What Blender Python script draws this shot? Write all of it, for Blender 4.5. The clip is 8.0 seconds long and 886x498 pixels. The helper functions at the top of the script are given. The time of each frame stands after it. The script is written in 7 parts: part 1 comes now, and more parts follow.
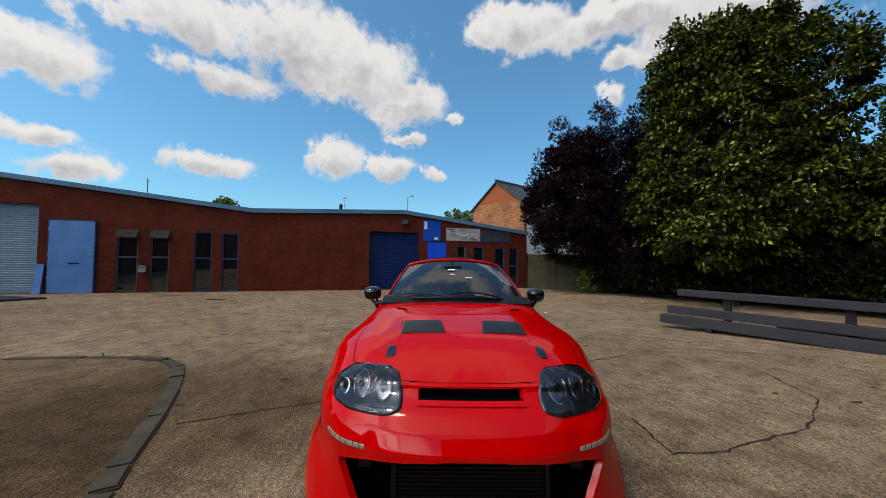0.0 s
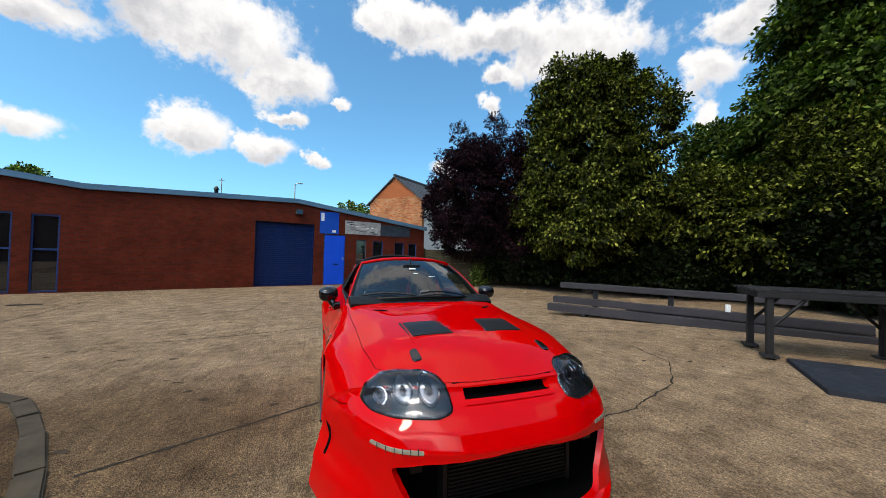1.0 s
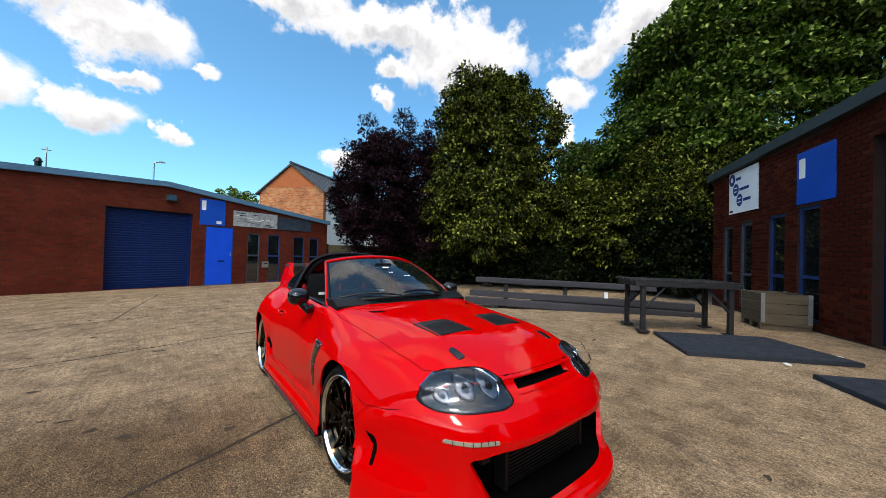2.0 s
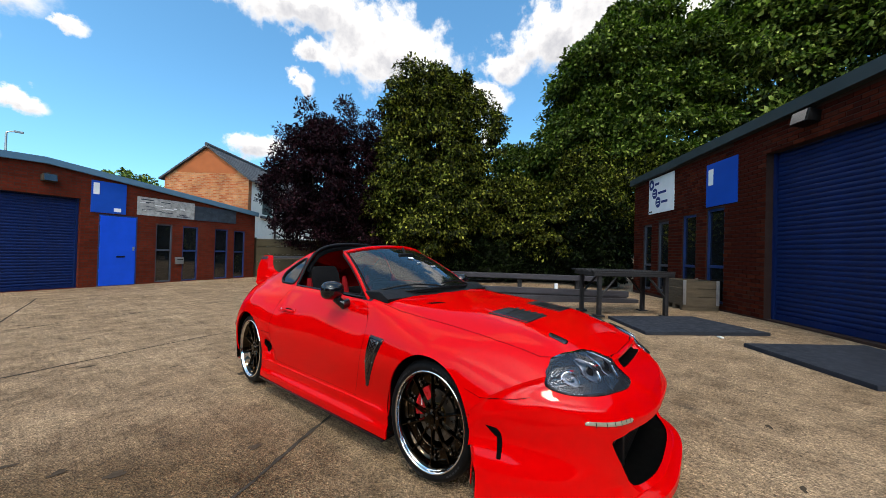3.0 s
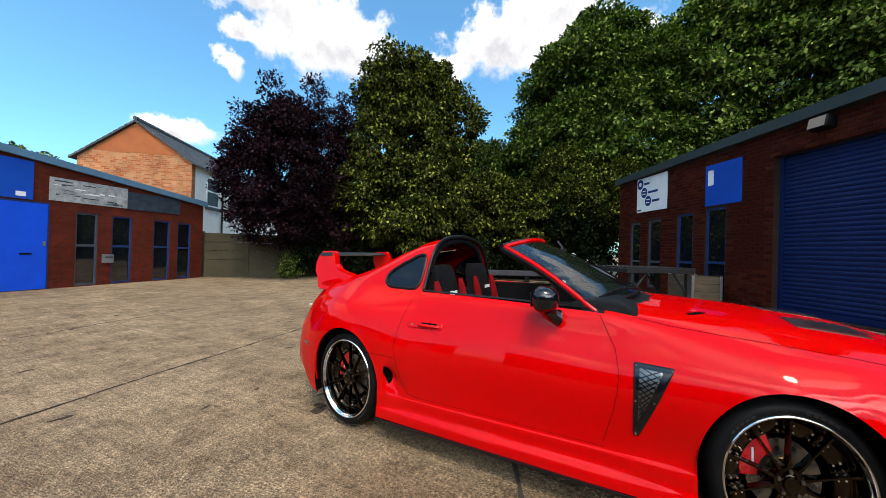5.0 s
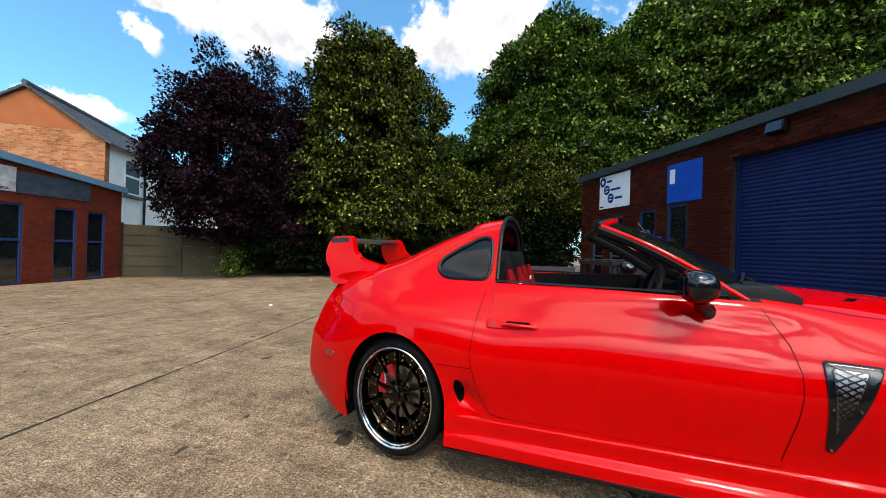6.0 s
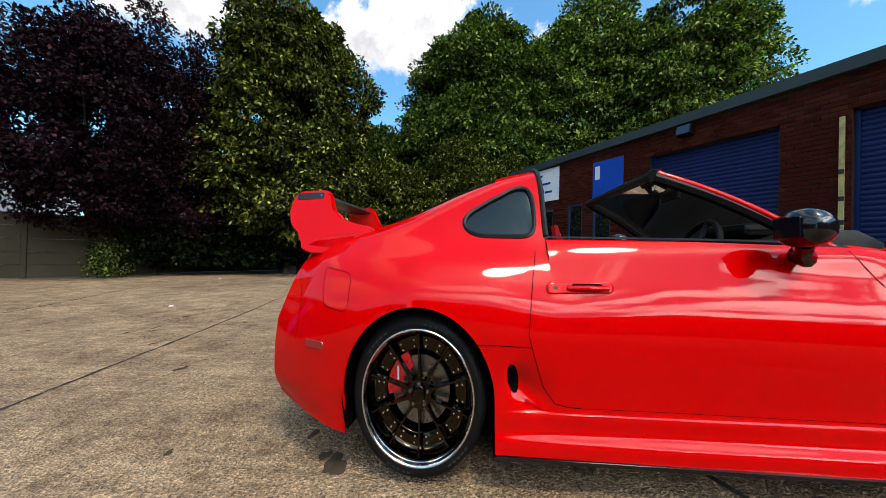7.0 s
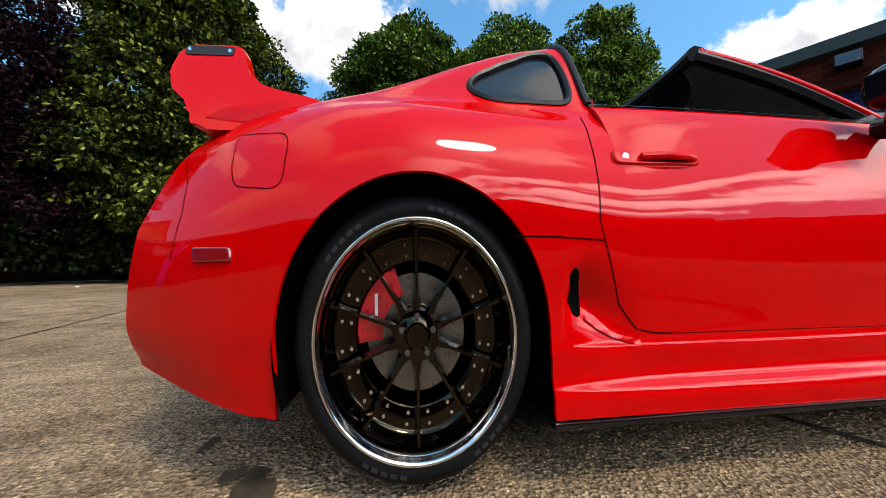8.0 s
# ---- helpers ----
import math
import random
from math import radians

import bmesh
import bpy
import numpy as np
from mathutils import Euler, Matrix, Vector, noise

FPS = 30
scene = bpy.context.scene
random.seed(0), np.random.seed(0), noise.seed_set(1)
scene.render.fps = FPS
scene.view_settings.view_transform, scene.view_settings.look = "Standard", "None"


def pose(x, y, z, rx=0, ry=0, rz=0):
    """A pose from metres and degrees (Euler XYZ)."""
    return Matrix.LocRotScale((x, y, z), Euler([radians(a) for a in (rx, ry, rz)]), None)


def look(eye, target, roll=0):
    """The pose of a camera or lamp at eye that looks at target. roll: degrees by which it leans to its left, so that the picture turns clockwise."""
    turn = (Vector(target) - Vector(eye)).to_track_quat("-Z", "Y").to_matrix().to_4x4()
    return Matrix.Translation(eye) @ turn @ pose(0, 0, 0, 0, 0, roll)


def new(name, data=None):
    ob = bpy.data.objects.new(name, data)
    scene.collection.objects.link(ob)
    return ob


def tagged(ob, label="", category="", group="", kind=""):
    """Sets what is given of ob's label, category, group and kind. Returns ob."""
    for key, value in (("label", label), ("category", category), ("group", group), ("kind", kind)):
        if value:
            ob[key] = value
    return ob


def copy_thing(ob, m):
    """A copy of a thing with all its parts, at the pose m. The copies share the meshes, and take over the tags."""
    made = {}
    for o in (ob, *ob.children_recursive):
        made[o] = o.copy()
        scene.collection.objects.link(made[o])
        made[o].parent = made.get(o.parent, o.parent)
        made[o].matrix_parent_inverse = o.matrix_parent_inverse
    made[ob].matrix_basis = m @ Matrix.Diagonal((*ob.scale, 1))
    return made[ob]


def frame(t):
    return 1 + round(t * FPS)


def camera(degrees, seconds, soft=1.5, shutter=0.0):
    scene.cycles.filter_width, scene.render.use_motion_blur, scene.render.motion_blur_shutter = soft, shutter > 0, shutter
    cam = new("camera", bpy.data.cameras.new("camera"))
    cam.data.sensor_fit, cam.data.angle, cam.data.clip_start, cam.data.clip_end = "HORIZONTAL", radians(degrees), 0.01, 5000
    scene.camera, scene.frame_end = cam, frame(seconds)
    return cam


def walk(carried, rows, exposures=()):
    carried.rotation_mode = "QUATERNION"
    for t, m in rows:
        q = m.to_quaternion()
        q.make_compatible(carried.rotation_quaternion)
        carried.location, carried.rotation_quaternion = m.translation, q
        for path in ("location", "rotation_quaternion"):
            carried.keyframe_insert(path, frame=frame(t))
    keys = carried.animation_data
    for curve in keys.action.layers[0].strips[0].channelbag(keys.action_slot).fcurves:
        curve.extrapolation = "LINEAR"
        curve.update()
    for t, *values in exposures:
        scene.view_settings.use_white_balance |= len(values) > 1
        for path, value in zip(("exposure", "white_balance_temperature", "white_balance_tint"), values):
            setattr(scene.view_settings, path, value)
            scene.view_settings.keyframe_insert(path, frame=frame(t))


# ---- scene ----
cam = camera(106.3, 8.0, soft=0.8)
PATH = [
    (0, (-0.094, -1.240, 1.378), (-0.041, 0.758, 1.442), 0.74),
    (0.5, (-0.460, -1.218, 1.407), (-0.062, 0.742, 1.451), 0.74),
    (1, (-0.825, -1.147, 1.419), (-0.108, 0.719, 1.458), 1.47),
    (1.5, (-1.176, -1.002, 1.408), (-0.166, 0.724, 1.444), 1.55),
    (2, (-1.538, -0.797, 1.428), (-0.269, 0.749, 1.457), 1.65),
    (3.5, (-2.368, 0.394, 1.314), (-0.726, 1.536, 1.329), 1.63),
    (4, (-2.483, 0.831, 1.329), (-0.820, 1.942, 1.344), 1.74),
    (5.5, (-2.498, 2.216, 1.219), (-0.667, 3.020, 1.227), 1.70),
    (6, (-2.352, 2.652, 1.156), (-0.460, 3.299, 1.163), 1.74),
    (6.5, (-2.232, 3.009, 1.078), (-0.282, 3.454, 1.084), 1.67),
    (7, (-2.011, 3.274, 0.921), (-0.020, 3.464, 0.935), 1.41),
    (7.5, (-1.748, 3.443, 0.709), (0.250, 3.371, 0.733), 1.16),
    (8, (-1.442, 3.538, 0.492), (0.538, 3.272, 0.593), 0.63),
]
walk_rows = [(t, look(eye, target, roll)) for t, eye, target, roll in PATH]
walk(cam, walk_rows, [(0.0, -0.65), (1.0, -0.27), (2.0, -0.1), (4.0, 0.0), (6.0, 0.15), (8.0, 0.05)])

from mathutils.bvhtree import BVHTree

# Plan units to world units: along the ground, and upright.
S, SZ = 0.93, 1.126

# ---------------------------------------------------------------- light
SUN_AZ, SUN_EL = -124.0, 60.0  # degrees from +y towards +x, and above the horizon


def direction(az, el):
    a, e = radians(az), radians(el)
    return Vector((math.sin(a) * math.cos(e), math.cos(a) * math.cos(e), math.sin(e)))


# cumulus: azimuth, elevation, half width, half height, in degrees
CLOUDS = [
    (-48.7, 21.7, 4.6, 2.6), (-37.1, 29.4, 6.9, 3.6), (-23.5, 31.3, 13.1, 6.0), (-12.9, 29.6, 8.8, 5.2), (-3.6, 25.2, 4.9, 3.7), (-33.0, 24.1, 6.5, 1.9), (-50.0, 12.8, 3.4, 1.3), (-46.2, 10.1, 3.5, 1.8),
    (-34.0, 13.2, 6.0, 1.8), (-16.2, 16.4, 4.4, 3.1), (-7.8, 15.7, 4.1, 2.4), (-4.0, 19.7, 2.3, 1.1), (-1.0, 15.3, 2.1, 1.2), (15.3, 35.8, 6.8, 2.9), (30.0, 34.2, 13.3, 3.1), (31.1, 28.1, 3.3, 2.1), (28.0, 23.8, 2.0, 1.7),
    (62.1, 29.5, 3.9, 3.0), (58.9, 24.4, 3.4, 2.9), (58.4, 18.8, 1.8, 2.1), (42.3, 31.1, 10.6, 5.3), (71.0, 32.7, 9.1, 4.7), (22.3, 14.3, 4.3, 1.8), (3.1, 23.0, 1.5, 0.9), (82.0, 31.2, 14.0, 4.2),
    # after azimuth 144.8: unseen clouds, added for reflections in the car's paint
    (79.2, 36.3, 8.0, 4.5), (144.8, 26.6, 7.2, 3.1), (-80, 24, 10, 3), (170, 30, 14, 6), (-162, 26, 14, 5), (110, 45, 12, 6), (-100, 27, 13, 4.5), (-134, 24, 22, 3.0), (-122, 31, 16, 2.4), (-146, 33, 14, 2.2), (-128, 18, 18, 1.8), (-100, 40, 14, 5), (-140, 52, 16, 7),
    (-60, 50, 18, 7), (0, 55, 20, 7), (50, 60, 22, 8), (-150, 65, 25, 9),
]


def make_world():
    world = bpy.data.worlds.new("sky")
    scene.world = world
    world.use_nodes = True
    nt = world.node_tree
    nt.nodes.clear()
    N, L = nt.nodes.new, nt.links.new
    out, bg = N("ShaderNodeOutputWorld"), N("ShaderNodeBackground")
    sky = N("ShaderNodeTexSky")
    sky.sky_type, sky.sun_disc = "NISHITA", False
    sky.sun_elevation, sky.sun_rotation = radians(SUN_EL), radians(SUN_AZ)
    sky.air_density, sky.dust_density, sky.ozone_density = 1.0, 1.4, 2.0
    bg.inputs["Strength"].default_value = SKY_STRENGTH
    co = N("ShaderNodeTexCoord")

    def vmath(op, a, b=None):
        n = N("ShaderNodeVectorMath")
        n.operation = op
        for k, v in enumerate((a, b)):
            if v is None:
                continue
            if isinstance(v, (tuple, Vector)):
                n.inputs[k].default_value = v
            else:
                L(v, n.inputs[k])
        return n.outputs["Value"] if op in ("DOT_PRODUCT", "LENGTH") else n.outputs["Vector"]

    def m(op, a, b=None, c=None):
        n = N("ShaderNodeMath")
        n.operation = op
        for k, v in enumerate((a, b, c)):
            if v is None:
                continue
            if isinstance(v, (int, float)):
                n.inputs[k].default_value = v
            else:
                L(v, n.inputs[k])
        return n.outputs[0]

    def fbm(scale, detail, rough, vec):
        n = N("ShaderNodeTexNoise")
        n.inputs["Scale"].default_value, n.inputs["Detail"].default_value, n.inputs["Roughness"].default_value = scale, detail, rough
        L(vec, n.inputs["Vector"])
        return n.outputs["Fac"], n.outputs["Color"]

    ray = co.outputs["Generated"]
    big, bigc = fbm(6.0, 4.0, 0.55, ray)
    fine, finec = fbm(19.0, 6.0, 0.64, ray)
    # billows: the clouds' outlines wander
    drift = vmath("ADD", vmath("MULTIPLY", vmath("SUBTRACT", bigc, (0.5, 0.5, 0.5)), (0.16, 0.16, 0.10)), vmath("MULTIPLY", vmath("SUBTRACT", finec, (0.5, 0.5, 0.5)), (0.07, 0.07, 0.05)))
    far = vmath("ADD", ray, drift)
    total = None
    under = None
    for az, el, ra, re in CLOUDS:
        c = direction(az, el)
        right = Vector((math.cos(radians(az)), -math.sin(radians(az)), 0))
        up = right.cross(c)
        u = m("DIVIDE", vmath("DOT_PRODUCT", far, right), math.sin(radians(ra)))
        v = m("DIVIDE", vmath("DOT_PRODUCT", far, up), math.sin(radians(re)))
        ahead = m("GREATER_THAN", vmath("DOT_PRODUCT", ray, c), 0.0)
        r2 = m("ADD", m("MULTIPLY", u, u), m("MULTIPLY", v, v))
        blob = m("MULTIPLY", m("EXPONENT", m("MULTIPLY", r2, -0.75)), ahead)
        total = blob if total is None else m("MAXIMUM", total, blob)
        low = m("MULTIPLY", blob, m("MULTIPLY_ADD", v, -0.5, 0.35))
        under = low if under is None else m("MAXIMUM", under, low)
    # ragged edges
    field = m("ADD", total, m("MULTIPLY", m("SUBTRACT", big, 0.5), 0.9))
    field = m("ADD", field, m("MULTIPLY", m("SUBTRACT", fine, 0.5), 1.15))
    ramp = N("ShaderNodeMapRange")
    ramp.interpolation_type = "SMOOTHSTEP"
    ramp.inputs["From Min"].default_value, ramp.inputs["From Max"].default_value = 0.34, 0.72
    L(field, ramp.inputs["Value"])
    # grey bellies
    belly = N("ShaderNodeMapRange")
    belly.interpolation_type = "SMOOTHSTEP"
    belly.inputs["From Min"].default_value, belly.inputs["From Max"].default_value = 0.16, 0.72
    L(m("ADD", under, m("MULTIPLY", m("SUBTRACT", fine, 0.5), 0.8)), belly.inputs["Value"])
    tone = N("ShaderNodeMixRGB")
    tone.inputs[1].default_value, tone.inputs[2].default_value = CLOUD_TOP, CLOUD_BELLY
    L(belly.outputs[0], tone.inputs[0])
    # extra glow put on low western clouds, well below the sun, for paint streaks
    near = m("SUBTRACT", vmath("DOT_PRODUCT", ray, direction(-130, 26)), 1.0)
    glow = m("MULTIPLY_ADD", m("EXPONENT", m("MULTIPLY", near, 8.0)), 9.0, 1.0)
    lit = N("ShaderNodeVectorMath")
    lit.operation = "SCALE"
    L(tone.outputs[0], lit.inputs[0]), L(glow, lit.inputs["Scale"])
    deep = N("ShaderNodeMixRGB")
    deep.blend_type = "MULTIPLY"
    deep.inputs[0].default_value, deep.inputs[2].default_value = 1.0, SKY_TINT
    L(sky.outputs[0], deep.inputs[1])
    mix = N("ShaderNodeMixRGB")
    L(ramp.outputs[0], mix.inputs[0])
    L(deep.outputs[0], mix.inputs[1])
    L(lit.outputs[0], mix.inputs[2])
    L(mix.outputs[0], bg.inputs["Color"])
    L(bg.outputs[0], out.inputs[0])


SKY_STRENGTH = 0.15
SKY_TINT = (1.02, 1.72, 1.86, 1)
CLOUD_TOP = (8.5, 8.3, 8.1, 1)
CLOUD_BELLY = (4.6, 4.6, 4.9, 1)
make_world()

sun_data = bpy.data.lights.new("sun", "SUN")
sun_data.energy, sun_data.angle, sun_data.color = 2.2, radians(11.0), (1.0, 0.88, 0.70)
sun = new("sun", sun_data)
sun.matrix_world = look(direction(SUN_AZ, SUN_EL) * 50, (0, 0, 0))

# ---------------------------------------------------------------- materials


class Mat:
    """A node material in the making."""

    def __init__(self, name, rough=0.6, metal=0.0, coat=0.0, spec=0.5):
        self.mat = bpy.data.materials.new(name)
        self.mat.use_nodes = True
        self.nt = self.mat.node_tree
        self.bsdf = self.nt.nodes["Principled BSDF"]
        self.set("Roughness", rough), self.set("Metallic", metal), self.set("Coat Weight", coat), self.set("Specular IOR Level", spec)
        self.set("Coat Roughness", 0.03)

    def set(self, name, v):
        self.bsdf.inputs[name].default_value = v

    def N(self, kind):
        return self.nt.nodes.new("ShaderNode" + kind)

    def L(self, a, b):
        self.nt.links.new(a, b)

    def coords(self, kind="Object"):
        return self.N("TexCoord").outputs[kind]

    def noise(self, scale, detail=4.0, rough=0.55, vec=None, dist=0.0, stretch=None):
        n = self.N("TexNoise")
        n.inputs["Scale"].default_value, n.inputs["Detail"].default_value = scale, detail
        n.inputs["Roughness"].default_value, n.inputs["Distortion"].default_value = rough, dist
        v = vec or self.coords()
        if stretch:
            mp = self.N("Mapping")
            mp.inputs["Scale"].default_value = stretch
            self.L(v, mp.inputs["Vector"])
            v = mp.outputs[0]
        self.L(v, n.inputs["Vector"])
        return n.outputs["Fac"]

    def ramp(self, fac, stops):
        r = self.N("ValToRGB")
        el = r.color_ramp.elements
        while len(el) < len(stops):
            el.new(0.5)
        for e, (p, c) in zip(el, stops):
            e.position, e.color = p, (*c, 1) if len(c) == 3 else c
        self.L(fac, r.inputs[0])
        return r.outputs[0]

    def mix(self, fac, a, b, mode="MIX"):
        n = self.N("MixRGB")
        n.blend_type = mode
        for k, v in enumerate((fac, a, b)):
            if isinstance(v, (int, float)):
                n.inputs[k].default_value = v
            elif isinstance(v, tuple):
                n.inputs[k].default_value = (*v, 1)
            else:
                self.L(v, n.inputs[k])
        return n.outputs[0]

    def math(self, op, a, b=None):
        n = self.N("Math")
        n.operation = op
        for k, v in enumerate((a, b)):
            if v is None:
                continue
            if isinstance(v, (int, float)):
                n.inputs[k].default_value = v
            else:
                self.L(v, n.inputs[k])
        return n.outputs[0]

    def color(self, v):
        if isinstance(v, tuple):
            self.set("Base Color", (*v, 1))
        else:
            self.L(v, self.bsdf.inputs["Base Color"])
        return self

    def rough(self, v):
        self.L(v, self.bsdf.inputs["Roughness"])
        return self

    def bump(self, height, strength=0.3, dist=0.01):
        b = self.N("Bump")
        b.inputs["Strength"].default_value, b.inputs["Distance"].default_value = strength, dist
        self.L(height, b.inputs["Height"])
        self.L(b.outputs[0], self.bsdf.inputs["Normal"])
        return self


def worn(name, base, rough=0.55, vary=0.25, scale=3.0, metal=0.0, coat=0.0, bump=0.15, grain=60.0, dirt=(0.08, 0.07, 0.06), dirty=0.25, stretch=None, spec=0.2):
    """Paint, metal or plastic with blotches, fine grain and some dirt."""
    k = Mat(name, rough, metal, coat, spec)
    lo, hi = tuple(c * (1 - vary) for c in base), tuple(min(1, c * (1 + vary)) for c in base)
    body = k.ramp(k.noise(scale, 5, 0.6, stretch=stretch), [(0.3, lo), (0.7, hi)])
    g = k.noise(grain, 3, 0.6)
    spots = k.math("MULTIPLY", k.ramp(k.noise(scale * 2.3, 6, 0.7), [(0.52, (0, 0, 0)), (0.75, (1, 1, 1))]), dirty)
    k.color(k.mix(spots, k.mix(0.12, body, k.ramp(g, [(0.3, lo), (0.7, hi)])), dirt))
    k.rough(k.ramp(k.noise(scale * 4, 4), [(0.3, (rough * 0.8,) * 3), (0.7, (min(1, rough * 1.2),) * 3)]))
    if bump:
        k.bump(g, bump, 0.004)
    return k.mat


def concrete(name, dim=1.0):
    """Brushed, pitted, stained concrete; dim: an older and dirtier mix."""
    k = Mat(name, 0.9, spec=0.2)
    big = k.noise(0.35, 6, 0.6, dist=0.4)
    mid = k.noise(2.2, 6, 0.65)
    fine = k.noise(45, 4, 0.7)
    peb = k.N("TexVoronoi")
    peb.inputs["Scale"].default_value = 90
    k.L(k.coords(), peb.inputs["Vector"])
    base = k.ramp(big, [(0.25, CONC_A), (0.5, CONC_B), (0.78, CONC_C)])
    base = k.mix(0.55, base, k.ramp(mid, [(0.25, (0.12, 0.083, 0.049)), (0.55, (0.33, 0.246, 0.163)), (0.8, (0.46, 0.353, 0.24))]))
    base = k.mix(0.6, base, k.ramp(fine, [(0.3, (0.12, 0.11, 0.10)), (0.7, (0.9, 0.87, 0.8))]), "OVERLAY")
    base = k.mix(0.5, base, k.ramp(peb.outputs["Color"], [(0.1, (0.25, 0.22, 0.18)), (0.9, (0.8, 0.75, 0.68))]), "OVERLAY")
    # brushed tracks of the laying
    brush = k.noise(9, 4, 0.6, stretch=(3.2, 0.22, 1.0))
    base = k.mix(0.28, base, k.ramp(brush, [(0.35, (0.2, 0.19, 0.17)), (0.65, (0.8, 0.79, 0.76))]), "OVERLAY")
    # oil and old spills
    oil = k.ramp(k.noise(1.15, 5, 0.7, dist=0.6), [(0.62, (0, 0, 0)), (0.74, (1, 1, 1))])
    base = k.mix(k.math("MULTIPLY", oil, 0.55), base, (0.045, 0.038, 0.03))
    pits = k.ramp(k.noise(7.0, 3, 0.8), [(0.665, (0, 0, 0)), (0.72, (1, 1, 1))])
    base = k.mix(k.math("MULTIPLY", pits, 0.6), base, (0.05, 0.045, 0.04))
    speck = k.ramp(k.noise(130, 3, 0.7), [(0.30, (0.10, 0.09, 0.08)), (0.46, (0.5, 0.5, 0.5)), (0.72, (0.95, 0.92, 0.86))])
    base = k.mix(0.45, base, speck, "OVERLAY")
    chips = k.ramp(k.noise(75, 2, 0.75, dist=0.3), [(0.33, (0.22, 0.20, 0.18)), (0.47, (0.85, 0.84, 0.82)), (0.60, (1.0, 1.0, 1.0)), (0.72, (1.9, 1.85, 1.75))])
    base = k.mix(0.75, base, chips, "MULTIPLY")
    worn_patch = k.ramp(k.noise(4.2, 5, 0.7), [(0.36, (0.55, 0.52, 0.48)), (0.52, (1.0, 1.0, 1.0)), (0.68, (1.25, 1.24, 1.2))])
    base = k.mix(0.7, base, worn_patch, "MULTIPLY")
    base = k.mix(1.0, base, (0.97, 0.98, 1.04), "MULTIPLY")
    # a dirty patch trodden over from the old bay
    off = k.N("VectorMath")
    off.operation = "SUBTRACT"
    k.L(k.coords(), off.inputs[0])
    off.inputs[1].default_value = (-2.5, 1.7, 0)
    far = k.N("VectorMath")
    far.operation = "LENGTH"
    k.L(off.outputs[0], far.inputs[0])
    edge = k.math("ADD", k.math("MULTIPLY", far.outputs["Value"], 0.33), k.math("MULTIPLY", big, 0.5))
    base = k.mix(1.0, base, k.ramp(edge, [(0.60, (0.46, 0.42, 0.35)), (1.15, (1.0, 1.0, 1.0))]), "MULTIPLY")
    if dim != 1.0:
        base = k.mix(1.0, base, (dim, dim * 0.92, dim * 0.8), "MULTIPLY")
    k.color(base)
    h = k.math("ADD", k.math("MULTIPLY", fine, 0.5), k.math("MULTIPLY", peb.outputs["Distance"], 0.9))
    k.bump(h, 0.9, 0.016)
    return k.mat


CONC_A, CONC_B, CONC_C = (0.150, 0.101, 0.059), (0.332, 0.246, 0.164), (0.48, 0.371, 0.26)


def brick_wall(name, a, b, mortar, scale=1.0, blotch=0.5):
    """Brickwork seen from afar: courses of 75 mm."""
    k = Mat(name, 0.85, spec=0.06)
    t = k.N("TexBrick")
    t.inputs["Scale"].default_value = 1.0
    t.inputs["Brick Width"].default_value, t.inputs["Row Height"].default_value = 0.225 * scale, 0.085 * scale
    t.inputs["Mortar Size"].default_value, t.inputs["Mortar Smooth"].default_value = 0.010 * scale, 0.3
    t.inputs["Color1"].default_value, t.inputs["Color2"].default_value, t.inputs["Mortar"].default_value = (*a, 1), (*b, 1), (*mortar, 1)
    uv = k.N("UVMap")
    k.L(uv.outputs[0], t.inputs["Vector"])
    c = k.mix(blotch, t.outputs["Color"], k.ramp(k.noise(0.9, 6, 0.65), [(0.3, (0.25, 0.25, 0.25)), (0.7, (0.8, 0.8, 0.8))]), "OVERLAY")
    c = k.mix(0.35, c, k.ramp(k.noise(14, 4, 0.7), [(0.3, (0.3, 0.3, 0.3)), (0.7, (0.75, 0.75, 0.75))]), "OVERLAY")
    k.color(c)
    k.bump(t.outputs["Fac"], -0.5, 0.012)
    return k.mat


def single_brick(name, stops):
    k = Mat(name, 0.88, spec=0.05)
    info = k.N("NewGeometry")
    c = k.ramp(info.outputs["Random Per Island"], stops)
    c = k.mix(0.4, c, k.ramp(k.noise(30, 5, 0.7), [(0.3, (0.28, 0.28, 0.28)), (0.7, (0.72, 0.72, 0.72))]), "OVERLAY")
    c = k.mix(0.4, c, k.ramp(k.noise(0.8, 5, 0.6), [(0.3, (0.3, 0.3, 0.3)), (0.7, (0.7, 0.7, 0.7))]), "OVERLAY")
    k.color(c).bump(k.noise(60, 4, 0.7), 0.4, 0.006)
    return k.mat


def leaf(name, stops, through_tint, rough=0.5):
    k = Mat(name, rough, spec=0.08)
    info = k.N("NewGeometry")
    c = k.ramp(info.outputs["Random Per Island"], stops)
    c = k.mix(0.5, c, k.ramp(k.noise(1.1, 4, 0.6), [(0.32, (0.24, 0.24, 0.24)), (0.68, (0.80, 0.80, 0.80))]), "OVERLAY")
    k.color(c)
    tr = k.N("BsdfTranslucent")
    k.L(k.mix(1.0, c, through_tint, "MULTIPLY"), tr.inputs["Color"])
    ms = k.N("MixShader")
    ms.inputs[0].default_value = 0.26
    out = k.nt.nodes["Material Output"]
    k.L(k.bsdf.outputs[0], ms.inputs[1]), k.L(tr.outputs[0], ms.inputs[2]), k.L(ms.outputs[0], out.inputs["Surface"])
    return k.mat


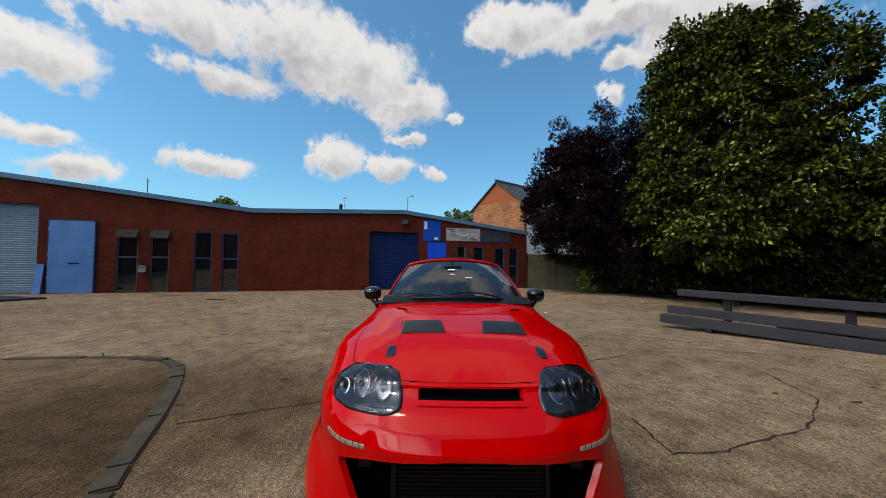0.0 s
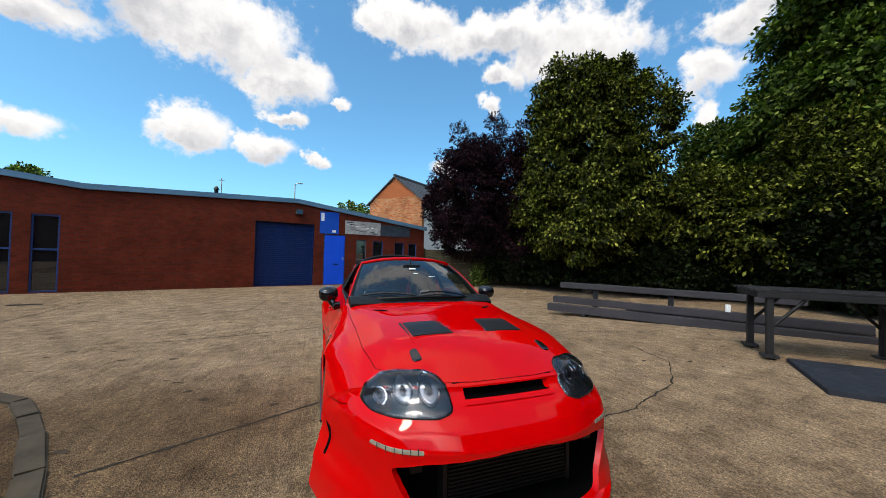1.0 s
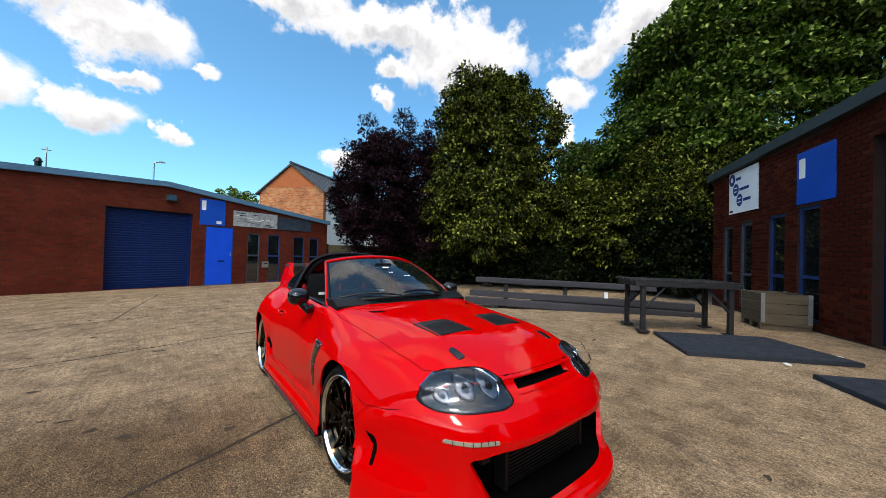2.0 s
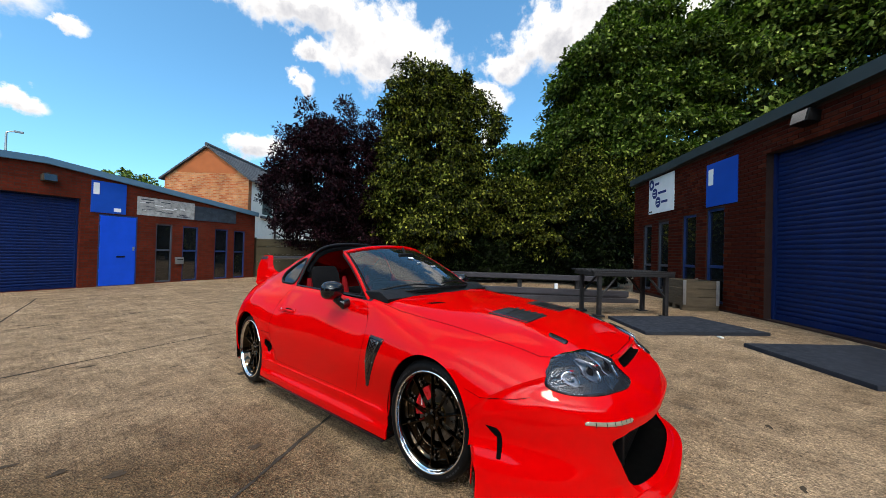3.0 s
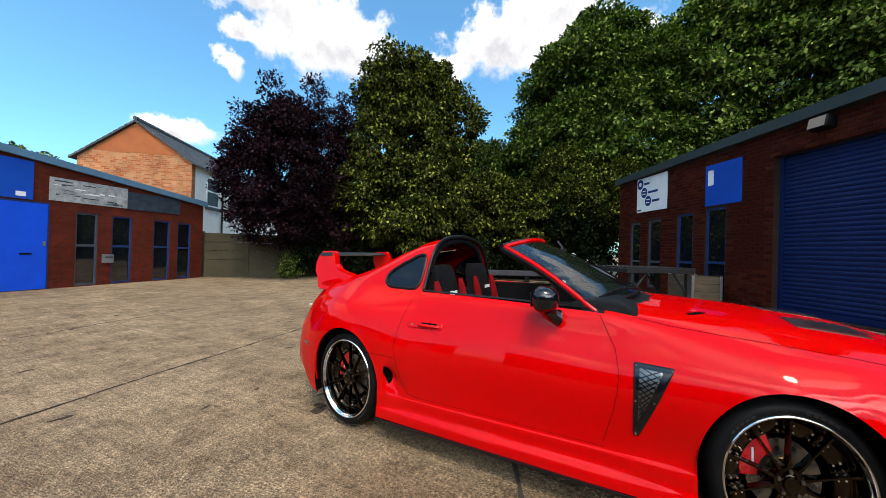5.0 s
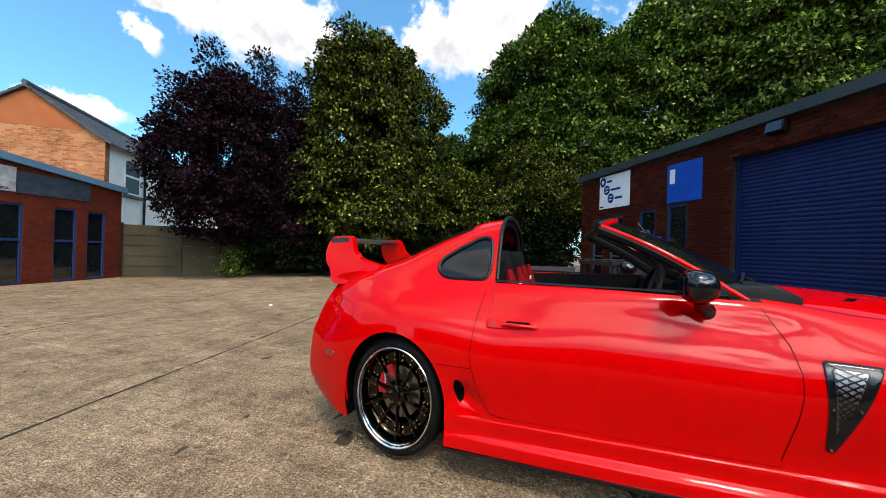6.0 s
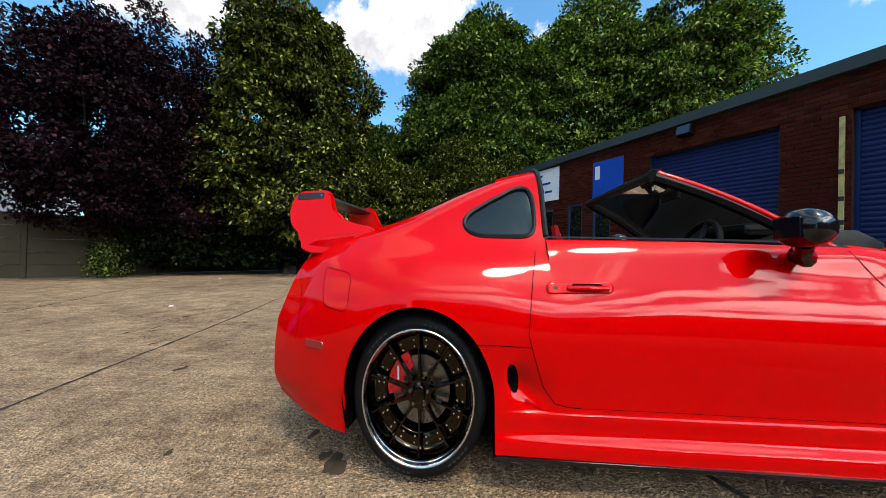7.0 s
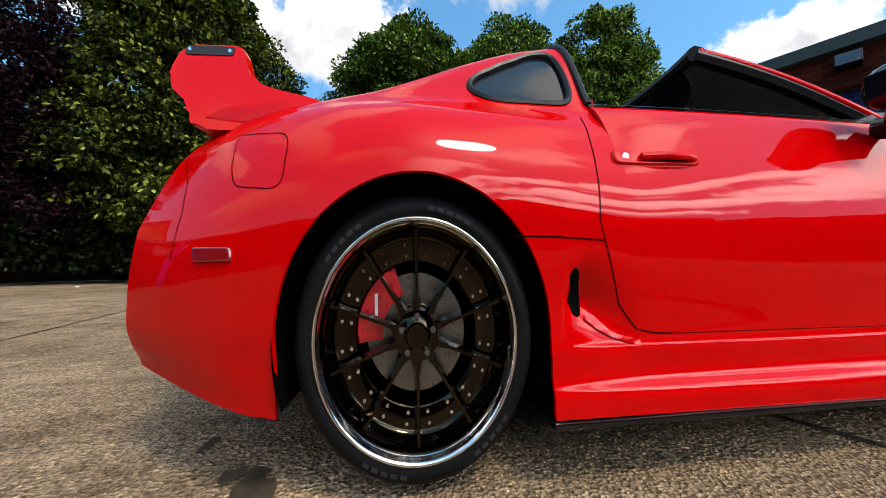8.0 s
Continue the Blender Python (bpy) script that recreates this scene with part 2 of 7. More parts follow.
def glass(name, tint, alpha=0.25, coat=1.0, spec=0.5):
    """Thin tinted pane: part clear, part gloss."""
    k = Mat(name, 0.02, spec=spec)
    k.set("Base Color", (*tint, 1))
    k.set("IOR", 1.5)
    k.set("Coat Weight", coat)
    tp, ms = k.N("BsdfTransparent"), k.N("MixShader")
    tp.inputs["Color"].default_value = (*(min(1, c * 2.5 + 0.25) for c in tint), 1)
    fr = k.N("Fresnel")
    fr.inputs["IOR"].default_value = 1.5
    gl = k.N("BsdfGlossy")
    gl.inputs["Roughness"].default_value = 0.01
    ms.inputs[0].default_value = 1 - alpha
    k.L(tp.outputs[0], ms.inputs[1]), k.L(k.bsdf.outputs[0], ms.inputs[2])
    ms2 = k.N("MixShader")
    k.L(fr.outputs[0], ms2.inputs[0]), k.L(ms.outputs[0], ms2.inputs[1]), k.L(gl.outputs[0], ms2.inputs[2])
    k.L(ms2.outputs[0], k.nt.nodes["Material Output"].inputs["Surface"])
    return k.mat


def car_paint(name, base):
    k = Mat(name, 0.45, coat=0.5, spec=0.0)
    k.color(k.mix(k.math("MULTIPLY", k.noise(1.5, 3), 0.15), base, tuple(c * 0.7 for c in base)))
    k.set("Coat Roughness", 0.012), k.set("Coat IOR", 1.5)
    wob = k.noise(2.2, 2, 0.5)
    b = k.N("Bump")
    b.inputs["Strength"].default_value, b.inputs["Distance"].default_value = 0.06, 0.02
    k.L(wob, b.inputs["Height"])
    k.L(b.outputs[0], k.bsdf.inputs["Coat Normal"])
    return k.mat


def weave(name):
    """Carbon-black mesh."""
    k = Mat(name, 0.42, coat=0.10, spec=0.14)
    ck = k.N("TexChecker")
    ck.inputs["Scale"].default_value = 240
    ck.inputs["Color1"].default_value, ck.inputs["Color2"].default_value = (0.012, 0.012, 0.013, 1), (0.03, 0.03, 0.032, 1)
    k.L(k.coords(), ck.inputs["Vector"])
    k.color(ck.outputs["Color"])
    return k.mat


M = {}
M["concrete"] = concrete("yard_concrete")
M["bay"] = concrete("older_dark_concrete", 0.62)
M["kerb"] = worn("kerb_concrete", (0.062, 0.048, 0.032), 0.9, 0.35, 5, bump=0.5, grain=40, dirty=0.5)
M["tar"] = worn("joint_tar", (0.042, 0.035, 0.028), 0.9, 0.4, 8, bump=0.5, spec=0.06)
M["oil"] = worn("oil_soaked_concrete", (0.060, 0.044, 0.030), 0.85, 0.45, 14, bump=0.4, dirty=0.3, spec=0.1)
M["red"] = car_paint("red_car_paint", (0.53, 0.0003, 0.0008))
M["black_gloss"] = worn("black_gloss_paint", (0.004, 0.004, 0.005), 0.14, 0.2, 4, coat=0.3, bump=0.0, dirty=0.03, spec=0.5)
M["black_trim"] = worn("black_trim", (0.004, 0.004, 0.0045), 0.45, 0.3, 6, bump=0.1, dirty=0.05, spec=0.25)
# near-black stands in for shade inside recesses, ducts, gaps and rooms
M["void"] = worn("recess_shade_black", (0.0015, 0.0015, 0.0015), 0.9, 0.2, 4, bump=0.0, dirty=0.0, spec=0.03)
M["tyre"] = worn("tyre_rubber", (0.005, 0.005, 0.0053), 0.55, 0.3, 9, bump=0.2, dirty=0.1, dirt=(0.02, 0.018, 0.016), spec=0.10)
M["chrome"] = worn("polished_lip", (0.75, 0.75, 0.76), 0.12, 0.08, 6, metal=1.0, bump=0.0, dirty=0.05, spec=0.5)
M["rim"] = worn("black_rim", (0.030, 0.021, 0.012), 0.12, 0.25, 6, metal=1.0, coat=0.3, bump=0.0, dirty=0.05, spec=0.5)
M["bronze"] = worn("bronze_spoke_root", (0.28, 0.19, 0.08), 0.25, 0.2, 6, metal=1.0, bump=0.0, dirty=0.1, spec=0.5)
M["steel"] = worn("brake_steel", (0.22, 0.217, 0.213), 0.30, 0.2, 9, metal=1.0, bump=0.1, dirty=0.2, spec=0.5)
M["caliper"] = worn("red_caliper", (0.55, 0.01, 0.015), 0.3, 0.2, 9, coat=0.5, bump=0.0, dirty=0.1, spec=0.5)
M["marker"] = worn("dark_red_lamp", (0.22, 0.004, 0.006), 0.15, 0.2, 30, coat=1.0, bump=0.1, dirty=0.0, spec=0.5)
M["mesh"] = weave("black_mesh")
M["glass_car"] = glass("car_glass", (0.02, 0.03, 0.035), alpha=0.72)
M["glass_dark"] = glass("dark_car_glass", (0.006, 0.008, 0.011), alpha=0.05, coat=0.0, spec=0.0)
M["lamp_lens"] = glass("lamp_lens", (0.20, 0.21, 0.24), alpha=0.97)
M["lamp_black"] = worn("lamp_housing", (0.035, 0.037, 0.042), 0.25, 0.2, 9, metal=0.4, bump=0.08, grain=140.0, dirty=0.0, spec=0.5)
M["reflector"] = worn("lamp_reflector", (0.22, 0.225, 0.235), 0.30, 0.15, 40, metal=1.0, bump=0.1, dirty=0.0, spec=0.5)
M["clear"] = worn("lamp_clear", (0.26, 0.23, 0.17), 0.15, 0.2, 30, coat=1.0, bump=0.2, dirty=0.0, spec=0.5)
M["seat"] = worn("seat_cloth", (0.006, 0.006, 0.007), 0.9, 0.3, 12, bump=0.4, dirty=0.02, spec=0.1)
M["seat_red"] = worn("seat_red_cloth", (0.17, 0.003, 0.005), 0.85, 0.2, 12, bump=0.4, dirty=0.05, spec=0.1)
M["white"] = worn("white_board", (0.74, 0.75, 0.77), 0.5, 0.06, 3, bump=0.0, dirty=0.08, dirt=(0.4, 0.38, 0.35))
M["navy"] = worn("navy_print", (0.012, 0.03, 0.16), 0.5, 0.1, 3, bump=0.0, dirty=0.0)
M["sign_blue"] = worn("blue_sign_board", (0.008, 0.065, 0.40), 0.4, 0.12, 2, bump=0.0, dirty=0.06)
M["roller"] = worn("blue_roller_shutter", (0.0025, 0.013, 0.074), 0.45, 0.2, 1.5, bump=0.05, dirty=0.12, stretch=(1, 1, 0.3))
M["roller_pale"] = worn("pale_blue_roller_shutter", (0.16, 0.23, 0.30), 0.5, 0.2, 1.5, bump=0.05, dirty=0.3)
M["door_blue"] = worn("bright_blue_door", (0.008, 0.075, 0.62), 0.4, 0.1, 2, bump=0.02, dirty=0.05)
M["door_pale"] = worn("faded_blue_steel_door", (0.09, 0.21, 0.47), 0.55, 0.15, 1.4, bump=0.05, dirty=0.15, dirt=(0.3, 0.35, 0.4))
M["frame_blue"] = worn("blue_window_frame", (0.014, 0.035, 0.12), 0.5, 0.2, 4, bump=0.05, dirty=0.2)
M["frame_grey"] = worn("grey_window_frame", (0.055, 0.065, 0.085), 0.5, 0.2, 4, bump=0.05, dirty=0.2)
M["pane"] = glass("window_pane", (0.010, 0.012, 0.014), alpha=0.25)
M["fascia"] = worn("blue_grey_fascia", (0.085, 0.17, 0.26), 0.55, 0.2, 1.2, bump=0.05, dirty=0.25, stretch=(0.3, 0.3, 1))
M["fascia_dark"] = worn("grey_green_gutter", (0.030, 0.042, 0.044), 0.55, 0.2, 1.2, bump=0.05, dirty=0.2)
M["roof"] = worn("flat_roof_felt", (0.06, 0.06, 0.062), 0.9, 0.2, 2, bump=0.3)
M["brickB"] = brick_wall("red_brick_courses", (0.112, 0.017, 0.008), (0.080, 0.013, 0.006), (0.06, 0.025, 0.018))
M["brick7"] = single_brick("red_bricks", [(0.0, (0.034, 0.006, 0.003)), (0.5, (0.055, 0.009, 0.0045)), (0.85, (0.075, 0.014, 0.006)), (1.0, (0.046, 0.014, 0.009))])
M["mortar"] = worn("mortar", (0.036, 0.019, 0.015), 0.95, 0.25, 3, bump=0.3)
M["brick_house"] = brick_wall("orange_brick_courses", (0.32, 0.075, 0.022), (0.44, 0.20, 0.085), (0.30, 0.19, 0.12), 1.0, 0.6)
M["gable_paint"] = worn("faded_orange_masonry_paint", (0.36, 0.105, 0.035), 0.85, 0.12, 2, bump=0.2, dirty=0.25, dirt=(0.22, 0.08, 0.035))
M["render_white"] = worn("white_render", (0.86, 0.82, 0.76), 0.85, 0.08, 2, bump=0.3, dirty=0.2, dirt=(0.4, 0.36, 0.3))
M["slate"] = worn("grey_slate", (0.075, 0.078, 0.085), 0.7, 0.3, 2, bump=0.3, dirty=0.3)
# buff concrete darkened in colour for the trees' shade, besides its real stains
M["fence"] = worn("concrete_fence_panel", (0.048, 0.040, 0.023), 0.9, 0.35, 1.6, bump=0.4, dirty=0.5, dirt=(0.05, 0.045, 0.03))
M["beam"] = worn("grey_painted_steel", (0.036, 0.034, 0.041), 0.6, 0.25, 3, bump=0.15, dirty=0.3, stretch=(0.4, 0.4, 1))
M["trestle"] = worn("dark_grey_steel", (0.014, 0.014, 0.016), 0.6, 0.3, 5, bump=0.2, dirty=0.25, dirt=(0.07, 0.06, 0.05), spec=0.3)
M["plate"] = worn("dark_blue_grey_sheet", (0.022, 0.026, 0.036), 0.75, 0.2, 3, bump=0.2, dirty=0.15, dirt=(0.08, 0.07, 0.06))
M["wood"] = worn("weathered_crate_wood", (0.085, 0.066, 0.044), 0.85, 0.35, 4, bump=0.4, stretch=(0.6, 0.6, 5), dirty=0.4)
M["bark"] = worn("bark", (0.05, 0.038, 0.028), 0.95, 0.4, 6, bump=0.9, grain=25, stretch=(1, 1, 0.3))
M["leaf_green"] = leaf("glossy_green_leaves", [(0.0, (0.004, 0.006, 0.001)), (0.48, (0.022, 0.028, 0.003)), (0.80, (0.095, 0.105, 0.012)), (1.0, (0.36, 0.35, 0.06))], (0.55, 0.75, 0.15))
M["leaf_deep"] = leaf("deep_green_leaves", [(0.0, (0.006, 0.012, 0.002)), (0.45, (0.050, 0.076, 0.011)), (0.78, (0.175, 0.225, 0.036)), (1.0, (0.46, 0.49, 0.13))], (0.4, 0.8, 0.2))
M["leaf_light"] = leaf("fresh_green_leaves", [(0.0, (0.0085, 0.017, 0.0026)), (0.5, (0.0425, 0.068, 0.0085)), (0.85, (0.119, 0.1615, 0.0238)), (1.0, (0.272, 0.304, 0.072))], (0.45, 0.8, 0.15))
# leaf colour darkened to near-black for the shade under the canopy
M["leaf_shade"] = leaf("shade_dark_leaves", [(0.0, (0.002, 0.003, 0.001)), (0.7, (0.007, 0.012, 0.003)), (0.95, (0.02, 0.032, 0.008)), (1.0, (0.07, 0.10, 0.03))], (0.4, 0.8, 0.2))
M["leaf_purple"] = leaf("dark_purple_leaves", [(0.0, (0.003, 0.0015, 0.002)), (0.6, (0.012, 0.004, 0.007)), (0.9, (0.032, 0.010, 0.016)), (1.0, (0.07, 0.028, 0.034))], (0.6, 0.2, 0.3))
M["yellow"] = worn("peeling_yellow_paint", (0.42, 0.35, 0.14), 0.7, 0.25, 6, bump=0.2, dirty=0.6)
M["galv"] = worn("galvanised_steel", (0.32, 0.33, 0.34), 0.45, 0.15, 8, metal=0.8, bump=0.1, dirty=0.2)
M["board_old"] = worn("weathered_signboard", (0.33, 0.32, 0.31), 0.7, 0.4, 5, bump=0.1, dirty=0.9, dirt=(0.10, 0.11, 0.13))
M["board_dark"] = worn("faded_dark_signboard", (0.030, 0.040, 0.055), 0.6, 0.4, 4, bump=0.1, dirty=0.5, dirt=(0.08, 0.09, 0.10))
M["litter"] = worn("white_paper", (0.7, 0.69, 0.66), 0.8, 0.1, 9, bump=0.1)
M["label_white"] = worn("white_print", (0.75, 0.75, 0.75), 0.6, 0.05, 9, bump=0.0, dirty=0.0)

# ---------------------------------------------------------------- building helpers


def place(x, y, z=0.0, rz=0.0):
    return pose(x * S, y * S, z * SZ, 0, 0, rz)


def thing(name, label, category, x=0.0, y=0.0, z=0.0, rz=0.0, group="", kind=""):
    ob = new(name)
    ob.empty_display_size = 0.2
    ob.matrix_world = place(x, y, z, rz)
    return tagged(ob, label, category, group, kind)


def finish(bm, mat, smooth=False):
    for v in bm.verts:
        v.co.x, v.co.y, v.co.z = v.co.x * S, v.co.y * S, v.co.z * SZ
    bmesh.ops.recalc_face_normals(bm, faces=bm.faces)
    me = bpy.data.meshes.new("mesh")
    bm.to_mesh(me)
    bm.free()
    for mt in mat if isinstance(mat, (list, tuple)) else (mat,):
        me.materials.append(M[mt])
    if smooth:
        me.polygons.foreach_set("use_smooth", [True] * len(me.polygons))
        if smooth != "all":
            me.set_sharp_from_angle(angle=radians(35))
    return me


def part(name, bm, mat, parent=None, label="", smooth=False):
    ob = new(name, finish(bm, mat, smooth))
    ob.parent = parent
    return tagged(ob, label) if label else ob


def raw_mesh(name, verts, faces, mat, parent=None, label="", smooth=False, uv=None):
    """A mesh from numpy arrays in plan units."""
    me = bpy.data.meshes.new(name)
    v = np.asarray(verts, float) * (S, S, SZ)
    me.from_pydata(v.tolist(), [], [list(map(int, f)) for f in faces])
    me.materials.append(M[mat])
    if smooth:
        me.polygons.foreach_set("use_smooth", [True] * len(me.polygons))
    ob = new(name, me)
    ob.parent = parent
    return tagged(ob, label) if label else ob


def box(bm, x0, y0, z0, x1, y1, z1, bevel=0.0):
    vs = [bm.verts.new((x, y, z)) for z in (z0, z1) for x, y in ((x0, y0), (x1, y0), (x1, y1), (x0, y1))]
    fs = [bm.faces.new([vs[i] for i in q]) for q in ((3, 2, 1, 0), (4, 5, 6, 7), (0, 1, 5, 4), (1, 2, 6, 5), (2, 3, 7, 6), (3, 0, 4, 7))]
    if bevel:
        es = list({e for f in fs for e in f.edges})
        bmesh.ops.bevel(bm, geom=es, offset=bevel, segments=2, profile=0.6, affect="EDGES")


def boxed(x0, y0, z0, x1, y1, z1, bevel=0.0):
    bm = bmesh.new()
    box(bm, x0, y0, z0, x1, y1, z1, bevel)
    return bm


def ring_frame(d):
    d = Vector(d).normalized()
    a = d.cross((0, 0, 1)) if abs(d.z) < 0.95 else d.cross((1, 0, 0))
    a.normalize()
    return a, d.cross(a)


def tube(bm, pts, r, seg=8, caps=True):
    """A round bar along points; r one radius or one per point."""
    pts = [Vector(p) for p in pts]
    rs = r if isinstance(r, (list, tuple)) else [r] * len(pts)
    rings = []
    for i, p in enumerate(pts):
        d = pts[min(i + 1, len(pts) - 1)] - pts[max(i - 1, 0)]
        a, b = ring_frame(d)
        if rings:
            pa = last
            a = (pa - d.normalized() * pa.dot(d.normalized())).normalized()
            b = d.normalized().cross(a)
        last = a
        rings.append([bm.verts.new(p + (a * math.cos(t) + b * math.sin(t)) * rs[i]) for t in (2 * math.pi * k / seg for k in range(seg))])
    for q, w in zip(rings, rings[1:]):
        for k in range(seg):
            bm.faces.new((q[k], q[(k + 1) % seg], w[(k + 1) % seg], w[k]))
    if caps:
        bm.faces.new(rings[0][::-1]), bm.faces.new(rings[-1])


def tubed(pts, r, seg=8):
    bm = bmesh.new()
    tube(bm, pts, r, seg)
    return bm


def lathe_x(bm, prof, seg=64, closed=False):
    """Turns a profile of (x, radius) about the x axis."""
    rings = [[bm.verts.new((x, r * math.cos(t), r * math.sin(t))) for t in (2 * math.pi * k / seg for k in range(seg))] for x, r in prof]
    pairs = list(zip(rings, rings[1:])) + ([(rings[-1], rings[0])] if closed else [])
    for q, w in pairs:
        for k in range(seg):
            bm.faces.new((q[k], q[(k + 1) % seg], w[(k + 1) % seg], w[k]))


def extrude_poly(bm, pts, axis, a, b, bevel=0.0):
    """A flat outline (two coordinates) drawn out from a to b along an axis (0 x, 1 y, 2 z)."""
    def at(p, w):
        q = list(p)
        q.insert(axis, w)
        return bm.verts.new(q)
    lo, hi = [at(p, a) for p in pts], [at(p, b) for p in pts]
    n = len(pts)
    fs = [bm.faces.new(lo[::-1]), bm.faces.new(hi)]
    for k in range(n):
        fs.append(bm.faces.new((lo[k], lo[(k + 1) % n], hi[(k + 1) % n], hi[k])))
    if bevel:
        es = [e for f in fs[:2] for e in f.edges]
        bmesh.ops.bevel(bm, geom=es, offset=bevel, segments=2, profile=0.6, affect="EDGES")


def smoothstep(a, b, x):
    s = np.clip((np.asarray(x, float) - a) / (b - a), 0, 1)
    return s * s * (3 - 2 * s)


def ground_z(x, y):
    """The yard falls gently from the near unit towards the long one."""
    x, y = np.asarray(x, float), np.asarray(y, float)
    return 0.10 + 0.09 * smoothstep(2.0, 7.5, x) * (1 - smoothstep(3.0, 11.0, y)) - 0.225 * smoothstep(-3.5, 10.0, y)


def gz(x, y):
    return float(ground_z(x, y))

# ---------------------------------------------------------------- ground


def make_ground():
    """One sheet from the yard to the horizon, finer near the car."""
    def axis(a, b, fine, far):
        core = np.arange(a, b + 1e-6, fine)
        out = np.geomspace(1, far, 14)
        return np.concatenate([a - out[::-1], core, b + out])
    xs, ys = axis(-16, 16, 0.4, 900), axis(-6, 24, 0.4, 900)
    X, Y = np.meshgrid(xs, ys, indexing="ij")
    Z = ground_z(X, Y) + 0.004 * np.sin(X * 1.7 + 0.4 * Y) * np.sin(Y * 1.3)
    n, m = X.shape
    idx = np.arange(n * m).reshape(n, m)
    faces = np.stack([idx[:-1, :-1], idx[1:, :-1], idx[1:, 1:], idx[:-1, 1:]], -1).reshape(-1, 4)
    ob = raw_mesh("ground", np.stack([X, Y, Z], -1).reshape(-1, 3), faces, "concrete", smooth=True)
    return tagged(ob, "worn buff concrete yard with stains and pits", "ground", kind="structure")


ground = make_ground()


def surface_z(x, y):
    return gz(x, y) + 0.004 * math.sin(x * 1.7 + 0.4 * y) * math.sin(y * 1.3)


def ragged_strip(pts, width, rough, lift=0.004, step=0.06, seed=1):
    """A thin strip on the ground along points, with wandering edges."""
    rnd = random.Random(seed)
    bm = bmesh.new()
    P = [Vector((*p, 0)) for p in pts]
    line = []
    for a, b in zip(P, P[1:]):
        n = max(1, int((b - a).length / step))
        line += [a.lerp(b, k / n) for k in range(n)]
    line.append(P[-1])
    prev, off = None, 0.0
    for i, p in enumerate(line):
        d = line[min(i + 1, len(line) - 1)] - line[max(i - 1, 0)]
        n = Vector((-d.y, d.x, 0)).normalized()
        off = off * 0.85 + rnd.uniform(-rough, rough)
        w = width * rnd.uniform(0.35, 1.3) / 2
        q = p + n * off
        row = []
        for s in (-w, w):
            r = q + n * s
            row.append(bm.verts.new((r.x, r.y, surface_z(r.x, r.y) + lift)))
        if prev:
            bm.faces.new((prev[0], prev[1], row[1], row[0]))
        prev = row
    return bm


# joints between the cast bays, and cracks
JOINTS = [
    ((-16, 3.6), (-10, 6.4), (-7.0, 7.9), (-3.8, 8.95), (-2.4, 9.5), (0, 10.3), (2.7, 10.95), (5.5, 12.2)),
    ((-2.3, 1.64), (-1.7, 1.93), (-0.8, 2.34), (0.9, 3.1), (3.0, 4.0)),
    ((-3.4, 5.8), (-1.1, 6.36), (-0.1, 6.6), (1.95, 7.05), (4.47, 7.64), (8.0, 8.5)),
    ((-7.4, 12.9), (-7.0, 7.9)), ((-1.9, 14.4), (-2.6, 9.4)),
]
for k, pts in enumerate(JOINTS):
    tagged(part("slab_joint", ragged_strip(pts, 0.034, 0.005, seed=k), "tar"), "dark tarred joint between concrete bays", "joint", kind="structure")
CRACKS = [((1.74, 1.75), (1.7, 1.14), (2.1, 1.22), (2.5, 1.36), (2.9, 1.44), (3.19, 1.5), (3.6, 1.85), (3.95, 2.15), (4.3, 3.0)),
          ((-5.2, 4.0), (-4.4, 3.2), (-4.6, 2.2), (-4.0, 1.2)), ((4.0, 4.4), (5.0, 4.0), (5.6, 3.5))]
for k, pts in enumerate(CRACKS):
    tagged(part("crack", ragged_strip(pts, 0.022, 0.018, seed=20 + k), "tar"), "jagged crack in the concrete yard", "crack", kind="structure")


def stain(x, y, r, seed):
    rnd = random.Random(seed)
    bm = bmesh.new()
    n = 22
    ph = [rnd.uniform(0, 6.28) for _ in range(4)]
    vs = []
    for k in range(n):
        t = 2 * math.pi * k / n
        q = r * (1 + 0.25 * math.sin(2 * t + ph[0]) + 0.18 * math.sin(3 * t + ph[1]) + 0.1 * math.sin(7 * t + ph[2]))
        px, py = x + q * math.cos(t) * 1.5, y + q * math.sin(t) * 0.8
        vs.append(bm.verts.new((px, py, surface_z(px, py) + 0.004)))
    bm.faces.new(vs)
    return bm


rnd = random.Random(5)
for k in range(130):
    a, d = rnd.uniform(0, 6.28), rnd.uniform(1.0, 8.0)
    x, y = -1.5 + d * math.cos(a), 4.0 + d * math.sin(a) * 0.9
    if -1.05 < x < 1.05 and -0.4 < y < 4.4:
        continue
    tagged(part("oil_spot", stain(x, y, rnd.uniform(0.010, 0.042), k), "oil"), "small dark oil spot on the concrete", "oil spot", group="oil spots on the yard", kind="structure")
for x, y, r in ((-0.62, 4.16, 0.060), (-0.56, 4.24, 0.030), (-0.37, 4.39, 0.028)):
    tagged(part("oil_spot", stain(x, y, r, int(900 * r)), "oil"), "dark oil stain beside the rear wheel", "oil spot", group="oil spots on the yard", kind="structure")


